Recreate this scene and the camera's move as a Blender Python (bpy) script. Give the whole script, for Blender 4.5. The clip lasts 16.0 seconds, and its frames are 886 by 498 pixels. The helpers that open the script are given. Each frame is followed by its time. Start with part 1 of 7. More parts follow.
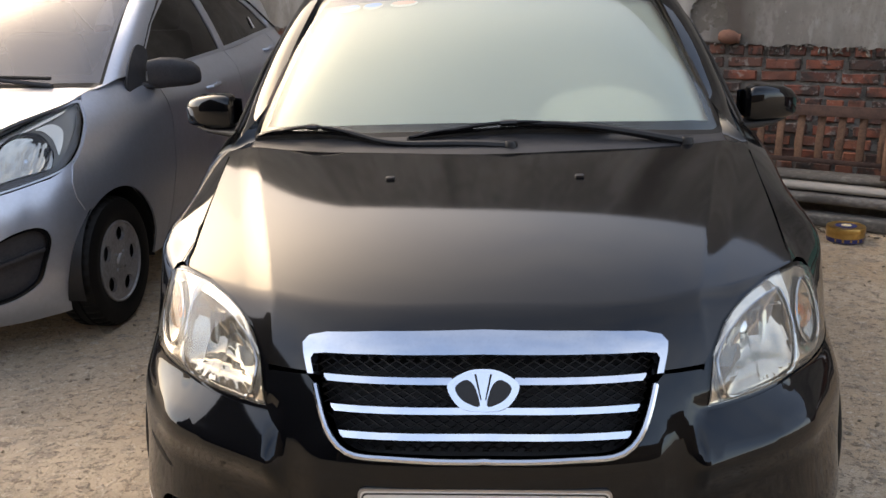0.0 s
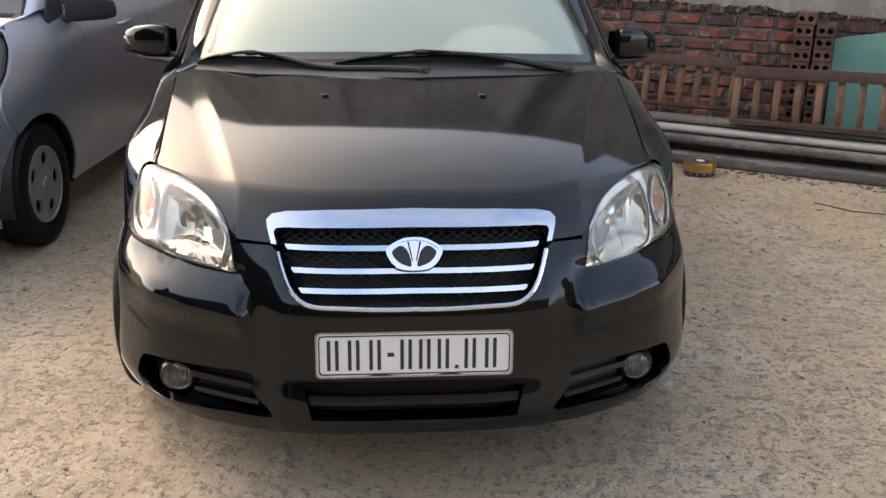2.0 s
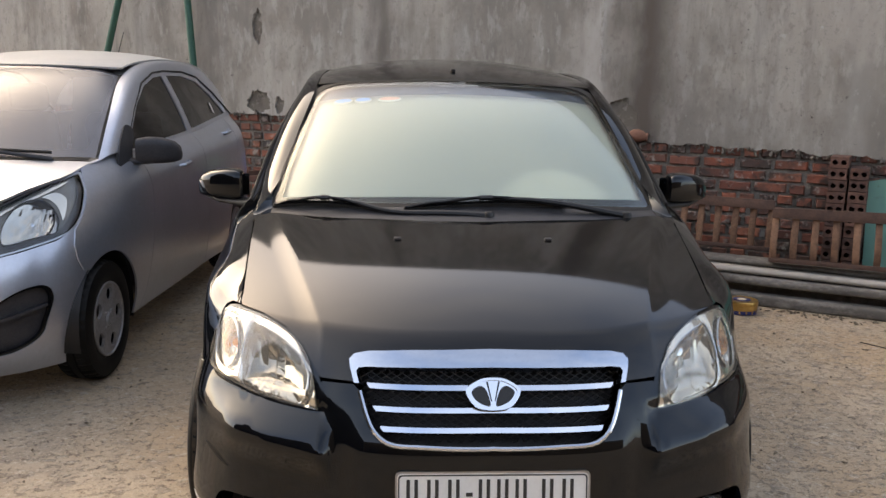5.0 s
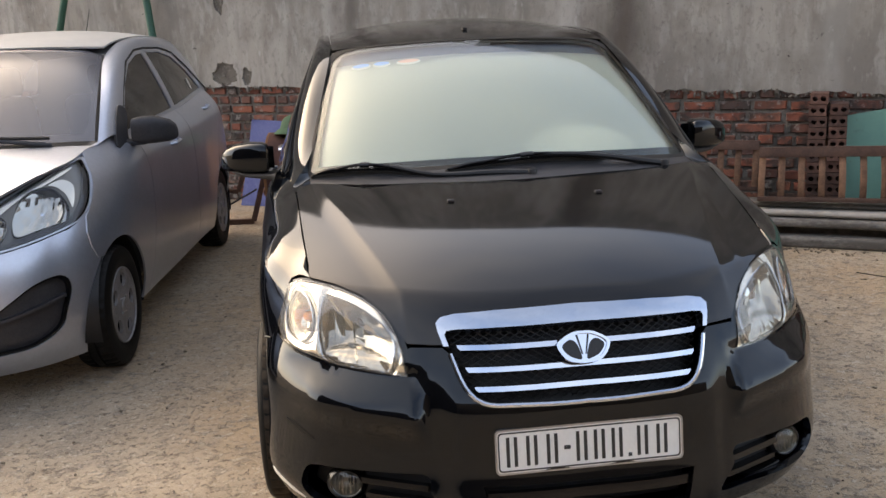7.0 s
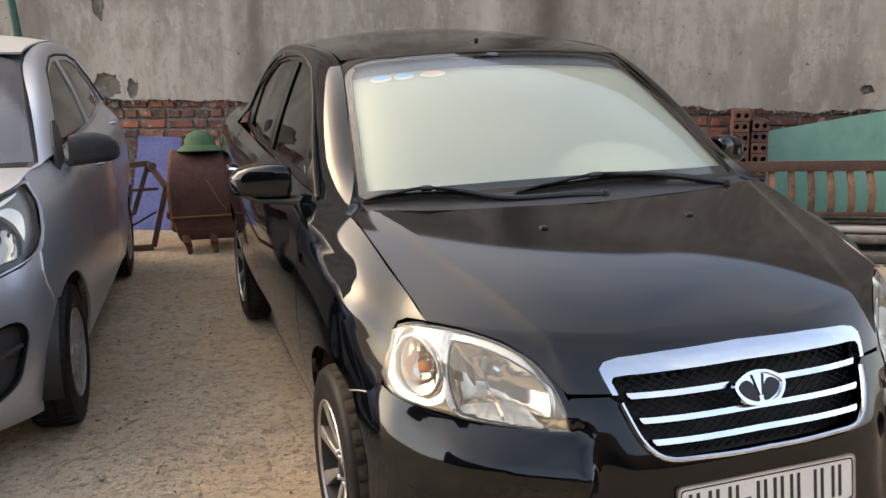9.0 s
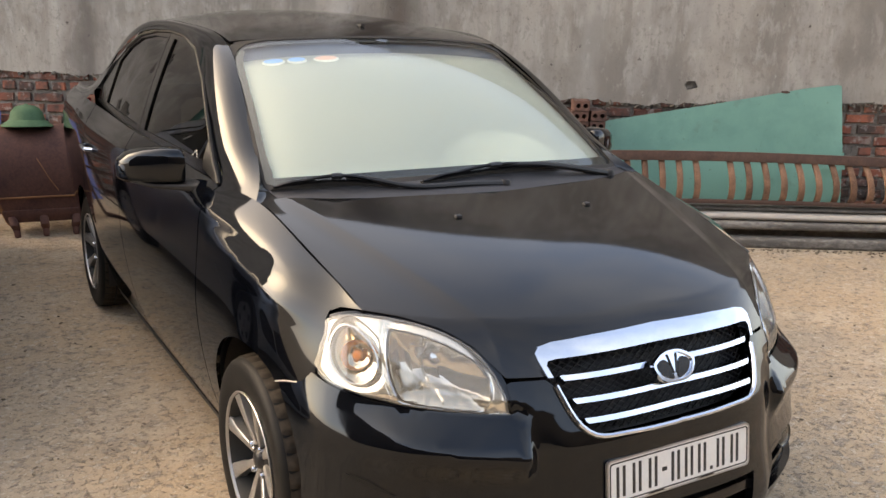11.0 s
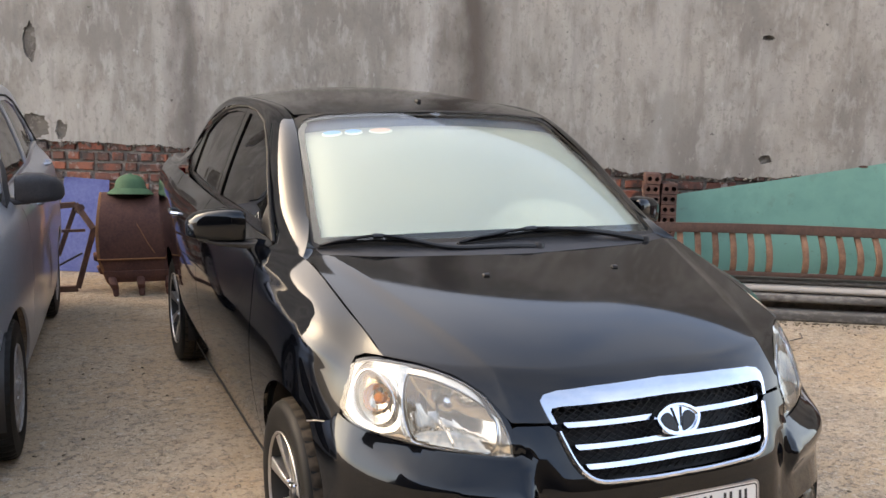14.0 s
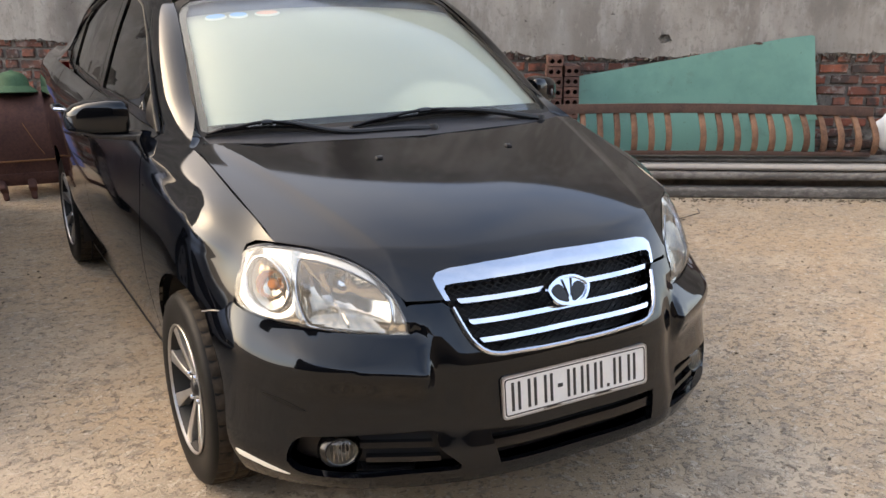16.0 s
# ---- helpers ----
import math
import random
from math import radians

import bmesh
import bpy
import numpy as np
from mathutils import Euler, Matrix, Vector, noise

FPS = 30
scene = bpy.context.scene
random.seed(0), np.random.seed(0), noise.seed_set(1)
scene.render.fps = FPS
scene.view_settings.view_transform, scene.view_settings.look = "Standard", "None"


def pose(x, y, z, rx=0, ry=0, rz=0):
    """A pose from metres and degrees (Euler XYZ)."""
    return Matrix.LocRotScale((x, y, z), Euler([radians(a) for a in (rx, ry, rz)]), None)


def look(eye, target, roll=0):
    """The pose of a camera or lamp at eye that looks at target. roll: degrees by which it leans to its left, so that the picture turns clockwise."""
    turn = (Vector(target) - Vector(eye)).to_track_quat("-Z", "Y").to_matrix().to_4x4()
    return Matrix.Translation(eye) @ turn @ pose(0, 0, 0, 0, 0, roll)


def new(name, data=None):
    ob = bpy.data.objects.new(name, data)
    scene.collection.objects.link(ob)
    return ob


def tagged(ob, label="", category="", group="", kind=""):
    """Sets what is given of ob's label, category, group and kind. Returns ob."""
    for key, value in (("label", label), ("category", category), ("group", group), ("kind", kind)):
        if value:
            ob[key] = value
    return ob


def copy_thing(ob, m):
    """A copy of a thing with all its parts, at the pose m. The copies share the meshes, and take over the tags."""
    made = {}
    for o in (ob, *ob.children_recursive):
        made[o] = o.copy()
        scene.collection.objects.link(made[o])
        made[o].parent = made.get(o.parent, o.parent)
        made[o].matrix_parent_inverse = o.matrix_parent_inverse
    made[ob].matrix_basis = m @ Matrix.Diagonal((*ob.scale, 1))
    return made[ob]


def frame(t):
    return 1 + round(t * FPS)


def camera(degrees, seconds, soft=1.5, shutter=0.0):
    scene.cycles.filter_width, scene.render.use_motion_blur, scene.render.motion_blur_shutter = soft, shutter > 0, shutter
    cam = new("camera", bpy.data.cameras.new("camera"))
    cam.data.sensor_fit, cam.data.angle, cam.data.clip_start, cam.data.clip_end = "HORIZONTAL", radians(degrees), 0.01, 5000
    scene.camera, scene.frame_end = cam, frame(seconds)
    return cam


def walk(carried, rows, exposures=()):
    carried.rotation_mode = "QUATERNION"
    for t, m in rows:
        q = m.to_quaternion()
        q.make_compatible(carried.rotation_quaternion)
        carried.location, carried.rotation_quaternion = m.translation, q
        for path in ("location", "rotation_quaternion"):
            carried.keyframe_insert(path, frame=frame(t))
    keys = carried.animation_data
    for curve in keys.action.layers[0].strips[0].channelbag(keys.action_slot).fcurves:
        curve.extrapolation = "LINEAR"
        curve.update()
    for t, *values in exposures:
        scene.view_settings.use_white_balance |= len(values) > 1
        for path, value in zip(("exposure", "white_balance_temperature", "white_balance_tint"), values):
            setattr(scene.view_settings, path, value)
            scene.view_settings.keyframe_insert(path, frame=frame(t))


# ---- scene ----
cam = camera(52.7, 16.0)
PATH = [
    (0, (0.02, -1.452, 1.373), (-0.092, 0.462, 0.804), -1.4),
    (0.5, (-0.183, -1.632, 1.375), (-0.106, 0.261, 0.735), 1.5),
    (1, (-0.187, -1.744, 1.359), (-0.06, 0.102, 0.601), 1.4),
    (1.5, (-0.123, -1.875, 1.35), (0.006, -0.04, 0.564), 0.1),
    (2, (-0.097, -1.921, 1.362), (0.06, -0.041, 0.699), 0.9),
    (2.5, (-0.101, -1.943, 1.394), (0.048, -0.006, 0.919), 0.8),
    (3, (-0.11, -1.948, 1.415), (0.016, 0.016, 1.058), 0.4),
    (3.5, (-0.12, -1.958, 1.419), (-0.003, 0.01, 1.079), 0.7),
    (4, (-0.138, -1.963, 1.414), (-0.034, 0.002, 1.057), 1.1),
    (4.2, (-0.157, -1.964, 1.407), (-0.062, 0.0, 1.043), 1.3),
    (6.3, (-0.418, -2.029, 1.403), (-0.242, -0.092, 0.935), -0.9),
    (6.5, (-0.456, -2.019, 1.425), (-0.271, -0.09, 0.929), -1.4),
    (7, (-0.567, -1.955, 1.404), (-0.34, -0.023, 0.941), -2.4),
    (7.5, (-0.72, -1.802, 1.414), (-0.426, 0.13, 0.99), -3.0),
    (8, (-0.891, -1.702, 1.409), (-0.439, 0.2, 0.986), -1.0),
    (8.2, (-0.987, -1.666, 1.408), (-0.497, 0.224, 0.975), -1.1),
    (10.3, (-1.425, -1.339, 1.456), (-0.596, 0.433, 1.039), -0.6),
    (10.5, (-1.463, -1.362, 1.466), (-0.59, 0.388, 1.049), -0.5),
    (11, (-1.516, -1.407, 1.44), (-0.524, 0.26, 0.953), 1.5),
    (11.5, (-1.462, -1.555, 1.404), (-0.573, 0.128, 0.789), 1.1),
    (12, (-1.42, -1.652, 1.383), (-0.471, -0.01, 0.748), -0.2),
    (12.3, (-1.421, -1.656, 1.39), (-0.49, 0.008, 0.786), -1.1),
    (12.5, (-1.416, -1.673, 1.393), (-0.483, 0.005, 0.832), -0.6),
    (13, (-1.407, -1.667, 1.407), (-0.481, 0.045, 0.949), 0.8),
    (13.5, (-1.419, -1.674, 1.428), (-0.558, 0.093, 1.06), 1.8),
    (14, (-1.423, -1.67, 1.434), (-0.617, 0.131, 1.105), 1.3),
    (14.5, (-1.428, -1.661, 1.431), (-0.659, 0.156, 1.103), 1.6),
    (15, (-1.435, -1.64, 1.433), (-0.657, 0.158, 1.031), 1.6),
    (15.5, (-1.399, -1.664, 1.415), (-0.533, 0.067, 0.912), 0.7),
    (16, (-1.361, -1.692, 1.4), (-0.41, -0.024, 0.842), 0.2),
]
walk(cam, [(t, look(eye, target, roll)) for t, eye, target, roll in PATH], [(0.0, 2.26, 7520, 12), (0.5, 2.31, 7520, 12), (1.0, 2.57, 7370, 12), (1.5, 2.71, 7370, 12), (2.0, 2.46, 7370, 12), (2.5, 2.41, 7520, 12), (3.0, 2.26, 7520, 12), (4.2, 2.29, 7520, 12), (6.5, 2.29, 7520, 12), (8.0, 2.38, 7720, 12), (10.5, 2.74, 8220, 12), (12.0, 2.67, 7450, 12), (13.0, 2.77, 7400, 12), (14.0, 2.82, 7500, 12), (15.0, 2.77, 7550, 12), (16.0, 2.67, 7500, 12)])

# ---- light ----
SUN_AZ, SUN_EL = 47.0, 33.0     # degrees to the left of +y, and above the horizon
world = bpy.data.worlds.new("sky")
scene.world = world
world.use_nodes = True
wn = world.node_tree.nodes
sky = wn.new("ShaderNodeTexSky")
sky.sky_type, sky.sun_disc = "NISHITA", False
sky.sun_elevation, sky.sun_rotation = radians(SUN_EL), radians(-SUN_AZ)
sky.air_density, sky.dust_density, sky.ozone_density = 1.0, 2.0, 0.7
wn["Background"].inputs["Strength"].default_value = 0.055
# a thin bright veil of cloud over the whole sky
way, cloud, tone, veil = wn.new("ShaderNodeTexCoord"), wn.new("ShaderNodeTexNoise"), wn.new("ShaderNodeValToRGB"), wn.new("ShaderNodeMix")
cloud.inputs["Scale"].default_value, cloud.inputs["Detail"].default_value, cloud.inputs["Roughness"].default_value = 3.2, 5, .55
tone.color_ramp.elements[0].position, tone.color_ramp.elements[0].color = .30, (.92, 1.28, 2.12, 1)
tone.color_ramp.elements[1].position, tone.color_ramp.elements[1].color = .70, (2.85, 3.0, 3.3, 1)
veil.data_type, veil.blend_type, veil.inputs[0].default_value = "RGBA", "ADD", 1.0
# haze: brighter low down than overhead
height, slope, layer = wn.new("ShaderNodeSeparateXYZ"), wn.new("ShaderNodeMath"), wn.new("ShaderNodeVectorMath")
slope.operation, slope.inputs[1].default_value, slope.inputs[2].default_value = "MULTIPLY_ADD", -2.4, 2.85
layer.operation = "SCALE"
# and dimmer away from the sun
lit_side, away = wn.new("ShaderNodeMath"), wn.new("ShaderNodeMath")
lit_side.operation, lit_side.inputs[1].default_value, lit_side.inputs[2].default_value = "MULTIPLY_ADD", .30, .86
away.operation = "MULTIPLY"
# the sun stands behind that haze: a wide warm glow round it
sun_way = Vector((-math.sin(radians(SUN_AZ)) * math.cos(radians(SUN_EL)), math.cos(radians(SUN_AZ)) * math.cos(radians(SUN_EL)), math.sin(radians(SUN_EL))))
near_sun, fall, warm, haze = wn.new("ShaderNodeVectorMath"), wn.new("ShaderNodeMath"), wn.new("ShaderNodeMix"), wn.new("ShaderNodeMath")
wide, pale = wn.new("ShaderNodeMath"), wn.new("ShaderNodeMix")
wide.operation, wide.inputs[1].default_value = "POWER", 2.5
pale.data_type, pale.blend_type, pale.inputs[7].default_value = "RGBA", "ADD", (3.3, 3.15, 2.95, 1)
near_sun.operation, near_sun.inputs[1].default_value = "DOT_PRODUCT", sun_way
fall.operation, fall.inputs[1].default_value, fall.use_clamp = "MAXIMUM", 0.0, True
haze.operation, haze.inputs[1].default_value = "POWER", 9.0
warm.data_type, warm.blend_type, warm.inputs[7].default_value = "RGBA", "ADD", (15.0, 11.2, 6.7, 1)
for a, b in ((way.outputs["Generated"], cloud.inputs["Vector"]), (cloud.outputs["Fac"], tone.inputs["Fac"]), (sky.outputs["Color"], veil.inputs[6]), (way.outputs["Generated"], height.inputs[0]), (height.outputs["Z"], slope.inputs[0]), (tone.outputs["Color"], layer.inputs[0]), (slope.outputs[0], away.inputs[0]), (near_sun.outputs["Value"], lit_side.inputs[0]), (lit_side.outputs[0], away.inputs[1]), (away.outputs[0], layer.inputs["Scale"]), (layer.outputs[0], veil.inputs[7]), (way.outputs["Generated"], near_sun.inputs[0]), (near_sun.outputs["Value"], fall.inputs[0]), (fall.outputs[0], haze.inputs[0]), (haze.outputs[0], warm.inputs[0]), (fall.outputs[0], wide.inputs[0]), (wide.outputs[0], pale.inputs[0]), (veil.outputs[2], pale.inputs[6]), (pale.outputs[2], warm.inputs[6]), (warm.outputs[2], wn["Background"].inputs["Color"])):
    world.node_tree.links.new(a, b)
sun = new("sun", bpy.data.lights.new("sun", "SUN"))
sun.data.energy, sun.data.angle, sun.data.color = 0.07, radians(26), (1.0, 0.74, 0.42)
sun.matrix_world = look(sun_way * 60, (0, 0, 0))


# ---- materials ----
def material(name, base, rough=0.5, metal=0.0, other=None, scale=6.0, detail=40.0, amount=0.5, bump=0.0, coat=0.0, stretch=(1, 1, 1), spread=0.0, rough_to=None, ior=1.45, flecks=None, spec=0.5, coat_rough=0.03, coat_ior=1.5):
    """A painted, mineral or metal surface: two scales of noise mix base and other; bump in metres; spread varies it from object to object."""
    m = bpy.data.materials.new(name)
    m.use_nodes = True
    n, l = m.node_tree.nodes, m.node_tree.links
    p = n["Principled BSDF"]
    p.inputs["Roughness"].default_value, p.inputs["Metallic"].default_value = rough, metal
    p.inputs["Coat Weight"].default_value, p.inputs["Coat Roughness"].default_value, p.inputs["IOR"].default_value = coat, coat_rough, ior
    p.inputs["Coat IOR"].default_value = coat_ior
    p.inputs["Specular IOR Level"].default_value = spec
    if other is None:
        p.inputs["Base Color"].default_value = (*base, 1)
        if bump == 0:
            return m
        other = base
    co, mp = n.new("ShaderNodeTexCoord"), n.new("ShaderNodeMapping")
    mp.inputs["Scale"].default_value = stretch
    l.new(co.outputs["Object"], mp.inputs["Vector"])
    vec = mp.outputs["Vector"]
    if spread:
        info, add = n.new("ShaderNodeObjectInfo"), n.new("ShaderNodeVectorMath")
        mul = n.new("ShaderNodeMath")
        mul.operation, mul.inputs[1].default_value = "MULTIPLY", 37.0
        l.new(info.outputs["Random"], mul.inputs[0])
        l.new(vec, add.inputs[0])
        l.new(mul.outputs[0], add.inputs[1])
        vec = add.outputs[0]
    a, b = n.new("ShaderNodeTexNoise"), n.new("ShaderNodeTexNoise")
    for t, s, d in ((a, scale, 5), (b, detail, 6)):
        t.inputs["Scale"].default_value, t.inputs["Detail"].default_value, t.inputs["Roughness"].default_value = s, d, 0.62
        l.new(vec, t.inputs["Vector"])
    mix = n.new("ShaderNodeMath")
    mix.operation = "MULTIPLY_ADD"
    l.new(b.outputs["Fac"], mix.inputs[0])
    mix.inputs[1].default_value = 0.45
    half = n.new("ShaderNodeMath")
    half.operation, half.inputs[1].default_value = "MULTIPLY", 0.55
    l.new(a.outputs["Fac"], half.inputs[0])
    l.new(half.outputs[0], mix.inputs[2])
    fac = mix.outputs[0]
    if spread:
        sh = n.new("ShaderNodeMath")
        sh.operation = "MULTIPLY_ADD"
        l.new(info.outputs["Random"], sh.inputs[0])
        sh.inputs[1].default_value = spread
        sub = n.new("ShaderNodeMath")
        sub.operation, sub.inputs[1].default_value = "SUBTRACT", spread / 2
        l.new(fac, sub.inputs[0])
        l.new(sub.outputs[0], sh.inputs[2])
        fac = sh.outputs[0]
    ramp = n.new("ShaderNodeValToRGB")
    lo, hi = 0.5 - 0.5 * (1 - amount) * 0.5 - 0.02, 0.5 + 0.5 * (1 - amount) * 0.5 + 0.02
    ramp.color_ramp.elements[0].position, ramp.color_ramp.elements[0].color = lo, (*base, 1)
    ramp.color_ramp.elements[1].position, ramp.color_ramp.elements[1].color = hi, (*other, 1)
    l.new(fac, ramp.inputs["Fac"])
    col = ramp.outputs["Color"]
    if flecks:
        v = n.new("ShaderNodeTexNoise")
        v.inputs["Scale"].default_value, v.inputs["Detail"].default_value, v.inputs["Roughness"].default_value = flecks[0], 3, 0.7
        l.new(vec, v.inputs["Vector"])
        fr = n.new("ShaderNodeValToRGB")
        fr.color_ramp.elements[0].position, fr.color_ramp.elements[1].position = flecks[1], flecks[1] + 0.06
        fr.color_ramp.elements[0].color, fr.color_ramp.elements[1].color = (0, 0, 0, 1), (1, 1, 1, 1)
        l.new(v.outputs["Fac"], fr.inputs["Fac"])
        mc = n.new("ShaderNodeMix")
        mc.data_type = "RGBA"
        l.new(fr.outputs["Color"], mc.inputs[0])
        l.new(col, mc.inputs[6])
        mc.inputs[7].default_value = (*flecks[2], 1)
        col = mc.outputs[2]
    l.new(col, p.inputs["Base Color"])
    if rough_to is not None:
        rr = n.new("ShaderNodeMapRange")
        rr.inputs["To Min"].default_value, rr.inputs["To Max"].default_value = rough, rough_to
        rr.inputs["From Min"].default_value, rr.inputs["From Max"].default_value = 0.3, 0.7
        l.new(mix.outputs[0], rr.inputs["Value"])
        l.new(rr.outputs[0], p.inputs["Roughness"])
    if bump:
        bp = n.new("ShaderNodeBump")
        bp.inputs["Distance"].default_value, bp.inputs["Strength"].default_value = bump, 1.0
        l.new(mix.outputs[0], bp.inputs["Height"])
        l.new(bp.outputs["Normal"], p.inputs["Normal"])
    return m


def layered(name, base, layers, rough=0.9, bump=0.004, random_tones=None, island=False, bands=(), place=False):
    """A mineral surface from stacked noises: layers of (scale, low, high, colour, weight, stretch, and octaves where not six); bands are upright stains at x of (place, width, colour, weight)."""
    m = bpy.data.materials.new(name)
    m.use_nodes = True
    n, l = m.node_tree.nodes, m.node_tree.links
    p = n["Principled BSDF"]
    p.inputs["Roughness"].default_value = rough
    vec = n.new("ShaderNodeNewGeometry").outputs["Position"] if place else n.new("ShaderNodeTexCoord").outputs["Object"]

    def mixed(fac, a, b):
        k = n.new("ShaderNodeMix")
        k.data_type = "RGBA"
        l.new(fac, k.inputs[0])
        l.new(a, k.inputs[6])
        if isinstance(b, tuple):
            k.inputs[7].default_value = (*b, 1)
        else:
            l.new(b, k.inputs[7])
        return k.outputs[2]

    def calc(op, a, b, c=None):
        k = n.new("ShaderNodeMath")
        k.operation = op
        for i, q in enumerate((a, b, c)):
            if q is None:
                continue
            if isinstance(q, (int, float)):
                k.inputs[i].default_value = q
            else:
                l.new(q, k.inputs[i])
        return k.outputs[0]

    rgb = n.new("ShaderNodeRGB")
    rgb.outputs[0].default_value = (*base, 1)
    col = rgb.outputs[0]
    if random_tones:
        src = n.new("ShaderNodeNewGeometry").outputs["Random Per Island"] if island else n.new("ShaderNodeObjectInfo").outputs["Random"]
        r = n.new("ShaderNodeValToRGB")
        r.color_ramp.interpolation = "LINEAR"
        while len(r.color_ramp.elements) < len(random_tones):
            r.color_ramp.elements.new(.5)
        for i, c in enumerate(random_tones):
            r.color_ramp.elements[i].position = i / (len(random_tones) - 1)
            r.color_ramp.elements[i].color = (*c, 1)
        l.new(src, r.inputs["Fac"])
        col = r.outputs["Color"]
        off = n.new("ShaderNodeVectorMath")
        l.new(vec, off.inputs[0])
        l.new(calc("MULTIPLY", src, 41.0), off.inputs[1])
        vec = off.outputs[0]
    height = None
    for scale, lo, hi, tone, weight, stretch, *fine in layers:
        mp, t, mr = n.new("ShaderNodeMapping"), n.new("ShaderNodeTexNoise"), n.new("ShaderNodeMapRange")
        mp.inputs["Scale"].default_value = stretch
        l.new(vec, mp.inputs["Vector"])
        l.new(mp.outputs["Vector"], t.inputs["Vector"])
        t.inputs["Scale"].default_value, t.inputs["Detail"].default_value, t.inputs["Roughness"].default_value = scale, fine[0] if fine else 6, .62
        mr.interpolation_type = "SMOOTHSTEP"
        mr.inputs["From Min"].default_value, mr.inputs["From Max"].default_value = lo, hi
        mr.inputs["To Max"].default_value = weight
        l.new(t.outputs["Fac"], mr.inputs["Value"])
        col = mixed(mr.outputs[0], col, tone)
        if scale >= 8:
            height = mr.outputs[0] if height is None else calc("ADD", height, mr.outputs[0])
    if bands:
        sep = n.new("ShaderNodeSeparateXYZ")
        l.new(vec, sep.inputs[0])
        t = n.new("ShaderNodeTexNoise")
        mp = n.new("ShaderNodeMapping")
        mp.inputs["Scale"].default_value = (1, 1, .5)
        l.new(vec, mp.inputs["Vector"])
        l.new(mp.outputs["Vector"], t.inputs["Vector"])
        t.inputs["Scale"].default_value, t.inputs["Detail"].default_value = 3.0, 6
        shift = calc("MULTIPLY_ADD", t.outputs["Fac"], .5, -.25)
        x = calc("ADD", sep.outputs[0], shift)
        for place, width, tone, weight in bands:
            d = calc("DIVIDE", calc("SUBTRACT", x, place), width)
            g = calc("POWER", 2.718, calc("MULTIPLY", calc("MULTIPLY", d, d), -1.0))
            col = mixed(calc("MULTIPLY", calc("MULTIPLY", g, weight), calc("ADD", t.outputs["Fac"], .45)), col, tone)
    l.new(col, p.inputs["Base Color"])
    if height is not None:
        bp = n.new("ShaderNodeBump")
        bp.inputs["Distance"].default_value = bump
        l.new(height, bp.inputs["Height"])
        l.new(bp.outputs["Normal"], p.inputs["Normal"])
    return m


def glass(name, tint, gloss=0.02, face=.07, bloom=None):
    """A thin pane: tinted see-through, its mirror-like gloss growing from face to full at a grazing angle; bloom is a thin dull film of that colour."""
    m = bpy.data.materials.new(name)
    m.use_nodes = True
    n, l = m.node_tree.nodes, m.node_tree.links
    n.remove(n["Principled BSDF"])
    t, g, f, mx = n.new("ShaderNodeBsdfTransparent"), n.new("ShaderNodeBsdfGlossy"), n.new("ShaderNodeLayerWeight"), n.new("ShaderNodeMixShader")
    up, add = n.new("ShaderNodeMath"), n.new("ShaderNodeMath")
    up.operation, up.inputs[1].default_value = "POWER", 5.0
    add.operation, add.inputs[1].default_value, add.inputs[2].default_value = "MULTIPLY_ADD", 1 - face, face
    f.inputs["Blend"].default_value = .5
    t.inputs["Color"].default_value, g.inputs["Roughness"].default_value = (*tint, 1), gloss
    l.new(f.outputs["Facing"], up.inputs[0]), l.new(up.outputs[0], add.inputs[0]), l.new(add.outputs[0], mx.inputs[0])
    if bloom:
        d, soft = n.new("ShaderNodeBsdfDiffuse"), n.new("ShaderNodeMixShader")
        d.inputs["Color"].default_value, soft.inputs[0].default_value = (*bloom, 1), .13
        l.new(t.outputs[0], soft.inputs[1]), l.new(d.outputs[0], soft.inputs[2])
        t = soft
    l.new(t.outputs[0], mx.inputs[1]), l.new(g.outputs[0], mx.inputs[2])
    l.new(mx.outputs[0], n["Material Output"].inputs["Surface"])
    return m


BLACK_PAINT = material("black_paint", (.0009, .0012, .0022), .05, other=(.0014, .0018, .0030), scale=3, detail=90, spec=.5, ior=1.46)
BLACK_PAINT.node_tree.nodes["Principled BSDF"].inputs["Specular Tint"].default_value = (.84, .92, 1, 1)
DUSTY_PAINT = material("dusty_black_paint", (.0012, .0014, .0022), .06, other=(.004, .0038, .0036), scale=2.2, detail=70, spec=.5, ior=1.5, coat=.10, coat_rough=.28)
BLACK_PLASTIC = material("black_plastic", (.005, .005, .0055), .45, other=(.010, .010, .011), scale=20, detail=300, bump=.0003)
GLOSS_PLASTIC = material("gloss_black_plastic", (.004, .004, .0045), .2)
SCUTTLE_PLASTIC = material("weathered_black_plastic", (.020, .020, .023), .5, other=(.030, .030, .033), scale=12, detail=160)
TYRE = material("tyre_sidewall", (.0045, .0045, .0045), .55, other=(.009, .0085, .008), scale=9, detail=70, bump=.0004, spec=.2)
TREAD = material("dusty_tread", (.018, .015, .012), .8, other=(.055, .043, .031), scale=14, detail=60, bump=.0006, spec=.2)
RUBBER = material("rubber", (.009, .0085, .008), .75, other=(.026, .023, .019), scale=9, detail=60, bump=.0006)
CHROME = material("chrome", (.60, .655, .735), .05, 1.0, other=(.55, .60, .68), scale=30, detail=200, rough_to=.10)
SILVER = material("machined_alloy", (.46, .45, .44), .36, .85, other=(.34, .33, .32), scale=15, detail=150)
WHEEL_WELL = material("wheel_barrel_black", (.006, .006, .006), .65)
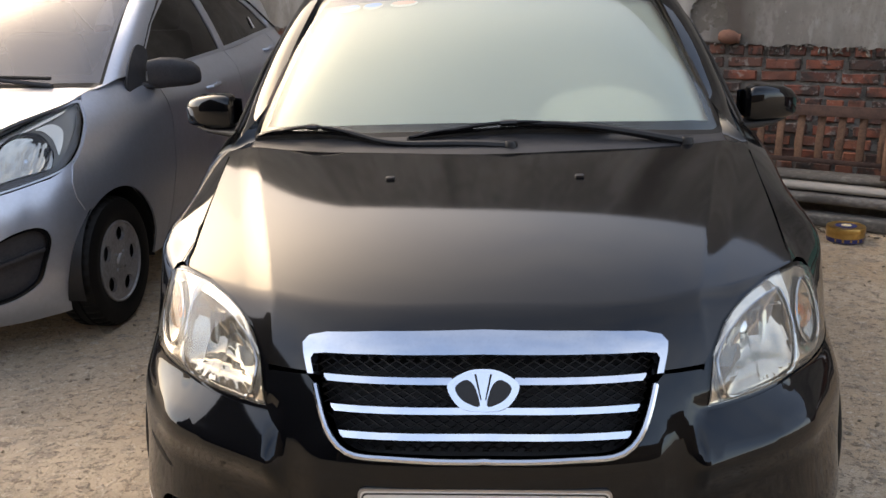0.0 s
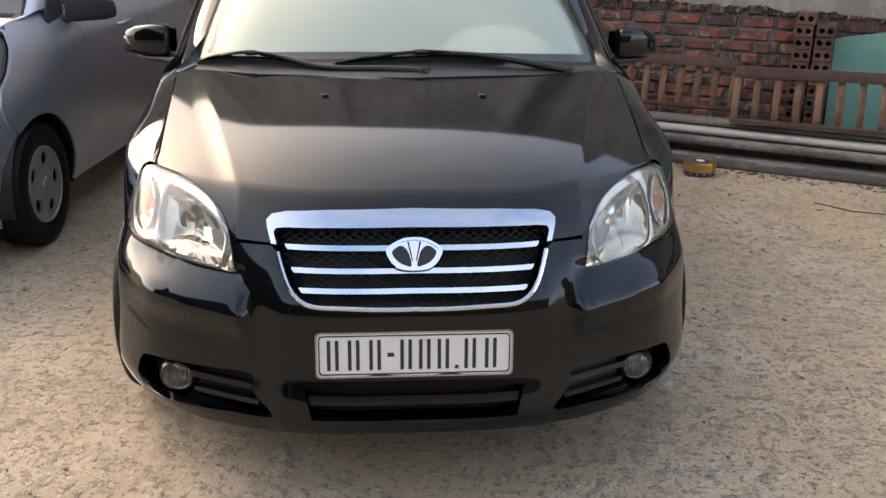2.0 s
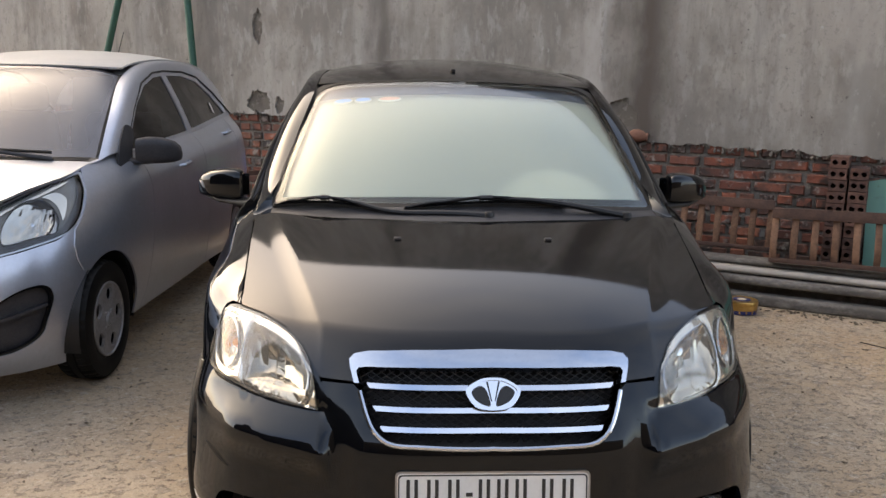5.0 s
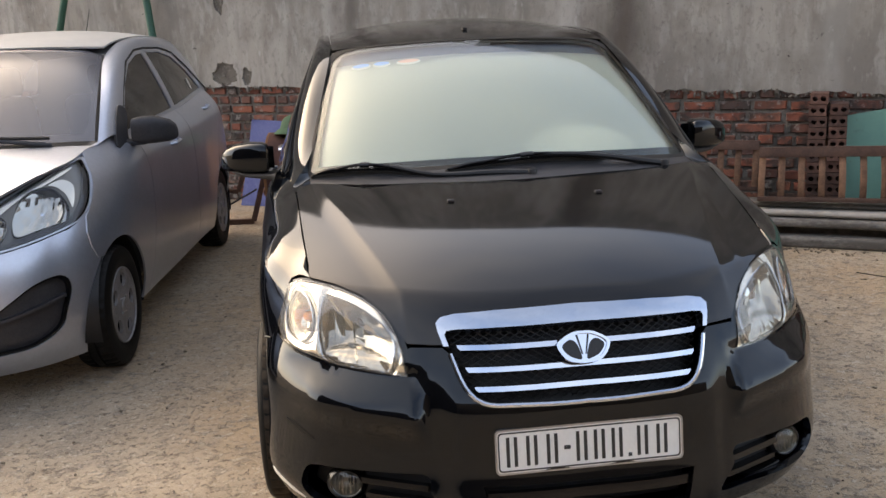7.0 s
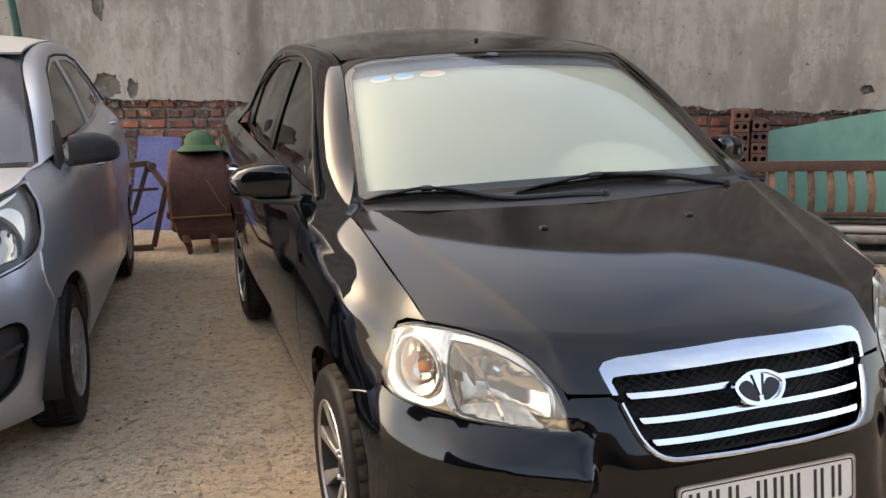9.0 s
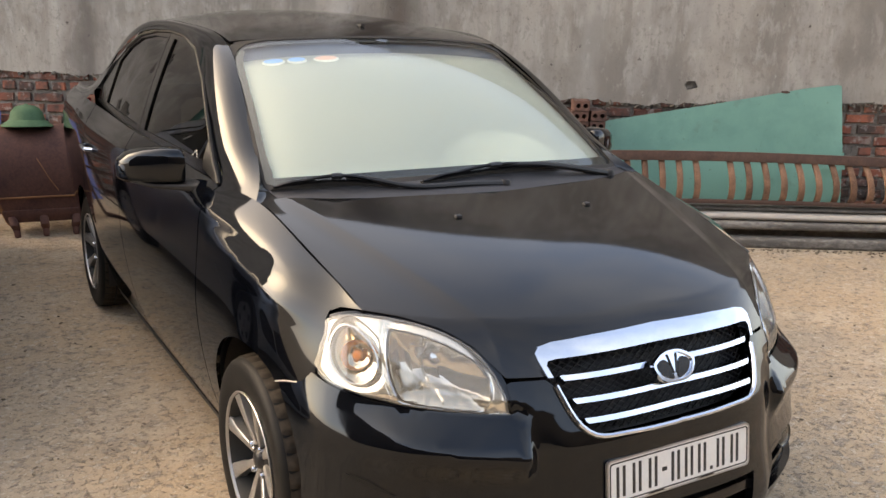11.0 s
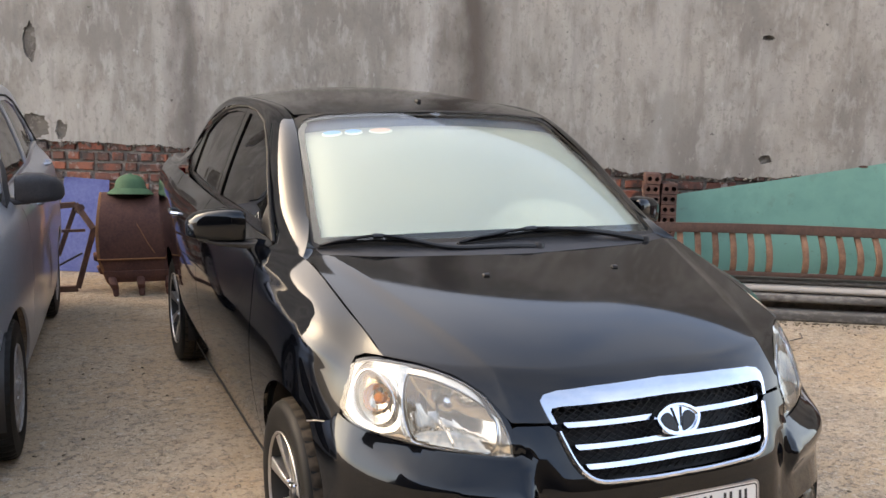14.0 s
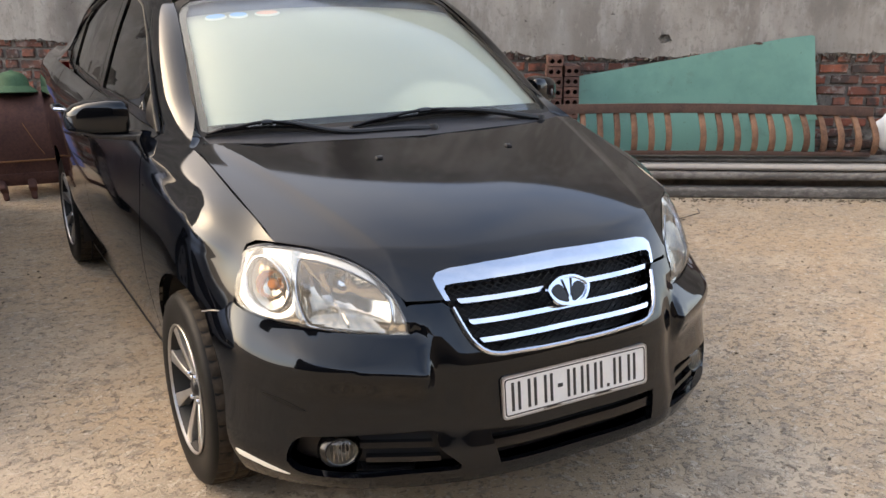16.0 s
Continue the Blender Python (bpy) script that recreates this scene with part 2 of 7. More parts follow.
DARK_ALLOY = material("dark_alloy", (.02, .02, .022), .4, .3)
REFLECTOR = material("lamp_reflector", (.50, .485, .45), .07, 1.0)
FOG_REFLECTOR = material("fog_reflector", (.17, .16, .135), .3, .8)
LAMP_WHITE = material("lamp_bezel", (.80, .76, .69), .13, .95, other=(.85, .81, .74), scale=8, detail=60, spec=.8)
PALE_AMBER = material("amber_reflector", (.82, .60, .42), .22, .8, other=(.86, .68, .52), scale=20, detail=90)
GREY_BEZEL = material("grey_lamp_bezel", (.20, .19, .175), .25, .6, other=(.15, .145, .135), scale=8, detail=60)
AMBER = material("amber_bulb", (.75, .22, .03), .25)
CLEAR = glass("clear_lens", (.95, .96, .95), .015)
LENS = glass("aged_lens", (.95, .94, .90), .015, .07, (.60, .57, .50))
SCREEN_FILM = bpy.data.materials.new("milky_window_film")
SCREEN_FILM.use_nodes = True
fn_, fl_ = SCREEN_FILM.node_tree.nodes, SCREEN_FILM.node_tree.links
fn_.remove(fn_["Principled BSDF"])
film_through, film_mirror, film_mix = fn_.new("ShaderNodeBsdfTransparent"), fn_.new("ShaderNodeBsdfGlossy"), fn_.new("ShaderNodeMixShader")
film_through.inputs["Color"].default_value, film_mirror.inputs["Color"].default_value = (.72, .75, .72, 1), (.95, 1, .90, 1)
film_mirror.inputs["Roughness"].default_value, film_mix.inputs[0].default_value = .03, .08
# pale diffuse share of the film stands in for the sky mirrored in the screen
film_sky_tone, film_body = fn_.new("ShaderNodeBsdfDiffuse"), fn_.new("ShaderNodeMixShader")
film_sky_tone.inputs["Color"].default_value, film_body.inputs[0].default_value = (.80, .81, .75, 1), .48
fl_.new(film_through.outputs[0], film_body.inputs[1]), fl_.new(film_sky_tone.outputs[0], film_body.inputs[2]), fl_.new(film_body.outputs[0], film_mix.inputs[1]), fl_.new(film_mirror.outputs[0], film_mix.inputs[2])
fl_.new(film_mix.outputs[0], fn_["Material Output"].inputs["Surface"])
TINT_BAND = bpy.data.materials.new("blue_tint_band")
TINT_BAND.use_nodes = True
TINT_BAND.node_tree.nodes.remove(TINT_BAND.node_tree.nodes["Principled BSDF"])
band_through = TINT_BAND.node_tree.nodes.new("ShaderNodeBsdfTransparent")
band_through.inputs["Color"].default_value = (.42, .46, .58, 1)
TINT_BAND.node_tree.links.new(band_through.outputs[0], TINT_BAND.node_tree.nodes["Material Output"].inputs["Surface"])
SCREEN_GLASS = glass("windscreen_glass", (.86, .92, .88), .012)
DARK_GLASS = glass("tinted_glass", (.06, .06, .065), .012)
FILM_GLASS = glass("filmed_glass", (.24, .25, .29), .16, .10, (.55, .56, .66))
FRIT = material("black_ceramic_border", (.01, .01, .011), .25)
PLATE_WHITE = material("plate_white", (.78, .77, .73), .4, other=(.70, .69, .65), scale=20, detail=120)
PLATE_INK = material("plate_ink", (.03, .03, .03), .45)
CREAM = material("cream_trim", (.52, .47, .34), .7, other=(.46, .41, .30), scale=20, detail=200)
DASH = material("dash_grey", (.10, .10, .10), .7)
PALE_DASH = material("pale_dash", (.62, .62, .57), .6, other=(.56, .56, .51), scale=8, detail=90)
GREY_PAINT = material("grey_metallic_paint", (.57, .60, .675), .29, .78, coat=.45, other=(.50, .53, .585), scale=2.5, detail=60, rough_to=.38)
DUSTY_ROOF = material("dusty_grey_paint", (.40, .40, .39), .55, .1, other=(.47, .465, .44), scale=4, detail=70, coat=.15)
DUSTY_PLASTIC = material("dusty_black_plastic", (.022, .022, .026), .5, other=(.05, .048, .05), scale=9, detail=120)
COVER = material("wheel_cover_grey", (.36, .355, .36), .45, .3, other=(.20, .19, .185), scale=12, detail=80)
CONCRETE_FLOOR = layered("yard_concrete", (.440, .328, .214), [
    (.55, .40, .62, (.344, .287, .217), .8, (1, 1, 1)), (1.9, .46, .66, (.476, .389, .287), .8, (1, 1, 1)), (2.7, .54, .70, (.262, .221, .172), .65, (1, 1, 1)), (6, .52, .66, (.295, .25, .197), .5, (1, 1, 1)),
    (13, .54, .64, (.25, .212, .17), .7, (1, 1.15, 1), 5), (23, .55, .63, (.20, .165, .125), .68, (1.1, 1, 1), 4), (38, .57, .65, (.150, .117, .086), .68, (1, 1.2, 1), 4), (9, .65, .70, (.115, .098, .082), .65, (1, 1.1, 1), 5),
    (24, .57, .65, (.53, .455, .365), .6, (1, 1, 1), 3), (80, .58, .66, (.54, .46, .365), .62, (1, 1, 1), 2), (110, .58, .67, (.15, .12, .09), .4, (1, 1, 1))], .9, .005)
PLASTER = layered("old_plaster", (.353, .326, .287), [
    (.9, .44, .58, (.221, .201, .176), 1.0, (1, 1, .7)), (1.7, .48, .66, (.394, .373, .34), .7, (1, 1, .45)), (5, .47, .66, (.205, .189, .168), .6, (1.5, 1, .16)),
    (3.6, .54, .72, (.164, .148, .131), .6, (1.2, 1, .5)), (11, .52, .66, (.41, .389, .353), .5, (1.3, 1, .45)), (24, .54, .66, (.205, .189, .164), .5, (1, 1, .7)), (60, .58, .66, (.164, .148, .131), .3, (1, 1, 1)), (15, .685, .73, (.049, .041, .037), .8, (1, 1, 1)),
    (8, .67, .72, (.451, .435, .41), .6, (1, 1, .7))], .93, .003, bands=((-.42, .10, (.123, .107, .094), .85), (-2.35, .16, (.156, .139, .123), .6), (1.85, .20, (.107, .09, .075), 1.1), (1.50, .07, (.451, .426, .394), .7), (3.3, .10, (.41, .394, .361), .4), (5.3, .2, (.172, .16, .143), .5)))
UNDERCOAT = layered("plaster_undercoat", (.15, .132, .11), [(6, .48, .62, (.10, .085, .07), .7, (1, 1, 1)), (20, .52, .64, (.27, .245, .215), .6, (1, 1, 1)), (45, .55, .66, (.16, .14, .12), .5, (1, 1, 1))], .95, .006)
DRIP = layered("lime_drip", (.40, .375, .34), [(30, .45, .62, (.30, .28, .25), .8, (1, 1, 1))], .9, .002)
MORTAR = layered("old_mortar", (.165, .15, .13), [(2.2, .46, .62, (.06, .05, .045), .45, (1, 1, 1)), (4, .46, .62, (.10, .09, .08), .85, (1, 1, 1)), (14, .5, .64, (.30, .28, .25), .6, (1, 1, 1)), (40, .54, .66, (.05, .06, .055), .6, (1, 1, 1))], .95, .006)
BRICK_TONES = [(.045, .033, .029), (.22, .070, .044), (.31, .105, .060), (.16, .062, .045), (.33, .125, .075), (.07, .047, .040)]
BRICK_LAYERS = [(2.2, .48, .62, (.06, .045, .038), .5, (1, 1, 1)), (3.4, .58, .66, (.30, .275, .25), .55, (1, 1, 1.3)), (5, .46, .60, (.045, .038, .034), .9, (1, 1, 1)), (16, .56, .66, (.36, .33, .295), .6, (1, 1, 1)), (38, .52, .66, (.14, .055, .038), .5, (1, 1, 1)), (11, .60, .68, (.035, .03, .028), .8, (1, 1, 1))]
BRICK = layered("red_brick", (.3, .1, .06), BRICK_LAYERS, .92, .003, BRICK_TONES, place=True)
BRICK_FAR = layered("red_brick_joined", (.3, .1, .06), BRICK_LAYERS, .92, .003, BRICK_TONES, True, place=True)
HOLLOW = material("hollow_brick_clay", (.06, .036, .030), .9, other=(.16, .082, .060), scale=14, detail=60, bump=.003, spread=.25)
RUST = material("rusted_iron", (.05, .030, .025), .85, other=(.11, .062, .045), scale=12, detail=70, amount=.5, bump=.002, spread=.15)
RUST_LIGHT = material("rusted_bar", (.115, .063, .040), .85, other=(.27, .15, .092), scale=18, detail=90, amount=.5, bump=.002, spread=.2)
POST_CONCRETE = material("post_concrete", (.11, .10, .088), .92, other=(.37, .34, .30), scale=5, detail=40, amount=.4, bump=.003, stretch=(.5, 1, 1), spread=.45)
GREEN_SHEET = layered("green_sheet", (.145, .315, .255), [(2.2, .45, .66, (.108, .255, .21), .75, (1, 1, 1)), (1.2, .5, .64, (.175, .36, .295), .6, (1, 1, 1)), (7, .60, .70, (.11, .20, .165), .45, (1, 1, 1)), (40, .64, .70, (.09, .13, .10), .5, (1, 1, 1))], .5, .0008)
GREEN_POLE = material("green_pole", (.02, .075, .05), .55, other=(.035, .11, .075), scale=10, detail=80)
BLUE_SHEET = material("blue_sheet", (.036, .048, .19), .5, other=(.085, .105, .27), scale=4, detail=40, bump=.001)
HELMET_GREEN = material("helmet_green", (.035, .085, .04), .75, other=(.06, .13, .065), scale=14, detail=120)
BUCKET_RUST = material("bucket_rust", (.06, .028, .024), .8, other=(.15, .065, .045), scale=6, detail=60, amount=.4, bump=.002)
BUCKET_SIDE = material("bucket_side_rust", (.20, .09, .035), .8, other=(.33, .16, .07), scale=7, detail=60, bump=.002)
TIN_GOLD = material("tin_gold", (.55, .36, .12), .3, .8, other=(.45, .27, .08), scale=15, detail=60)
TIN_BLUE = material("tin_blue", (.03, .035, .13), .35)
TIN_PALE = material("tin_label", (.75, .62, .40), .4)
SACK = material("pale_sack", (.62, .66, .74), .7, other=(.75, .78, .84), scale=6, detail=60, bump=.004)
CLAY = material("clay_pot", (.16, .075, .05), .85, other=(.24, .12, .08), scale=14, detail=80)
FAR_WALL = material("warm_plaster", (.10, .080, .060), .9, other=(.075, .060, .048), scale=.8, detail=12)
FAR_ROOF = material("roof_sheet", (.10, .08, .075), .7, other=(.14, .115, .10), scale=1, detail=14)
STICK_BLUE, STICK_RED = material("sticker_blue", (.30, .50, .85), .4), material("sticker_red", (.80, .50, .40), .4)
DEBRIS = material("dry_debris", (.09, .07, .05), .9, other=(.26, .21, .15), scale=30, detail=90)


# ---- building tools ----
def link_mesh(name, verts, faces, mat, parent=None, label="", smooth=True, sharp=38, normals=None):
    me = bpy.data.meshes.new(name)
    me.from_pydata([tuple(map(float, v)) for v in verts], [], faces)
    me.validate()
    me.materials.append(mat)
    if smooth:
        me.shade_smooth()
        if normals is not None:
            me.normals_split_custom_set_from_vertices([tuple(map(float, q)) for q in normals])
        else:
            me.set_sharp_from_angle(angle=radians(sharp))
    ob = new(name, me)
    if parent:
        ob.parent = parent
    return tagged(ob, label)


def part(name, bm, mat, parent=None, label="", smooth=True, sharp=38):
    """Links a bmesh as one mesh object under a thing or a part."""
    bmesh.ops.recalc_face_normals(bm, faces=bm.faces[:])
    me = bpy.data.meshes.new(name)
    bm.to_mesh(me)
    bm.free()
    me.materials.append(mat)
    if smooth:
        me.shade_smooth()
        me.set_sharp_from_angle(angle=radians(sharp))
    ob = new(name, me)
    if parent:
        ob.parent = parent
    return tagged(ob, label)


def thing(name, label, category, m=None, group="", kind=""):
    ob = new(name)
    ob.empty_display_size = .2
    if m is not None:
        ob.matrix_world = m
    return tagged(ob, label, category, group, kind)


def inside(pts, poly):
    """Which of pts lie in a closed polygon."""
    x, y = pts[:, 0], pts[:, 1]
    r = np.zeros(len(pts), bool)
    q = np.asarray(poly)
    for (x0, y0), (x1, y1) in zip(q, np.roll(q, -1, 0)):
        if y0 != y1:
            r ^= ((y0 > y) != (y1 > y)) & (x < (x1 - x0) * (y - y0) / (y1 - y0) + x0)
    return r


def dense(points, d):
    """A closed outline with its straight sides cut to d."""
    out = []
    p = [np.asarray(q, float) for q in points]
    for a, b in zip(p, p[1:] + p[:1]):
        k = max(1, int(np.ceil(np.linalg.norm(b - a) / d)))
        out += [a + (b - a) * i / k for i in range(k)]
    return out


def rounded(points, d):
    """A closed smooth outline through points."""
    p = [np.asarray(q, float) for q in points]
    n, out = len(p), []
    for i in range(n):
        a, b, c, e = p[i - 1], p[i], p[(i + 1) % n], p[(i + 2) % n]
        k = max(2, int(np.ceil(np.linalg.norm(c - b) / d)))
        for j in range(k):
            t = j / k
            out.append(.5 * (2 * b + (c - a) * t + (2 * a - 5 * b + 4 * c - e) * t * t + (3 * b - a - 3 * c + e) * t**3))
    return out


def panel(name, fn, outline, mat, parent, holes=(), d=.03, thick=.012, side=1, middle=(0, 2, .6), lift=0.0, label="", lines=()):
    """A sheet cut from the skin fn(u, v) along an outline, with holes and turned-in edges. side=-1 mirrors it."""
    from mathutils import geometry
    rings = [list(outline)] + [list(h) for h in holes]
    pts, edges = [], []
    for ring in rings:
        k = len(pts)
        pts += [tuple(map(float, q)) for q in ring]
        edges += [(k + i, k + (i + 1) % len(ring)) for i in range(len(ring))]
    for line in lines:
        k = len(pts)
        pts += [tuple(map(float, q)) for q in line]
        edges += [(k + i, k + i + 1) for i in range(len(line) - 1)]
    b = np.array(pts)
    lo, hi = b.min(0), b.max(0)
    gx, gy = np.meshgrid(np.arange(lo[0] + d / 2, hi[0], d), np.arange(lo[1] + d / 2, hi[1], d), indexing="ij")
    g = np.stack([gx.ravel(), gy.ravel()], -1)
    ok = inside(g, rings[0])
    for h in rings[1:]:
        ok &= ~inside(g, h)
    g = g[ok]
    if len(g):
        near = np.full(len(g), 1e9)
        for q in b:
            near = np.minimum(near, ((g - q)**2).sum(1))
        g = g[near > (d * .45)**2]
    pts += [tuple(q) for q in g]
    vs, _, fs, _, _, _ = geometry.delaunay_2d_cdt([Vector(q) for q in pts], edges, [], 0, 1e-7)
    uv = np.array([tuple(v) for v in vs])
    cen = np.array([uv[list(f)].mean(0) for f in fs])
    keep = inside(cen, rings[0])
    for h in rings[1:]:
        keep &= ~inside(cen, h)
    fs = [f for f, k in zip(fs, keep) if k]
    p = fn(uv[:, 0], uv[:, 1])
    e = 1e-4
    nm = np.cross(fn(uv[:, 0] + e, uv[:, 1]) - fn(uv[:, 0] - e, uv[:, 1]), fn(uv[:, 0], uv[:, 1] + e) - fn(uv[:, 0], uv[:, 1] - e))
    nm /= np.linalg.norm(nm, axis=1)[:, None] + 1e-12
    if (nm * (p - np.array(middle))).sum() < 0:
        nm = -nm
    p = p + nm * lift
    tri = []
    for f in fs:
        a = np.cross(p[f[1]] - p[f[0]], p[f[2]] - p[f[0]])
        tri.append(tuple(f) if a @ nm[f[0]] > 0 else tuple(f)[::-1])
    verts, norms, faces = list(p), list(nm), list(tri)
    if thick:
        count = {}
        for f in tri:
            for i in range(3):
                k = (f[i], f[(i + 1) % 3])
                count[tuple(sorted(k))] = None if tuple(sorted(k)) in count else k
        for k in count.values():
            if k:
                i, j = k
                t = p[j] - p[i]
                o = np.cross(t, nm[i])
                o /= np.linalg.norm(o) + 1e-12
                s = len(verts)
                verts += [p[i], p[j], p[j] - nm[j] * thick, p[i] - nm[i] * thick]
                norms += [o] * 4
                faces.append((s + 1, s, s + 3, s + 2))
    verts, norms = np.array(verts), np.array(norms)
    if side < 0:
        verts[:, 0] *= -1
        norms[:, 0] *= -1
        faces = [f[::-1] for f in faces]
    return link_mesh(name, verts, faces, mat, parent, label, normals=norms)


def loft(name, rows, mat, parent=None, label="", closed=False, side=1, sharp=50, ends=False):
    """A skin over rows of points, all of one length."""
    r = [np.asarray(q, float) for q in rows]
    n, m = len(r), len(r[0])
    v = np.concatenate(r)
    f = []
    for i in range(n - 1):
        for j in range(m if closed else m - 1):
            k = (j + 1) % m
            f.append((i * m + j, i * m + k, (i + 1) * m + k, (i + 1) * m + j))
    if ends:
        f += [tuple(range(m))[::-1], tuple(range((n - 1) * m, n * m))]
    if side < 0:
        v = v * np.array([-1, 1, 1])
        f = [q[::-1] for q in f]
    return link_mesh(name, v, f, mat, parent, label, sharp=sharp)


def tube_bm(bm, points, r, n=10, r_end=None):
    """A rod through points with radius r, or r to r_end."""
    p = [Vector(q) for q in points]
    rings = []
    for i, q in enumerate(p):
        t = (p[min(i + 1, len(p) - 1)] - p[max(i - 1, 0)]).normalized()
        a = t.orthogonal().normalized() if i == 0 else (a - t * a.dot(t)).normalized()
        b = t.cross(a)
        rr = r if r_end is None else r + (r_end - r) * i / (len(p) - 1)
        rings.append([bm.verts.new(q + rr * (a * math.cos(k * math.tau / n) + b * math.sin(k * math.tau / n))) for k in range(n)])
    for u, w in zip(rings, rings[1:]):
        for k in range(n):
            bm.faces.new((u[k], u[(k + 1) % n], w[(k + 1) % n], w[k]))
    bm.faces.new(rings[0][::-1]), bm.faces.new(rings[-1])
    return bm


def rod(name, points, r, mat, parent=None, label="", n=10, r_end=None):
    return part(name, tube_bm(bmesh.new(), points, r, n, r_end), mat, parent, label)


def box_bm(bm, size, m=None, bevel=.004, seg=2):
    made = bmesh.ops.create_cube(bm, size=1, matrix=(m or Matrix()) @ Matrix.Diagonal((*size, 1)))
    vs = set(made["verts"])
    if bevel:
        es = [e for e in bm.edges if e.verts[0] in vs and e.verts[1] in vs]
        bmesh.ops.bevel(bm, geom=es, offset=bevel, segments=seg, affect="EDGES", profile=.5)
    return bm


def block(name, size, m, mat, parent=None, label="", bevel=.004, seg=2):
    """A bevelled box of that size at the pose m."""
    return part(name, box_bm(bmesh.new(), size, m, bevel, seg), mat, parent, label)


def lathe(name, profile, mat, parent=None, label="", n=48, m=None, axis="z", wave=None, closed=False):
    """Turns (radius, height) round an axis. wave(i, j) adds to the radius of profile point j on spoke i."""
    bm = bmesh.new()
    rings = []
    for i in range(n):
        a = i * math.tau / n
        ring = []
        for j, (r, h) in enumerate(profile):
            q = r + (wave(i, j) if wave else 0)
            c = (q * math.cos(a), q * math.sin(a), h)
            if axis == "x":
                c = (h, q * math.cos(a), q * math.sin(a))
            elif axis == "y":
                c = (q * math.cos(a), h, q * math.sin(a))
            ring.append(bm.verts.new((m or Matrix()) @ Vector(c)))
        rings.append(ring)
    k = len(profile)
    for i in range(n):
        u, w = rings[i], rings[(i + 1) % n]
        for j in range(k if closed else k - 1):
            bm.faces.new((u[j], w[j], w[(j + 1) % k], u[(j + 1) % k]))
    bmesh.ops.remove_doubles(bm, verts=bm.verts[:], dist=1e-6)
    return part(name, bm, mat, parent, label)


def cap_outline(name, outline, m, thick, mat, parent=None, label="", bevel=0.0, holes=()):
    """A flat plate with the outline in x, z, thick along y, at the pose m."""
    bm = bmesh.new()
    from mathutils import geometry
    tess = geometry.tessellate_polygon([[Vector((x, z, 0)) for x, z in ring] for ring in (outline, *holes)])
    flat = [q for ring in (outline, *holes) for q in ring]
    a = [bm.verts.new((x, -thick / 2, z)) for x, z in flat]
    b = [bm.verts.new((x, thick / 2, z)) for x, z in flat]
    for t in tess:
        bm.faces.new([a[i] for i in t]), bm.faces.new([b[i] for i in reversed(t)])
    k = 0
    for ring in (outline, *holes):
        c = len(ring)
        for i in range(c):
            bm.faces.new((a[k + i], a[k + (i + 1) % c], b[k + (i + 1) % c], b[k + i]))
        k += c
    bm.transform(m)
    return part(name, bm, mat, parent, label, sharp=30)

# ---- smooth curves and the sedan's skins ----
def spline(ts, vs):
    """Natural cubic curve through values vs (rows) at ts; works on arrays."""
    t, v = np.asarray(ts, float), np.asarray(vs, float)
    flat = v.ndim == 1
    v = v.reshape(len(t), -1)
    n, h = len(t), np.diff(t)
    a, r = np.eye(n), np.zeros_like(v)
    for i in range(1, n - 1):
        a[i, i - 1:i + 2] = h[i - 1], 2 * (h[i - 1] + h[i]), h[i]
        r[i] = 6 * ((v[i + 1] - v[i]) / h[i] - (v[i] - v[i - 1]) / h[i - 1])
    m = np.linalg.solve(a, r)

    def at(x):
        x = np.asarray(x, float)
        q = x.reshape(-1)
        i = np.clip(np.searchsorted(t, q) - 1, 0, n - 2)
        d, e, g = (q - t[i])[:, None], (t[i + 1] - q)[:, None], h[i][:, None]
        out = (m[i] * e**3 + m[i + 1] * d**3) / (6 * g) + (v[i] / g - m[i] * g / 6) * e + (v[i + 1] / g - m[i + 1] * g / 6) * d
        return out.reshape(x.shape) if flat else out.reshape(x.shape + (v.shape[1],))
    return at


def column_splines(t, r, q):
    """Read many curves at once: r is (points of the curve, curves), q one parameter for each curve."""
    t = np.asarray(t, float)
    h, n = np.diff(t), len(t)
    a, s = np.eye(n), np.zeros_like(r)
    for i in range(1, n - 1):
        a[i, i - 1:i + 2] = h[i - 1], 2 * (h[i - 1] + h[i]), h[i]
        s[i] = 6 * ((r[i + 1] - r[i]) / h[i] - (r[i] - r[i - 1]) / h[i - 1])
    m = np.linalg.solve(a, s)
    i = np.clip(np.searchsorted(t, q) - 1, 0, n - 2)
    j = np.arange(len(q))
    d, e, g = q - t[i], t[i + 1] - q, h[i]
    return (m[i, j] * e**3 + m[i + 1, j] * d**3) / (6 * g) + (r[i, j] / g - m[i, j] * g / 6) * e + (r[i + 1, j] / g - m[i + 1, j] * g / 6) * d


def through_points(points):
    """A curve through points, by chord length; returns (curve, length)."""
    p = np.asarray(points, float)
    s = np.concatenate(([0], np.cumsum(np.linalg.norm(np.diff(p, axis=0), axis=1))))
    return spline(s, p), s[-1]


def step(a, b, x):
    k = np.clip((x - a) / (b - a), 0, 1)
    return k * k * (3 - 2 * k)


# the nose: plan curve of the bumper, and how it leans with height
NOSE_PLAN, NOSE_LEN = through_points([(0, .0), (.27, .014), (.50, .106), (.69, .273), (.785, .46), (.812, .66)])
NOSE_LEAN = spline([.13, .16, .19, .22, .25, .30, .36, .43, .50, .56, .60, .66, .72, .78, .84], [.07, .025, -.008, -.024, -.032, -.028, -.012, 0, .008, .022, .038, .072, .115, .18, .26])


CREASE = lambda a: np.interp(a, [.38, .45, .55, .70, .85, .97], [.508, .513, .522, .540, .572, .592])


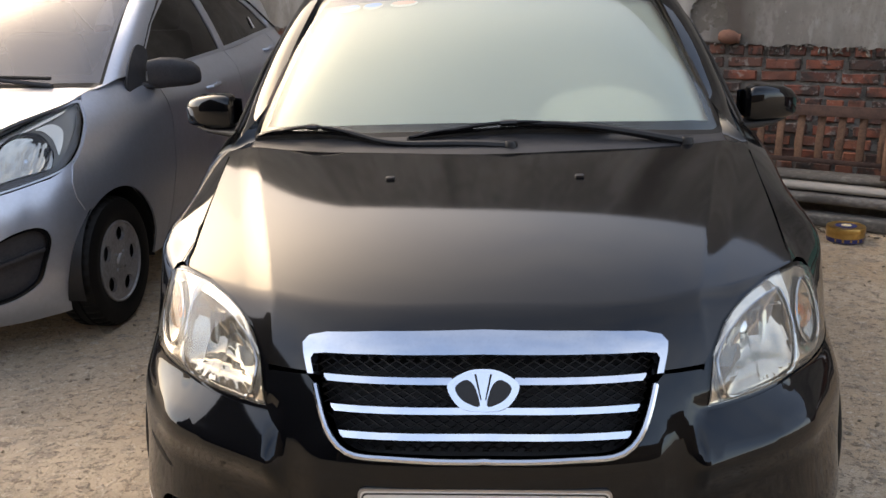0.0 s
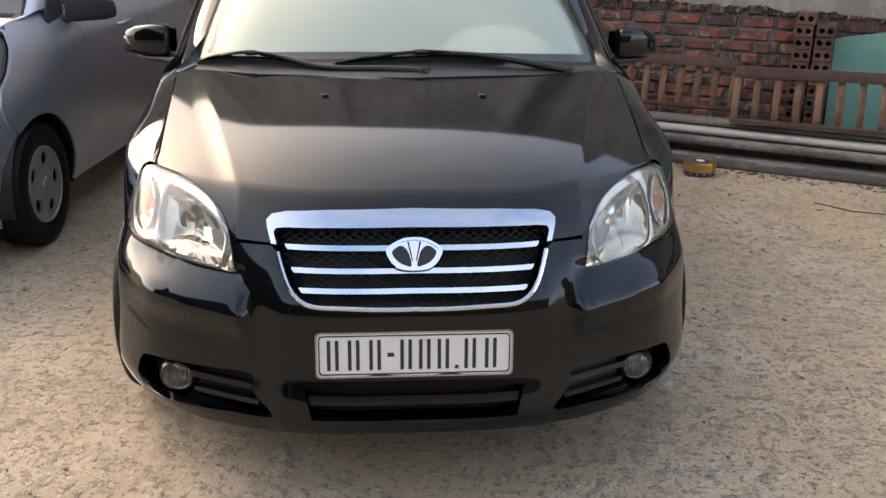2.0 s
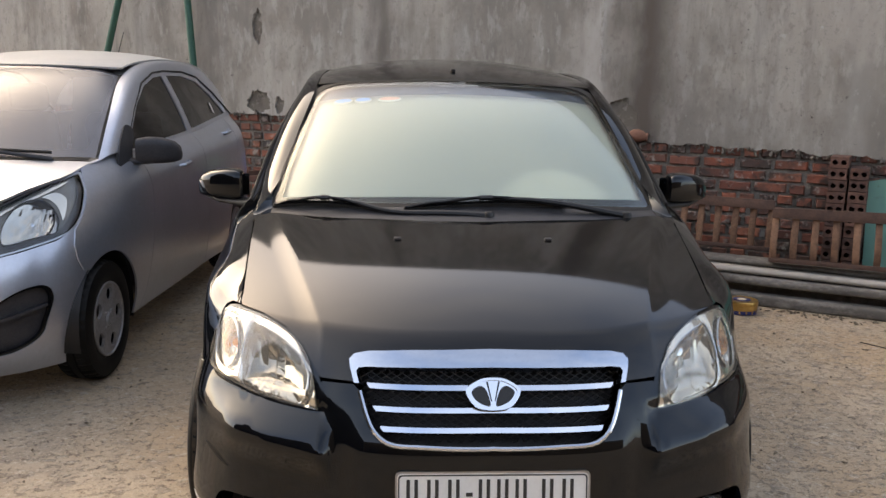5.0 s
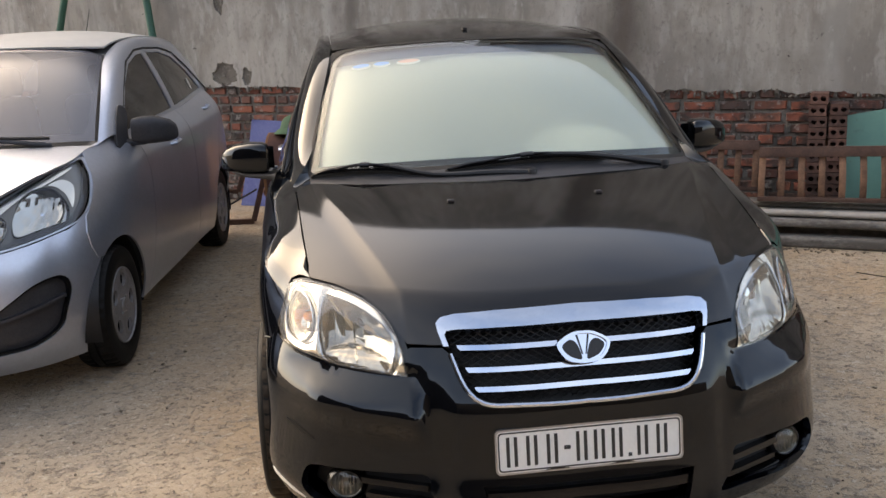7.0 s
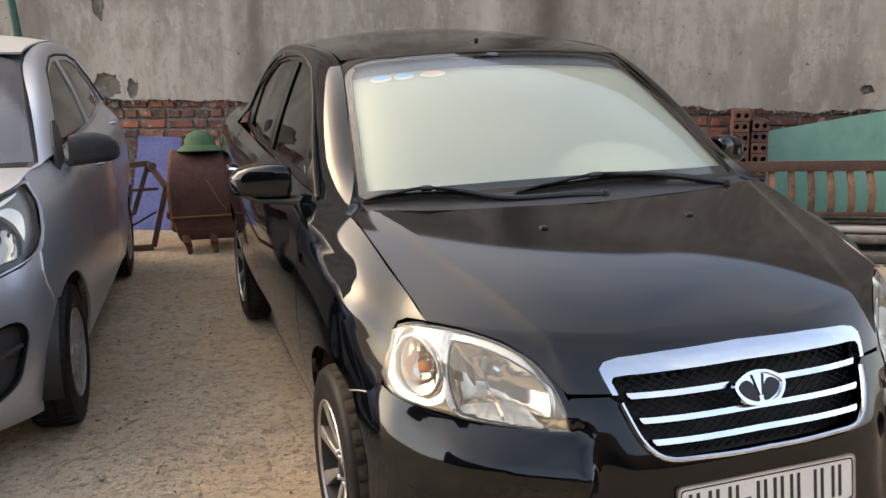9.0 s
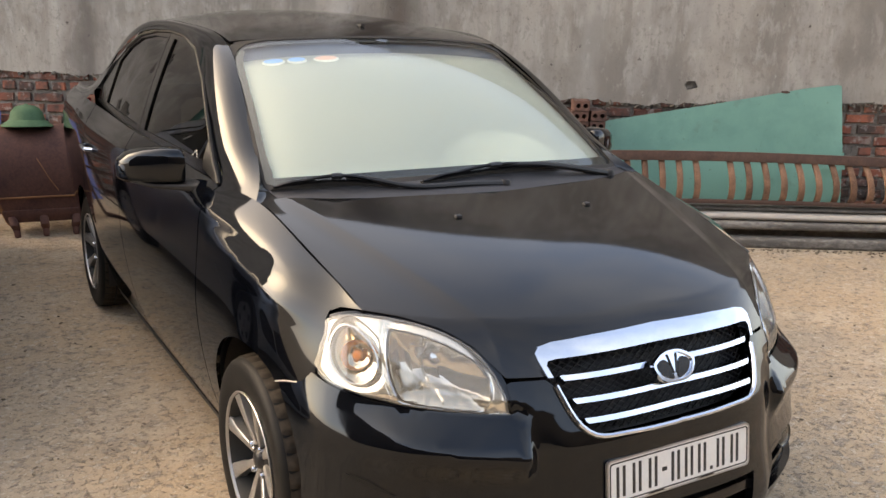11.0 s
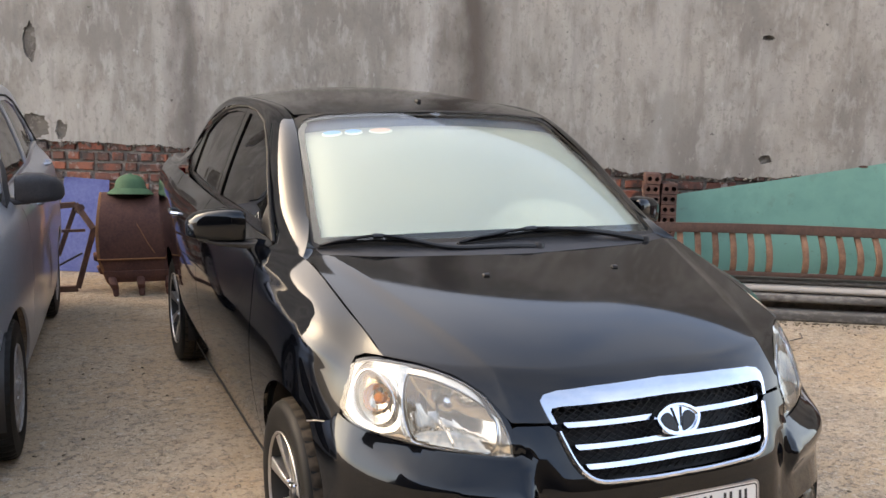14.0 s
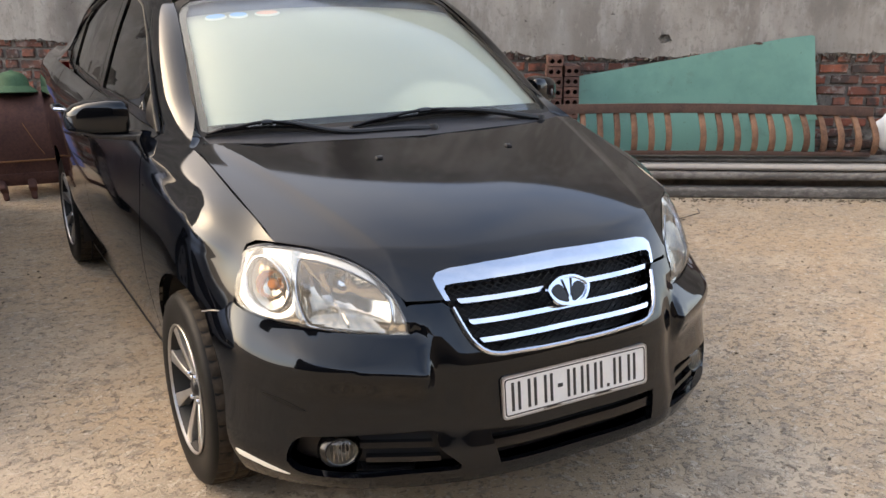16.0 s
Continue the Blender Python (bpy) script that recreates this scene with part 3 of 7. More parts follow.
def nose(u, z):
    """u: metres along the plan curve from the middle; z: height."""
    u, z = np.asarray(u, float), np.asarray(z, float)
    p = NOSE_PLAN(np.clip(np.abs(u), 0, NOSE_LEN))
    q = NOSE_LEAN(np.clip(z, .13, .84))
    k = step(.62, 1.02, np.abs(u))
    x = (p[..., 0] - q * .35 * k) * np.sign(u + 1e-9)
    proud = .011 * step(.375, .315, np.abs(u)) * step(.19, .26, z) * step(.60, .52, z)
    # crease under the lamp: a bulge below it, a ledge leaning back above it
    a = np.abs(u)
    zc = CREASE(a)
    h = .034 * step(.86, .68, a) * step(.385, .425, a)
    ledge = h * np.where(z < zc, step(.33, 1.0, (z - .38) / (zc - .38)), np.clip(1 - 1.35 * (z - zc) / (.592 - zc + 1e-6), -.35, 1) * step(.625, .594, z))
    # fuller corners below the lamps
    full = .024 * step(.46, .72, a) * (1 - .6 * step(.88, 1.08, a)) * step(.585 + .05 * step(.74, .90, a), .49 + .02 * step(.74, .90, a), z) * step(.15, .28, z)
    return np.stack([x + np.sign(u) * (ledge * .35 * k + .78 * full), p[..., 1] - .6 * full + q * (1 - .55 * k) - proud - ledge * (1 - .4 * k), z], -1)


NOSE_U = np.linspace(0, NOSE_LEN, 4000)
NOSE_X = NOSE_PLAN(NOSE_U)[:, 0]


def nose_u(x):
    return np.sign(x) * np.interp(np.abs(x), NOSE_X, NOSE_U)


# the bonnet
def smooth_fit(xs, ys, degree):
    c = np.polyfit(xs, ys, degree)
    return lambda x: np.polyval(c, x)


HOOD_MID = smooth_fit([.12, .2, .3, .5, .677, .95, 1.05], [.742, .786, .824, .882, .922, .968, .982], 4)
HOOD_DROP = smooth_fit([.1, .393, .55, .677, .962, 1.1], [.072, .072, .062, .050, .026, .018], 3)
HOOD_EDGE = smooth_fit([.1, .393, .55, .677, .8, .962, 1.1], [.625, .654, .668, .678, .687, .699, .708], 2)


def ridge_x(y):
    """How far from the middle the bonnet's crease runs."""
    return .412 + .28 * (y - .2)


def hood_z(x, y):
    e = HOOD_EDGE(y)
    k = np.abs(x) / e
    ridge = np.clip((np.abs(x) - ridge_x(y)) / .06, 0, 1)
    ridge = np.sqrt(ridge**2 + .01) - .1
    return HOOD_MID(y) - (HOOD_DROP(y) - .007) * k**2.6 - .008 * (1 - (1 - ridge)**2)


def hood(x, w):
    """x across; w from the lower front edge (0) to the windscreen (1)."""
    x, w = np.broadcast_arrays(np.asarray(x, float), np.asarray(w, float))
    u = nose_u(x)
    pa, pb = nose(u, np.full(u.shape, .65)), nose(u, np.full(u.shape, .66))
    y0 = pa[..., 1] + .12
    k = np.clip((w - .16) / .84, 0, 2)
    y = y0 + (.98 - y0) * k
    z = hood_z(x, y)
    # rounded front: from the nose's face into the top
    t = np.clip(w / .16, 0, 1)
    z1 = hood_z(x, y0)
    sl = (hood_z(x, y0 + .002) - hood_z(x, y0 - .002)) / .004
    run = (.98 - y0) * .16 / .84
    ny = (pb[..., 1] - pa[..., 1]) * 9
    h00, h10, h01, h11 = 2 * t**3 - 3 * t**2 + 1, t**3 - 2 * t**2 + t, -2 * t**3 + 3 * t**2, t**3 - t**2
    yf = h00 * pa[..., 1] + h10 * ny + h01 * y0 + h11 * run
    zf = h00 * .65 + h10 * .09 + h01 * z1 + h11 * run * sl
    front = w < .16
    return np.stack([x, np.where(front, yf, y), np.where(front, zf, z)], -1)


def hood_w(x, y=None, z=None):
    """The w at which the column x reaches y (or z)."""
    s = np.linspace(0, 1, 300)
    p = hood(np.full(300, float(x)), s)
    return float(np.interp(y, p[:, 1], s)) if z is None else float(np.interp(z, p[:60, 2], s[:60]))


# the flank: sections from sill to waist
FLANK_Y = [.30, .40, .50, .60, .77, .96, 1.2, 1.6, 2.3, 3.0, 3.35, 3.8, 4.05, 4.25]
FLANK_X = [[.660, .690, .708, .680, .645, .625, .615],
           [.710, .742, .760, .738, .705, .675, .655],
           [.735, .768, .787, .776, .744, .712, .665],
           [.745, .780, .803, .803, .785, .745, .674],
           [.752, .792, .824, .825, .805, .762, .686],
           [.748, .792, .827, .830, .814, .784, .704],
           [.745, .790, .828, .834, .823, .804, .745],
           [.745, .790, .829, .838, .826, .805, .757],
           [.745, .790, .830, .841, .832, .812, .763],
           [.745, .790, .829, .839, .832, .810, .757],
           [.738, .782, .820, .832, .828, .812, .762],
           [.715, .757, .796, .812, .812, .796, .742],
           [.665, .710, .752, .772, .776, .760, .705],
           [.570, .615, .660, .678, .678, .655, .600]]
FLANK_Z = [[.17, .30, .46, .60, .70, .745, .765],
           [.17, .30, .47, .61, .71, .755, .787],
           [.17, .30, .48, .62, .730, .780, .818],
           [.17, .30, .49, .64, .755, .815, .846],
           [.17, .30, .50, .67, .785, .855, .893],
           [.17, .30, .50, .68, .800, .885, .941],
           [.17, .30, .50, .68, .802, .908, .962],
           [.17, .30, .50, .69, .805, .900, .978],
           [.17, .30, .50, .69, .810, .915, .998],
           [.17, .30, .50, .70, .825, .935, 1.022],
           [.18, .31, .51, .71, .840, .955, 1.040],
           [.20, .33, .53, .72, .850, .975, 1.055],
           [.22, .35, .54, .73, .860, .985, 1.055],
           [.25, .37, .55, .73, .860, .985, 1.045]]
FLANK_V = [0, .14, .33, .52, .64, .74, .83]
FLANK_CX, FLANK_CZ = spline(FLANK_Y, FLANK_X), spline(FLANK_Y, FLANK_Z)


fold_lip = spline([.60, .64, .72, .84, .94, 1.06, 1.19], [.735, .754, .768, .772, .774, .784, .794])
fold_floor = spline([.60, .64, .72, .80, .90, 1.02, 1.19], [.727, .735, .728, .717, .711, .708, .694])


def flank(y, v):
    """One side of the body: y along, v up from the sill (0) to the waist (.83). x comes out positive."""
    y, v = np.broadcast_arrays(np.asarray(y, float), np.asarray(v, float))
    yf, vf = y.reshape(-1), v.reshape(-1)
    x = column_splines(FLANK_V, FLANK_CX(yf).T, vf)
    z = column_splines(FLANK_V, FLANK_CZ(yf).T, vf)
    # the leaf-shaped hollow behind the front wheel arch: it drops in under its upper lip and comes out again to the shoulder crease
    u, c = fold_lip(yf), fold_floor(yf)
    k = np.where(vf >= c, np.clip((u - vf) / (u - c), 0, 1), np.clip((vf - .655) / (c - .655), 0, 1))
    hollow = .010 * step(.60, .80, yf) * step(1.19, .98, yf) * (.55 * k + .45 * k * k * (3 - 2 * k))
    ridge = .0030 * np.clip(1 - np.abs(vf - .655) / .04, 0, 1) * step(.46, .60, yf) * step(1.19, 1.10, yf)
    return np.stack([x - hollow + ridge, yf, z], -1).reshape(y.shape + (3,))


def flank_v(y, z):
    s = np.linspace(0, .83, 200)
    return float(np.interp(z, flank(np.full(200, float(y)), s)[:, 2], s))

# ---- the yard: ground and walls ----
def yard_ground():
    bm = bmesh.new()
    bmesh.ops.create_grid(bm, x_segments=90, y_segments=90, size=8, matrix=Matrix.Translation((0, 1, 0)))
    for v in bm.verts:
        k = max(0, 1 - max(abs(v.co.x), abs(v.co.y - 1)) / 8)
        v.co.z = .006 * noise.noise(v.co * .9) * min(1, k * 4)
    rim = [e for e in bm.edges if e.is_boundary]
    got = bmesh.ops.extrude_edge_only(bm, edges=rim)
    for v in got["geom"]:
        if isinstance(v, bmesh.types.BMVert):
            v.co.x *= 60
            v.co.y = 1 + (v.co.y - 1) * 60
    return tagged(part("ground", bm, CONCRETE_FLOOR), "worn tan concrete yard with dark pitted flecks", "ground", kind="structure")


yard_ground()
WALL = pose(0, 5.55, 0, 0, 0, -30.96)      # x along the wall, -y towards the yard
WALL_S0, WALL_S1 = -12.0, 9.0
WALL_TOP = [(9.0, 3.4), (3.5, 4.05), (-2.6, 6.1), (-12.0, 6.6)]      # the top edge climbs towards one end


def plaster_edge(s):
    """Height of the plaster's broken lower edge along the wall."""
    return float(np.interp(s, [-6, -1.9, -1.2, 1.85, 2.8, 3.7, 4.6, 5.5, 9], [1.05, 1.04, 1.03, .955, .94, .905, .93, .955, .96])) + .026 * noise.noise((s * 5, 0, 0)) + .016 * noise.noise((s * 17, 3, 0)) + .010 * noise.noise((s * 43, 7, 0))


def ragged(cs, cz, w, h, seed, n=52):
    """An uneven closed outline, where plaster has fallen off."""
    out = []
    for i in range(n):
        a = i * math.tau / n
        k = 1 + .32 * noise.noise((math.cos(a) * 1.3, math.sin(a) * 1.3, seed)) + .20 * noise.noise((math.cos(a) * 4, math.sin(a) * 4, seed + 9)) + .10 * noise.noise((math.cos(a) * 11, math.sin(a) * 11, seed + 5))
        out.append((cs + w / 2 * k * math.cos(a), cz + h / 2 * k * math.sin(a)))
    return out


wall_back = new("wall_back")
tagged(wall_back, "tall grey plastered wall with bare red brick at its foot", "wall", kind="structure")
wall_back.matrix_world = WALL
cap_outline("brick_core", [(WALL_S0, 0), (WALL_S1, 0)] + [(a, b - .01) for a, b in WALL_TOP], pose(0, .104, 0), .2, MORTAR, wall_back, "grey mortar and masonry core")
edge = [(s, plaster_edge(s)) for s in np.arange(WALL_S0, WALL_S1 + .01, .022)]
PATCHES = [ragged(-1.71, 1.15, .27, .20, 1), ragged(-1.48, 1.12, .10, .15, 2), ragged(-1.72, 1.83, .12, .29, 3), ragged(1.68, 1.14, .23, .24, 4), ragged(4.01, 1.93, .09, .035, 5), ragged(4.06, 1.05, .10, .06, 6)]


def plaster_skin(s, z):
    s, z = np.broadcast_arrays(np.asarray(s, float), np.asarray(z, float))
    bulge = .004 * np.sin(s * 1.7 + z) + .003 * np.sin(z * 3.1 - s * .6)
    return np.stack([s, -.026 + bulge, z], -1)


panel("plaster", plaster_skin, edge + WALL_TOP, PLASTER, wall_back, PATCHES, d=.25, thick=.024, middle=(0, 3, 1), label="streaked grey plaster with a broken lower edge")
for hole in PATCHES[:4]:
    panel("undercoat", plaster_skin, hole, UNDERCOAT, wall_back, d=.04, thick=0, lift=-.017, middle=(0, 3, 1), label="rough undercoat where plaster fell off")
drip = [(1.52 + .010 + .016 * noise.noise((z * 2.2, 1, 0)), z) for z in np.arange(1.42, 3.2, .05)] + [(1.52 - .010 + .016 * noise.noise((z * 2.2, 1, 0)) + .006 * noise.noise((z * 9, 4, 0)), z) for z in np.arange(3.2, 1.42, -.05)]
panel("lime_drip", plaster_skin, drip, DRIP, wall_back, d=.05, thick=.003, lift=.003, middle=(0, 3, 1), label="pale lime drip down the plaster")

# what stands behind the camera closes the yard and shows only in the paint
wall_front = tagged(new("wall_front"), "warm plastered building across the yard", "wall", kind="structure")
wall_front.matrix_world = pose(0, -21, 0)
block("far_facade", (60, .3, 9.4), pose(0, 0, 4.7), FAR_WALL, wall_front, "", .02)
block("far_roof", (60.6, 1.2, .14), pose(0, -.3, 9.47), FAR_ROOF, wall_front, "", .02)

# added out of view to keep bright sky out of the bumper corner's reflection
wall_side = tagged(new("wall_side"), "unseen dark wall added to darken reflections in the black paint", "wall", kind="structure")
wall_side.matrix_world = pose(-13, -10, 0, 0, 0, 90)
block("side_facade", (20.6, .3, 9.4), pose(0, 0, 4.7), FAR_WALL, wall_side, "", .02)

# ---- the black saloon ----
sedan = thing("black_sedan", "glossy black saloon car with a chrome grille, parked on concrete", "car")
SED_MID = (0, 2, .6)


def on(fn, pts, d=.02, smooth=False):
    return rounded(pts, d) if smooth else dense(pts, d)


HL = [(.965, .685), (.955, .715), (.92, .747), (.84, .768), (.745, .777), (.63, .773), (.548, .757), (.488, .728), (.457, .688), (.442, .642), (.436, .598), (.440, .592), (.545, .594), (.64, .598), (.715, .605), (.82, .614), (.90, .625), (.945, .652)]
HL_OUT = rounded(HL, .02)
GRILLE = [(.345, .722), (.328, .66), (.312, .612), (.292, .572), (.262, .548), (.20, .540), (.10, .537), (0, .536)]
G_CURVE, G_LEN = through_points(GRILLE)
g_side = [tuple(G_CURVE(s)) for s in np.linspace(0, G_LEN, 26)]
FOG_HOLE = [(.768, .288), (.73, .336), (.62, .349), (.50, .355), (.400, .358), (.392, .315), (.345, .264), (.46, .254), (.60, .241), (.72, .241), (.762, .258)]
INTAKE = [(-.265, .344), (-.246, .268), (.246, .268), (.265, .344)]

# bumper: outline in nose coordinates, from the wheel arch over the top to the other side
def arch_u(z):
    """Where the bumper ends at the wheel arch, at that height."""
    us = np.linspace(.9, NOSE_LEN, 120)
    ys = nose(us, np.full(120, z))[:, 1]
    y = .762 - math.sqrt(max(0, .335**2 - (z - .286)**2)) - .05 * float(step(.33, .18, z))
    return float(np.interp(y, ys, us))


right = [(.34, .662), (.42, .660), (.432, .655), (.430, .60), (.434, .585), (.545, .588), (.64, .592), (.715, .599), (.82, .608), (.90, .618), (.955, .630), (.985, .603), (1.03, .588), (arch_u(.565), .572)]
arch_side = [(arch_u(z), z) for z in np.linspace(.56, .19, 16)]
low = [(.90, .186), (.75, .193), (.5, .208), (.25, .228)]
half = [(u, z) for u, z in g_side[::-1] if z < .655] + right + arch_side + low
bump_out = dense(half + [(-u, z) for u, z in half[::-1] if u > 0], .03)
fog_r, fog_l = rounded(FOG_HOLE, .02), [(-u, z) for u, z in rounded(FOG_HOLE, .02)]
front_bumper = panel("front_bumper", nose, bump_out, BLACK_PAINT, sedan, [fog_r, fog_l, dense(INTAKE, .03)], d=.018, thick=.02, middle=SED_MID, lines=[[(q * a, float(CREASE(a))) for a in np.arange(.40, .96, .014)] for q in (1, -1)])

# bonnet
e_hl = [(.436, .662), (.444, .687), (.479, .730), (.539, .760), (.625, .777), (.742, .781)]


def hood_at(u, z):
    p = nose(np.array([u]), np.array([z]))[0]
    return (p[0], hood_w(p[0], y=p[1]))


front = [(0, hood_w(0, z=.737)), (.12, hood_w(.12, z=.736)), (.24, hood_w(.24, z=.732)), (.325, hood_w(.325, z=.725)), (.343, hood_w(.343, z=.712)), (.334, hood_w(.334, z=.668)), (.42, hood_w(.42, z=.668))]
lamp_edge = [hood_at(u, z) for u, z in e_hl[1:]]
side_edge = [(float(HOOD_EDGE(y)) - .003, hood_w(float(HOOD_EDGE(y)) - .003, y=y)) for y in (.46, .56, .66, .76, .86, .93)]
rear = [(x, hood_w(x, y=y)) for x, y in ((.690, .960), (.655, .967), (.615, .948), (.56, .925), (.5, .902), (.41, .876), (.25, .852), (.12, .835), (0, .827))]
hh = front + lamp_edge + side_edge + rear
hood_out = dense(hh + [(-x, w) for x, w in hh[::-1] if x > 0], .03)
bonnet = panel("bonnet", hood, hood_out, DUSTY_PAINT, sedan, d=.013, thick=.015, middle=(0, 1, 0), lines=[[(q * (float(ridge_x(y)) + e), hood_w(float(ridge_x(y)) + e, y=y)) for y in np.arange(.26, .90, .012)] for q in (1, -1) for e in (-.002, .010, .060)])
for s in (-1, 1):
    noz = block("washer_nozzle", (.022, .016, .010), pose(s * .229, .677, float(hood_z(np.array([.229]), np.array([.677]))[0]) + .002, 12, 0, 0), DARK_ALLOY, bonnet, "small grey washer nozzle", .004)

# wings, doors, rear quarters
F_TOP = .83


def fl(y, z):
    return (y, flank_v(y, z))


def arch_pts(cy, r, y0, y1, n=22, cz=.286):
    return [(y, cz + math.sqrt(max(1e-4, r * r - (y - cy)**2))) for y in np.linspace(y0, y1, n)]


for s in (1, -1):
    wing = [(.395, F_TOP), (.46, .775), (.485, .745), (.475, .70)]
    head = [fl(.452, .655), fl(.452, .612), fl(.50, .596), fl(.56, .580), fl(.592, .568)]
    arc = [fl(y, z) for y, z in arch_pts(.762, .332, .605, 1.093)]
    out = [(y, F_TOP) for y in np.linspace(1.186, .40, 24)] + [(.424, .808), (.460, .775), (.477, .735), (.472, .69), (.459, .64)] + head + arc + [(1.094, .1), (1.094, .03), (1.186, .03)]
    panel("wing", flank, dense(out, .03), BLACK_PAINT, sedan, d=.013, thick=.012, side=s, middle=(0, 1, .4), lines=[[(y, float(f(y))) for y in np.arange(.66, 1.15, .012)] for f in (fold_lip, fold_floor, lambda y: .655)])
    panel("wheel_arch_liner", lambda a, h: np.stack([h, .762 + .345 * np.cos(a), .286 + .345 * np.sin(a)], -1), dense([(-.3, .52), (3.44, .52), (3.44, .79), (-.3, .79)], .12), BLACK_PLASTIC, sedan, d=.12, thick=0, side=s, middle=(.6, .762, .286))
    door_f = panel("front_door", flank, dense([(1.192, .03), (1.192, F_TOP), (2.268, F_TOP), (2.268, .03)], .03), BLACK_PAINT, sedan, d=.03, thick=.012, side=s, middle=(0, 2, .4))
    arc2 = [fl(y, z) for y, z in arch_pts(3.25, .335, 3.12, 2.925)]
    door_r = panel("rear_door", flank, dense([(2.274, .03), (2.274, F_TOP), (3.12, F_TOP)] + arc2 + [(2.90, .10), (2.90, .03)], .03), BLACK_PAINT, sedan, d=.03, thick=.012, side=s, middle=(0, 2, .4))
    arc3 = [fl(y, z) for y, z in arch_pts(3.25, .335, 3.126, 3.584)]
    panel("rear_quarter", flank, dense([(3.126, F_TOP)] + arc3 + [(3.586, .06), (4.24, .02), (4.24, F_TOP)], .03), BLACK_PAINT, sedan, d=.035, thick=.012, side=s, middle=(0, 3, .4))
    panel("wheel_arch_liner", lambda a, h: np.stack([h, 3.25 + .345 * np.cos(a), .286 + .345 * np.sin(a)], -1), dense([(-.3, .5), (3.44, .5), (3.44, .79), (-.3, .79)], .12), BLACK_PLASTIC, sedan, d=.12, thick=0, side=s, middle=(.6, 3.25, .286))
    # sill and its bright scuff line
    loft("sill", [[(.748, y, .176), (.735, y, .14), (.66, y, .13)] for y in (1.10, 2.0, 2.92)], BLACK_PLASTIC, sedan, side=s)
    # handles
    for dob, y in ((door_f, 2.10), (door_r, 2.98)):
        p = flank(np.array([y]), np.array([flank_v(y, .845)]))[0]
        hb = bmesh.new()
        tube_bm(hb, [(s * (p[0] - .01), y - .085, .845), (s * (p[0] + .022), y - .06, .847), (s * (p[0] + .028), y, .849), (s * (p[0] + .022), y + .06, .850), (s * (p[0] - .01), y + .085, .85)], .011, 8)
        part("door_handle", hb, CHROME, dob, "chrome door handle")

# cabin glass and roof
WS_LOW, _ = through_points([(0, .965, .992), (.2, .968, .990), (.4, .982, .984), (.56, 1.012, .976), (.655, 1.056, .968)])
WS_TOP, _ = through_points([(0, 1.632, 1.384), (.17, 1.636, 1.382), (.34, 1.650, 1.375), (.47, 1.674, 1.365), (.549, 1.70, 1.353)])
_, WL = through_points([(0, .965, .992), (.2, .968, .990), (.4, .982, .984), (.56, 1.012, .976), (.655, 1.056, .968)])
_, WT = through_points([(0, 1.632, 1.384), (.17, 1.636, 1.382), (.34, 1.650, 1.375), (.47, 1.674, 1.365), (.549, 1.70, 1.353)])


def screen(a, b):
    """The windscreen: a across from -1 to 1, b up from 0 to 1 (scaled by .62 and .75 m)."""
    a, b = np.asarray(a, float) / .62, np.asarray(b, float) / .75
    lo, hi = WS_LOW(np.abs(a) * WL), WS_TOP(np.abs(a) * WT)
    p = lo + (hi - lo) * b[..., None]
    bow = .035 * np.sin(np.pi * np.clip(b, 0, 1)) * (1 - a * a * .6)
    p = p + np.stack([0 * bow, -.5 * bow, .86 * bow], -1)
    p[..., 0] *= np.sign(a + 1e-9)
    return p


sc = lambda pts, d=.03: dense([(a * .62, b * .75) for a, b in pts], d)
ws_half = [(0, -.01), (.95, -.005), (.995, .02), (.995, .82), (.985, .89), (.955, .945), (.90, .982), (.80, .998), (0, 1.0)]
ws_out = ws_half + [(-a, b) for a, b in ws_half[::-1] if a > 0]
ws = panel("windscreen", screen, sc(ws_out), SCREEN_GLASS, sedan, d=.04, thick=0, middle=(0, 2, .5), label="clear curved windscreen with a dark border")
ws.visible_shadow = False
inner = rounded([(a * .62, b * .75) for a, b in [(-.955, .095), (-.86, .052), (0, .036), (.86, .052), (.955, .095), (.960, .5), (.952, .82), (.92, .915), (.84, .962), (0, .974), (-.84, .962), (-.92, .915), (-.952, .82), (-.960, .5)]], .03)
panel("screen_border", screen, sc(ws_out), FRIT, ws, [inner], d=.04, thick=0, lift=-.004, middle=(0, 2, .5), label="black ceramic border")
panel("screen_seal", screen, sc([(-1.012, -.01), (-.95, -.03), (0, -.035), (.95, -.03), (1.012, -.01), (1.012, .97), (.96, 1.012), (0, 1.018), (-.96, 1.012), (-1.012, .97)]), RUBBER, sedan, [sc(ws_out)], d=.04, thick=.01, lift=.002, middle=(0, 2, .5), label="black rubber seal")

ROOF_MID = spline([1.55, 1.632, 1.75, 2.0, 2.4, 2.8, 3.1, 3.35], [1.362, 1.387, 1.416, 1.457, 1.484, 1.475, 1.431, 1.364])


def roof(x, y):
    x, y = np.broadcast_arrays(np.asarray(x, float), np.asarray(y, float))
    k = np.abs(x) / .55
    return np.stack([x, y, ROOF_MID(y) - (.040 + .018 * step(1.75, 2.2, y)) * k**2.2], -1)


rf = [(0, 1.642), (.17, 1.646), (.34, 1.660), (.47, 1.684), (.548, 1.702), (.549, 1.9), (.548, 2.3), (.546, 2.8), (.535, 3.2), (.4, 3.27), (0, 3.30)]
roof_panel = panel("roof", roof, dense(rf + [(-x, y) for x, y in rf[::-1] if x > 0], .03), DUSTY_PAINT, sedan, d=.05, thick=.012, middle=(0, 2.3, .6))
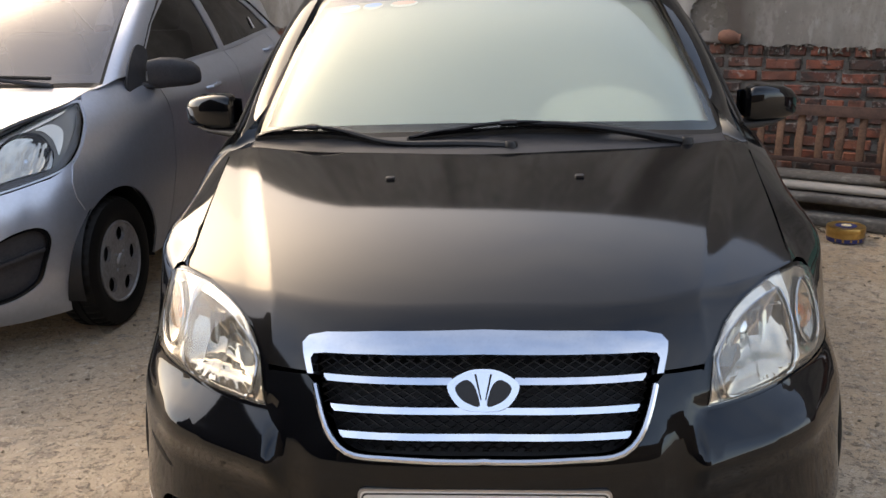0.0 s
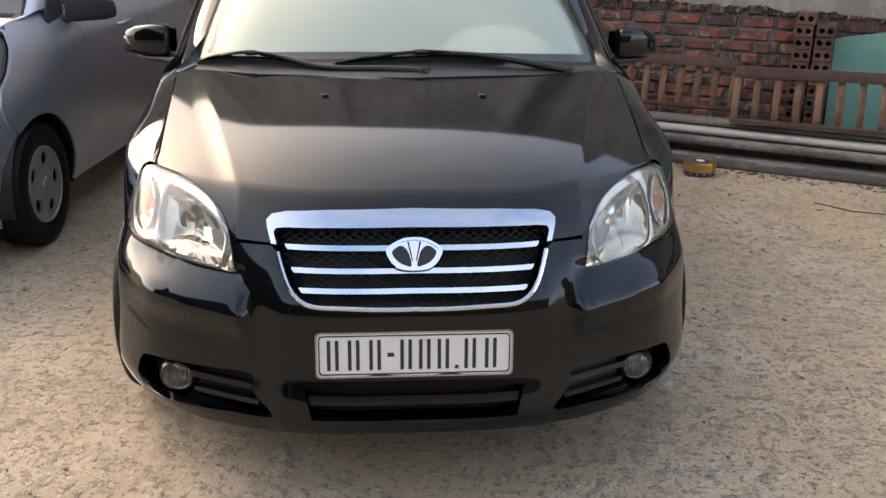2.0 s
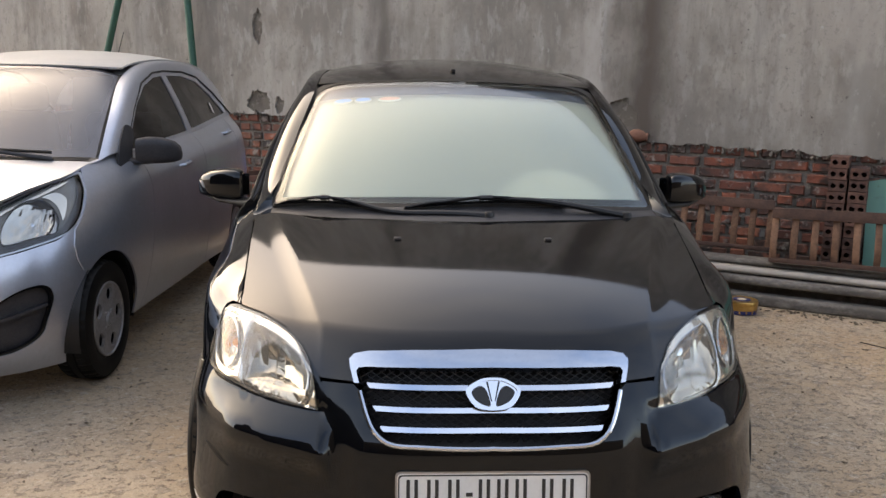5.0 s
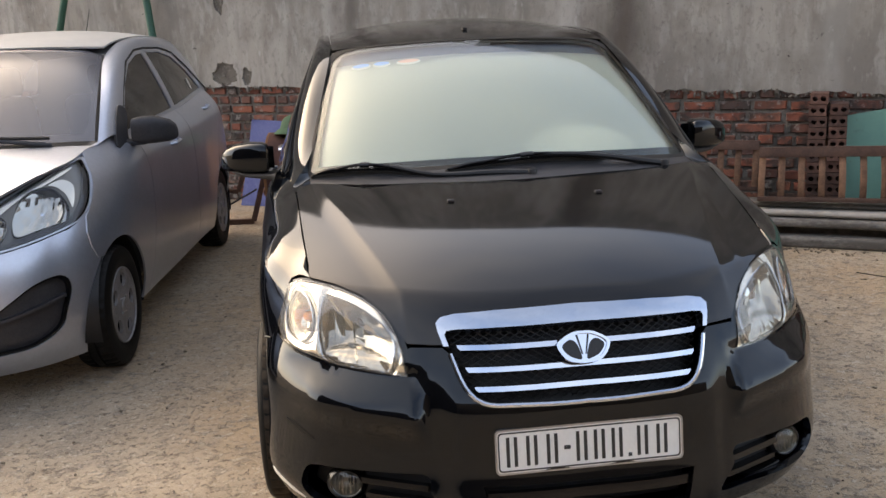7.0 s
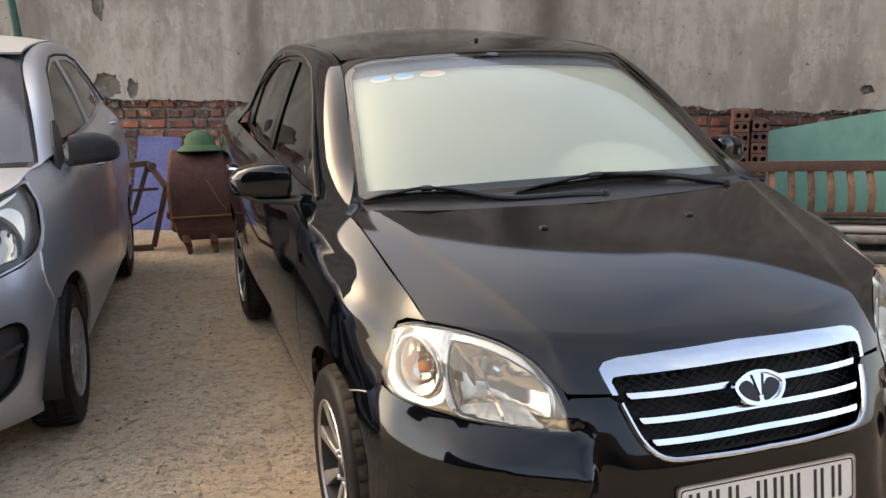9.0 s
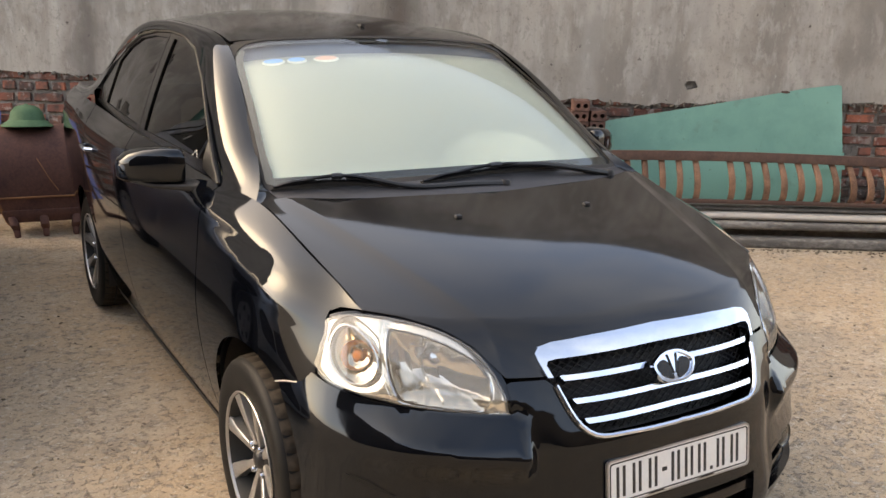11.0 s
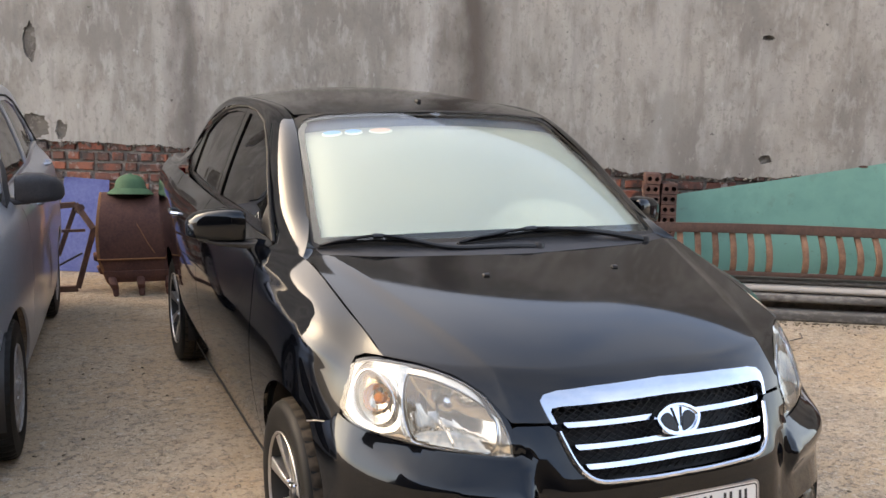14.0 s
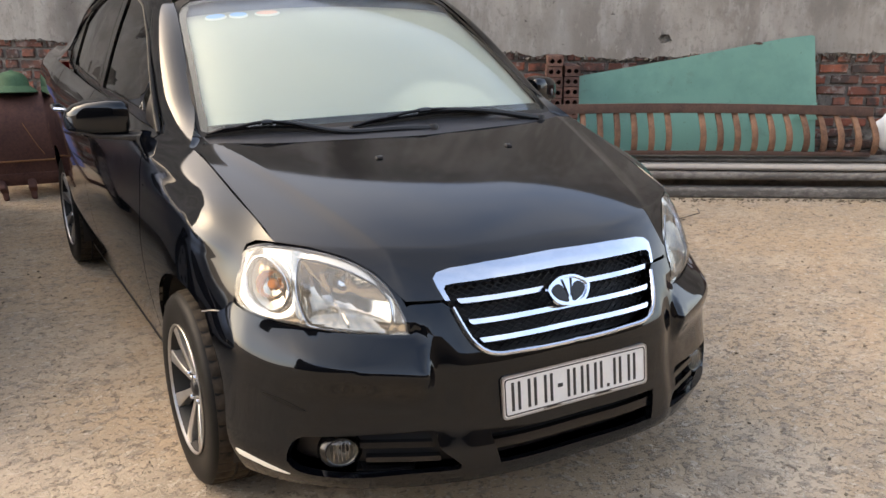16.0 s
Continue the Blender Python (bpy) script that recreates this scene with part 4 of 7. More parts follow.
block("antenna_base", (.020, .040, .007), pose(0, 1.80, float(ROOF_MID(np.array([1.80]))[0]) + .003), BLACK_PLASTIC, roof_panel, "small black antenna base", .008)

# pillars and roof rails: from the screen's edge to the door frames
INNER, IL = through_points([(.668, 1.045, .957), (.640, 1.16, 1.036), (.605, 1.37, 1.175), (.556, 1.69, 1.353), (.552, 1.80, 1.384), (.553, 2.05, 1.410), (.556, 2.4, 1.427), (.553, 2.8, 1.418), (.543, 3.1, 1.374), (.535, 3.26, 1.336)])
OUTER, OL = through_points([(.735, 1.19, .965), (.727, 1.30, 1.02), (.700, 1.46, 1.135), (.655, 1.68, 1.270), (.628, 1.86, 1.340), (.612, 2.12, 1.384), (.610, 2.45, 1.392), (.622, 2.80, 1.364), (.655, 3.10, 1.265), (.690, 3.34, 1.13)])
rows = []
for t in np.linspace(0, 1, 60):
    a, b = INNER(t * IL), OUTER(t * OL)
    o = np.array([.6, -.25 * (1 - t), .75])
    rows.append([a + (b - a) * k + o * .022 * math.sin(math.pi * k) for k in np.linspace(0, 1, 8)])
for s in (1, -1):
    # base of the pillar: runs out of the wing's top and turns up into the pillar
    base = []
    for k, y in enumerate(np.linspace(.985, 1.19, 8)):
        p = flank(np.full(2, y), np.array([.82, .83]))
        t0, t1 = (p[1] - p[0]) / np.linalg.norm(p[1] - p[0]), rows[6][k] - rows[5][k]
        gap = np.linalg.norm(rows[5][k] - p[1])
        t0, t1 = (t0 * .45 + np.array([0, .55, .30])) * gap, t1 / np.linalg.norm(t1) * gap
        base.append([(2 * a**3 - 3 * a * a + 1) * p[1] + (a**3 - 2 * a * a + a) * t0 + (3 * a * a - 2 * a**3) * rows[5][k] + (a**3 - a * a) * t1 for a in np.linspace(0, 1, 12)])
    loft("roof_pillar", [list(r) for r in zip(*base)] + rows[6:], BLACK_PAINT, sedan, side=s)
    inner_edge, edge_len = through_points([(.650, .972, float(hood_z(np.array([.650]), np.array([.972]))[0]) - .001), (.652, 1.052, .966), tuple(INNER(IL * 2.5 / 59)), tuple(rows[5][0])])
    outer_edge = [flank(np.array([y]), np.array([.83]))[0] for y in (.925, .955)] + base[0]
    cowl = []
    for n, q in enumerate(outer_edge):
        p = inner_edge(edge_len * n / (len(outer_edge) - 1))
        cowl.append([p + (q - p) * k for k in np.linspace(0, 1, 5)])
    loft("cowl_corner", cowl, BLACK_PAINT, sedan, side=s)


def cabin(y, z):
    """The side glass."""
    y, z = np.broadcast_arrays(np.asarray(y, float), np.asarray(z, float))
    b = .758 - .018 * step(2.6, 3.4, y) - .012 * step(1.5, 1.15, y)
    k = np.clip(z - .96, -.1, .6)
    return np.stack([b - .27 * k - .24 * k * k, y, z], -1)


DLO_F = [(1.34, 1.005), (1.40, 1.08), (1.50, 1.16), (1.66, 1.25), (1.84, 1.315), (2.02, 1.348), (2.19, 1.36), (2.20, 1.012)]
DLO_R = [(2.33, 1.018), (2.30, 1.362), (2.5, 1.366), (2.72, 1.35), (2.90, 1.305), (3.03, 1.24), (3.06, 1.045)]
FR_F = [(1.20, .962), (1.30, 1.025), (1.44, 1.13), (1.62, 1.24), (1.84, 1.335), (2.05, 1.375), (2.268, 1.388), (2.268, .99)]
FR_R = [(2.274, .99), (2.274, 1.388), (2.5, 1.386), (2.76, 1.363), (2.98, 1.30), (3.14, 1.22), (3.30, 1.12), (3.30, 1.035), (3.12, 1.02)]
for s in (1, -1):
    panel("window_frame", cabin, dense(FR_F, .04), GLOSS_PLASTIC, sedan, [dense(DLO_F, .04)], d=.05, thick=.012, side=s, middle=(0, 2, .9), label="black door window frame")
    panel("window_frame", cabin, dense(FR_R, .04), GLOSS_PLASTIC, sedan, [dense(DLO_R, .04)], d=.05, thick=.012, side=s, middle=(0, 2, .9), label="black door window frame")
    for o in (DLO_F, DLO_R):
        g = panel("side_window", cabin, dense(o, .04), DARK_GLASS, sedan, d=.06, thick=0, lift=-.007, side=s, middle=(0, 2, .9), label="dark tinted side window")
    seam = [tuple(cabin(np.array([y]), np.array([z]))[0] + np.array([.004, 0, 0])) for y, z in ((1.20, .962), (1.30, 1.025), (1.44, 1.13), (1.62, 1.24), (1.84, 1.335), (2.05, 1.375), (2.27, 1.388), (2.5, 1.386), (2.76, 1.363), (2.98, 1.30))]
    rod("weatherstrip", [(s * p[0], p[1], p[2]) for p in seam], .006, RUBBER, sedan, "black rubber weatherstrip", 6)

# rear screen, boot and tail, seen only from afar
loft("rear_screen", [[(x, 3.27 - .02 * (x / .5)**2, 1.342 - .02 * (x / .5)**2) for x in np.linspace(-.53, .53, 13)], [(x, 3.52, 1.22 - .02 * (x / .6)**2) for x in np.linspace(-.60, .60, 13)], [(x, 3.74, 1.085 - .02 * (x / .6)**2) for x in np.linspace(-.65, .65, 13)]], DARK_GLASS, sedan)
for s in (1, -1):
    top = lambda y: flank(np.array([y]), np.array([.83]))[0]
    cp = [[np.asarray(a, float) + (np.asarray(b, float) - np.asarray(a, float)) * k + np.array([.010, 0, .010]) * math.sin(math.pi * k) for k in np.linspace(0, 1, 7)] for a, b in (((.535, 3.26, 1.338), (.655, 3.10, 1.258)), ((.60, 3.52, 1.20), (.705, 3.31, 1.11)), ((.63, 3.64, 1.13), top(3.36)), ((.65, 3.74, 1.066), top(3.60)), ((.655, 3.9, 1.066), top(3.85)), ((.645, 4.1, 1.072), top(4.10)))]
    loft("rear_pillar", cp, BLACK_PAINT, sedan, side=s)
boot = [[(x, y, z - .02 * (x / .65)**2) for x in np.linspace(-w, w, 15)] for y, z, w in ((3.74, 1.08, .655), (3.9, 1.085, .66), (4.1, 1.09, .645), (4.2, 1.085, .60), (4.235, 1.05, .58), (4.25, .95, .575), (4.262, .70, .57), (4.24, .66, .57))]
loft("boot_lid", boot, BLACK_PAINT, sedan)
loft("rear_bumper", [[(x, 4.16 + .13 * (1 - abs(x / .70)**2.6) + dy, z) for x in np.linspace(-.70, .70, 25)] for dy, z in ((-.05, .72), (0, .66), (.02, .55), (.02, .40), (-.02, .28), (-.10, .22))], BLACK_PAINT, sedan)
for s in (1, -1):
    loft("tail_lamp", [[(.60, 4.23, z), (.66, 4.19, z), (.70, 4.10, z), (.715, 4.0, z)] for z in (.76, .86, .97)], material("tail_red", (.35, .02, .02), .15), sedan, side=s, label="red tail lamp")
block("underbody", (1.4, 3.6, .06), pose(0, 2.1, .22), BLACK_PLASTIC, sedan, "", .02)
block("engine_bay_floor", (1.2, .5, .3), pose(0, .62, .45), BLACK_PLASTIC, sedan, "", .05)


def wheel(parent, x, y, s, r=.286):
    """An alloy wheel with its tyre; the outer face looks to s."""
    m = pose(x, y, r)
    side = [(.184, .085), (.206, .093), (.236, .096), (.258, .095), (.270, .090), (.277, .083), (.280, .074)]
    face = [(.2805, -.077), (.2835, -.070), (.286, -.05), (.286, -.028), (.279, -.026), (.279, -.020), (.286, -.018), (.286, .018), (.279, .020), (.279, .026), (.286, .028), (.286, .05), (.2835, .070), (.2805, .077)]
    rim = lathe("wheel", [(.186, s * .088), (.175, s * .075), (.170, s * -.04), (.12, s * -.05), (.03, s * -.05)], WHEEL_WELL, parent, "eight-spoke alloy wheel with machined faces", 40, m, "x")
    tyre = lathe("tyre", [(a, -b) for a, b in side] + side[::-1], TYRE, rim, "black rubber tyre", 96, m, "x")
    lathe("tread", face, TREAD, tyre, "dusty worn tread with cross grooves", 200, m, "x", wave=lambda i, j: -.006 if i % 5 == 0 and j in (1, 2, 3, 10, 11, 12) else (-.006 if i % 5 == 2 and j in (6, 7) else 0))
    lathe("rim_lip", [(.187, s * .084), (.1915, s * .093), (.1895, s * .0955), (.186, s * .094), (.1845, s * .088)], SILVER, rim, "bright rim lip", 56, m, "x")
    for i in range(8):
        a = i * math.tau / 8 + .2
        sp = bmesh.new()
        rows = []
        for rr, w, h in ((.040, .0085, .064), (.09, .0115, .074), (.135, .0155, .082), (.182, .0225, .088)):
            rows.append([sp.verts.new(m @ Matrix.Rotation(a, 4, "X") @ Vector((s * hh, ww, rr))) for hh, ww in ((h - .03, -w * 1.1), (h - .003, -w), (h, -w * .7), (h, w * .7), (h - .003, w), (h - .03, w * 1.1))])
        for u, q in zip(rows, rows[1:]):
            for k in range(6):
                sp.faces.new((u[k], u[(k + 1) % 6], q[(k + 1) % 6], q[k]))
        sp.faces.new(rows[0]), sp.faces.new(rows[-1])
        part("spoke", sp, SILVER, rim)
    lathe("hub_cap", [(.0, s * .074), (.018, s * .073), (.025, s * .068), (.029, s * .058), (.056, s * .050), (.060, s * .03)], DARK_ALLOY, rim, "black hub cap", 28, m, "x")
    for i in range(4):
        a = i * math.tau / 4 + .6
        lathe("wheel_nut", [(0, s * .075), (.007, s * .074), (.009, s * .068), (.009, s * .045)], CHROME, rim, "chrome wheel nut", 10, m @ Matrix.Translation((0, .05 * math.cos(a), .05 * math.sin(a))), "x")
    return rim


for s in (1, -1):
    wheel(sedan, s * .740, .738, s)
    wheel(sedan, s * .718, 3.25, s)


# lamps
def frame_at(fn, u, z, lean=.5):
    """A pose on a skin whose z axis looks out, turned partly towards the front."""
    e = 1e-3
    q = lambda a, b: fn(np.array([a]), np.array([b]))[0]
    n = np.cross(q(u + e, z) - q(u - e, z), q(u, z + e) - q(u, z - e))
    n = Vector(n).normalized()
    if n.y > 0:
        n = -n
    n = (n * (1 - lean) + Vector((0, -1, .1)) * lean).normalized()
    return Matrix.Translation(q(u, z)) @ n.to_track_quat("Z", "Y").to_matrix().to_4x4(), n


def grown(ring, k):
    c = np.mean(ring, 0)
    return [tuple(c + (np.asarray(p) - c) * k) for p in ring]


LAMP_EDGE = [(u, z - .016 * float(step(.66, .74, z))) for u, z in grown(HL_OUT, .95)]


def lamp_ring(u, z, r, n=72):
    """A circle round u, z on the lamp, kept inside the lamp's outline and under its bright brow."""
    out = []
    for k in range(n):
        a, q = k * math.tau / n, r
        while q > .01 and not inside(np.array([[u + q * math.cos(a), z + q * math.sin(a)]]), LAMP_EDGE)[0]:
            q -= .0015
        out.append((q * math.cos(a), q * math.sin(a)))
    return out


def lamp_bowl(name, skin, u0, z0, ring, inset, depth, parent, s, cols=0.0, shelf=None, out=(0, -1, .1)):
    """A reflector sunk into a lamp's face round u0, z0 along its own rim; cols cuts it into flutes, shelf is the height of a step."""
    rim = np.array(ring + ring[:1])
    ang = np.unwrap(np.arctan2(rim[:, 1], rim[:, 0]))
    rad = np.hypot(rim[:, 0], rim[:, 1])
    w = np.array(out) / np.linalg.norm(out)

    def sunk(u, z):
        e = 1e-3
        p = skin(u, z)
        nm = np.cross(skin(u + e, z) - skin(u - e, z), skin(u, z + e) - skin(u, z - e))
        nm /= np.linalg.norm(nm, axis=-1)[..., None] + 1e-12
        nm *= np.where((nm * w).sum(-1) < 0, -1, 1)[..., None]
        x, y = u - u0, z - z0
        a = np.arctan2(y, x)
        a = np.where(a < ang[0], a + math.tau, a)
        q = np.clip(np.hypot(x, y) / np.interp(a, ang, rad), 0, 1)**2
        dz = depth * (1 - q)
        if shelf is not None:      # a lidded ledge, arched in the middle
            ledge = shelf + .012 * (1 - (x / .09)**2)
            dz = dz * (1 - .5 * step(ledge + .004, ledge - .004, y))
        if cols:      # facets, each turned its own way
            i, j = np.floor(x / cols), np.floor((y + .011 * np.mod(np.floor(x / cols), 2)) / (cols * 1.9))
            fx, fy = x / cols - i - .5, (y + .011 * np.mod(i, 2)) / (cols * 1.9) - j - .5
            h1 = np.mod(np.abs(np.sin(i * 12.9898 + j * 78.233) * 43758.5453), 1) - .5
            h2 = np.mod(np.abs(np.sin(i * 39.346 + j * 11.135) * 24634.6345), 1) - .5
            dz = dz + (cols * .75 * fx * h1 + cols * 1.2 * fy * h2) * (1 - q)
        return p - nm * inset - w * dz[..., None]
    return panel(name, sunk, [(u0 + a, z0 + b) for a, b in ring], REFLECTOR, parent, d=.004, thick=0, side=s, middle=SED_MID if skin is nose else K_MID)


def round_ring(r, n=48):
    return [(r * math.cos(k * math.tau / n), r * math.sin(k * math.tau / n)) for k in range(n)]


def lamp_face(u, z):
    """The lamp's bright face: it rolls in towards both reflectors and steps back along its brow."""
    p = nose(u, z)
    sink = .012 * np.exp(-((np.hypot((u - .800) / 1.34, z - .692) - .060) / .013)**2) + .010 * np.exp(-((np.hypot(u - .580, z - .668) - .120) / .012)**2)
    return p + np.stack([0 * sink, sink, -.3 * sink], -1)


for s in (1, -1):
    ring_main, ring_side = lamp_ring(.580, .668, .118), [(1.34 * a, b) for a, b in round_ring(.060)]
    holes = [[(.580 + a, .668 + b) for a, b in ring_main], [(.800 + a, .692 + b) for a, b in ring_side]]
    lamp = panel("headlight", lamp_face, grown(HL_OUT, .975), LAMP_WHITE, sedan, holes, d=.007, thick=-.005, lift=-.008, side=s, middle=SED_MID, label="large clear headlight with chrome reflectors")
    mir = Matrix.Diagonal((s, 1, 1, 1))
    main = lamp_bowl("main_reflector", nose, .580, .668, ring_main, .012, .070, lamp, s, .031, -.040)
    side = lamp_bowl("indicator_reflector", nose, .800, .692, ring_side, .016, .040, lamp, s, .013, None, (.45, -1, .1))
    for owner, u0, z0, ring in ((main, .580, .668, ring_main), (side, .800, .692, ring_side)):
        q = nose(np.array([u0 + p[0] for p in ring + ring[:1]]), np.array([z0 + p[1] for p in ring + ring[:1]]))
        rod("reflector_rim", [(s * p[0], p[1] + .010, p[2] - .003) for p in q], .0026, CHROME, owner, "bright rim", 6)
    fm, nrm = frame_at(nose, .572, .692, .3)
    fm = mir @ Matrix.Translation(-nrm * .062) @ fm
    lathe("bulb_shield", [(0, .014), (.014, .012), (.019, .004), (.020, -.004), (.014, -.03)], CHROME, main, "chrome bulb shield", 20, fm @ Matrix.Translation((0, .022, 0)), "z")
    fm, nrm = frame_at(nose, .800, .692, .3)
    fm = mir @ Matrix.Translation(-nrm * .046) @ fm
    lathe("indicator_cone", [(.036, .020), (.034, .014), (.026, -.004), (.014, -.020)], PALE_AMBER, side, "pale amber inner reflector", 28, fm, "z")
    lathe("indicator_bulb", [(0, .014), (.010, .010), (.014, -.002), (.012, -.02)], AMBER, side, "amber indicator bulb", 16, fm, "z")
    lens = panel("lens", nose, HL_OUT, LENS, lamp, d=.03, thick=0, side=s, middle=SED_MID, label="clear plastic lens")
    lens.visible_shadow = False
    panel("lamp_surround", nose, grown(HL_OUT, 1.065), BLACK_PAINT, lamp, [grown(HL_OUT, .99)], d=.03, thick=.012, lift=-.006, side=s, middle=SED_MID, label="black painted lamp surround")
    # fog lamp in its recess
    back = panel("fog_recess", nose, grown(rounded(FOG_HOLE, .02), 1.02), BLACK_PLASTIC, sedan, d=.04, thick=-.05, lift=-.055, side=s, middle=SED_MID, label="black fog lamp recess")
    fm, nrm = frame_at(nose, .624, .303, .55)
    fm = mir @ Matrix.Translation(-nrm * .030) @ fm @ Matrix.Diagonal((.88, .76, 1, 1))
    fog = lathe("fog_lamp", [(.0, -.03), (.02, -.026), (.034, -.012), (.041, .002), (.044, .004)], FOG_REFLECTOR, sedan, "round ribbed fog lamp", 36, fm, "z")
    lathe("fog_bezel", [(.043, -.01), (.044, .004), (.047, .006), (.060, -.004), (.066, -.03)], GLOSS_PLASTIC, fog, "gloss black bezel", 36, fm, "z")
    fl_ = lathe("fog_lens", [(.0, .010), (.02, .009), (.036, .006), (.043, .001)], CLEAR, fog, "ribbed clear lens", 36, fm, "z")
    fl_.visible_shadow = False
    for k in range(-3, 4):
        block("lens_rib", (.0025, .07 * math.sqrt(max(.05, 1 - (k / 3.8)**2)), .003), fm @ pose(k * .011, 0, .0), FOG_REFLECTOR, fog, "", .0008, 1)
    for z0, u0, u1 in ((.322, .408, .585), (.284, .392, .575), (.246, .375, .60)):
        panel("recess_slat", nose, dense([(u0, z0 - .007), (u1, z0 - .007), (u1, z0 + .007), (u0, z0 + .007)], .03), GLOSS_PLASTIC, back, d=.02, thick=.03, lift=-.022, side=s, middle=SED_MID)
panel("scuff", nose, rounded([(.765, .229), (.80, .240), (.865, .254), (.905, .259), (.930, .257), (.918, .243), (.87, .238), (.81, .228)], .02), PLATE_WHITE, front_bumper, d=.02, thick=.001, lift=.0015, side=-1, middle=SED_MID, label="pale scuffed edge")
panel("scratch", nose, rounded([(.70, .406), (.735, .419), (.775, .431), (.83, .435), (.795, .422), (.745, .409)], .02), TYRE, front_bumper, d=.02, thick=.0008, lift=.001, side=-1, middle=SED_MID, label="dull scratch")

# lower intake
intake = panel("lower_intake", nose, dense([(u * 1.02, .30 + (z - .30) * 1.06) for u, z in INTAKE], .04), BLACK_PLASTIC, sedan, d=.05, thick=-.05, lift=-.06, middle=SED_MID, label="black lower air intake")
for z0, w in ((.314, .255),):
    panel("intake_slat", nose, dense([(-w, z0 - .011), (w, z0 - .011), (w, z0 + .011), (-w, z0 + .011)], .04), GLOSS_PLASTIC, intake, d=.03, thick=.03, lift=-.012, middle=SED_MID)

# grille
full_g = [(u, z) for u, z in g_side] + [(-u, z) for u, z in g_side[::-1] if u > 0]
grille = panel("grille", nose, dense([(-.335, .73), (.335, .73)] + full_g, .05), BLACK_PLASTIC, sedan, d=.05, thick=-.05, lift=-.055, middle=SED_MID, label="black mesh grille with three chrome bars")
mesh_bm = bmesh.new()
gpoly = np.array([(u * .985, .54 + (z - .54) * .985) for u, z in [(.335, .735)] + full_g + [(-.335, .735)]])
for sgn in (1, -1):
    for k in np.arange(-.62, .62, .026):
        run = []
        for z in np.arange(.535, .74, .006):
            u = k + sgn * (z - .64) * 1.9
            if inside(np.array([[u, z]]), gpoly)[0]:
                run.append((u, z))
            elif len(run) > 1:
                break
        if len(run) > 2:
            p = nose(np.array([q[0] for q in run]), np.array([q[1] for q in run]))
            tube_bm(mesh_bm, [(a, b + .034, c - .006) for a, b, c in p], .0022, 4)
part("grille_mesh", mesh_bm, BLACK_PLASTIC, grille, "black diamond mesh")
bar_r = [(0, .738), (.2, .735), (.30, .730), (.336, .723), (.349, .711), (.346, .695), (.335, .664), (.322, .664), (.330, .688), (.324, .696), (.30, .699), (.2, .701), (0, .702)]
panel("grille_top_bar", nose, dense(bar_r + [(-u, z) for u, z in bar_r[::-1] if u > 0], .02), CHROME, grille, d=.014, thick=.03, lift=.010, middle=SED_MID, label="broad polished chrome top bar")
low_g = [(u - .004, z) for u, z in g_side if z < .656 and u > 0.001]
low_g = low_g + [(0, .537)] + [(-u, z) for u, z in low_g[::-1]]
pn = nose(np.array([q[0] for q in low_g]), np.array([q[1] for q in low_g]))
rod("grille_surround", [(a, b - .006, c) for a, b, c in pn], .0068, CHROME, grille, "thin chrome surround", 8)
for z0, u0, u1 in ((.662, .058, .302), (.615, 0, .286), (.573, 0, .268)):
    h = .0056
    rings = [[(u0, z0 - h), (u1 - .006, z0 - h), (u1, z0), (u1 + .002, z0 + h), (u0, z0 + h)]]
    if u0 == 0:
        rings = [[(-u1 - .002, z0 + h), (-u1, z0), (-u1 + .006, z0 - h), (u1 - .006, z0 - h), (u1, z0), (u1 + .002, z0 + h)]]
        panel("grille_bar", nose, dense(rings[0], .02), CHROME, grille, d=.012, thick=.03, lift=.004, middle=SED_MID, label="chrome bar")
    else:
        for s in (1, -1):
            panel("grille_bar", nose, dense(rings[0], .02), CHROME, grille, d=.012, thick=.03, lift=.004, side=s, middle=SED_MID, label="chrome bar")
BADGE = rounded([(-.030, .036), (0, .040), (.030, .036), (.062, .017), (.064, -.001), (.046, -.027), (.020, -.036), (-.020, -.036), (-.046, -.027), (-.064, -.001), (-.062, .017)], .008)
BADGE = [tuple(p) for p in BADGE]
bm_m = pose(0, .046, .655, -26, 0, 0)
badge = cap_outline("badge", [(x * .96, z * .95) for x, z in BADGE], bm_m, .010, CHROME, grille, "chrome badge with three plain petals")
cap_outline("badge_rim", BADGE, bm_m @ Matrix.Translation((0, -.004, 0)), .014, CHROME, badge, "chrome rim", holes=([(x * .88, z * .84) for x, z in BADGE[::-1]],))
for q in (1, -1):
    eye = [(.052 * q, .005), (.041 * q, .017), (.028 * q, .020), (.015 * q, .007), (.0065 * q, -.026), (.022 * q, -.025), (.041 * q, -.014)]
    cap_outline("petal_gap", [tuple(p) for p in rounded(eye if q > 0 else eye[::-1], .006)], bm_m @ Matrix.Translation((0, -.0062, 0)), .003, GLOSS_PLASTIC, badge, "gloss black field")
    slit = [(.003 * q, -.016), (.0125 * q, .031), (.0165 * q, .0305), (.0055 * q, -.016)]
    cap_outline("petal_slit", slit if q > 0 else slit[::-1], bm_m @ Matrix.Translation((0, -.0062, 0)), .003, GLOSS_PLASTIC, badge, "gloss black slit")

# number plate; its characters are plain bars
pm = pose(0, -.012, .427, -7, 0, 0)


def plate_ring(w, h, r):
    return [(sx * (w / 2 - r) + r * math.cos(a), sz * (h / 2 - r) + r * math.sin(a)) for sx, sz, a0 in ((1, 1, 0), (-1, 1, 90), (-1, -1, 180), (1, -1, 270)) for a in [radians(a0 + k * 22.5) for k in range(5)]]


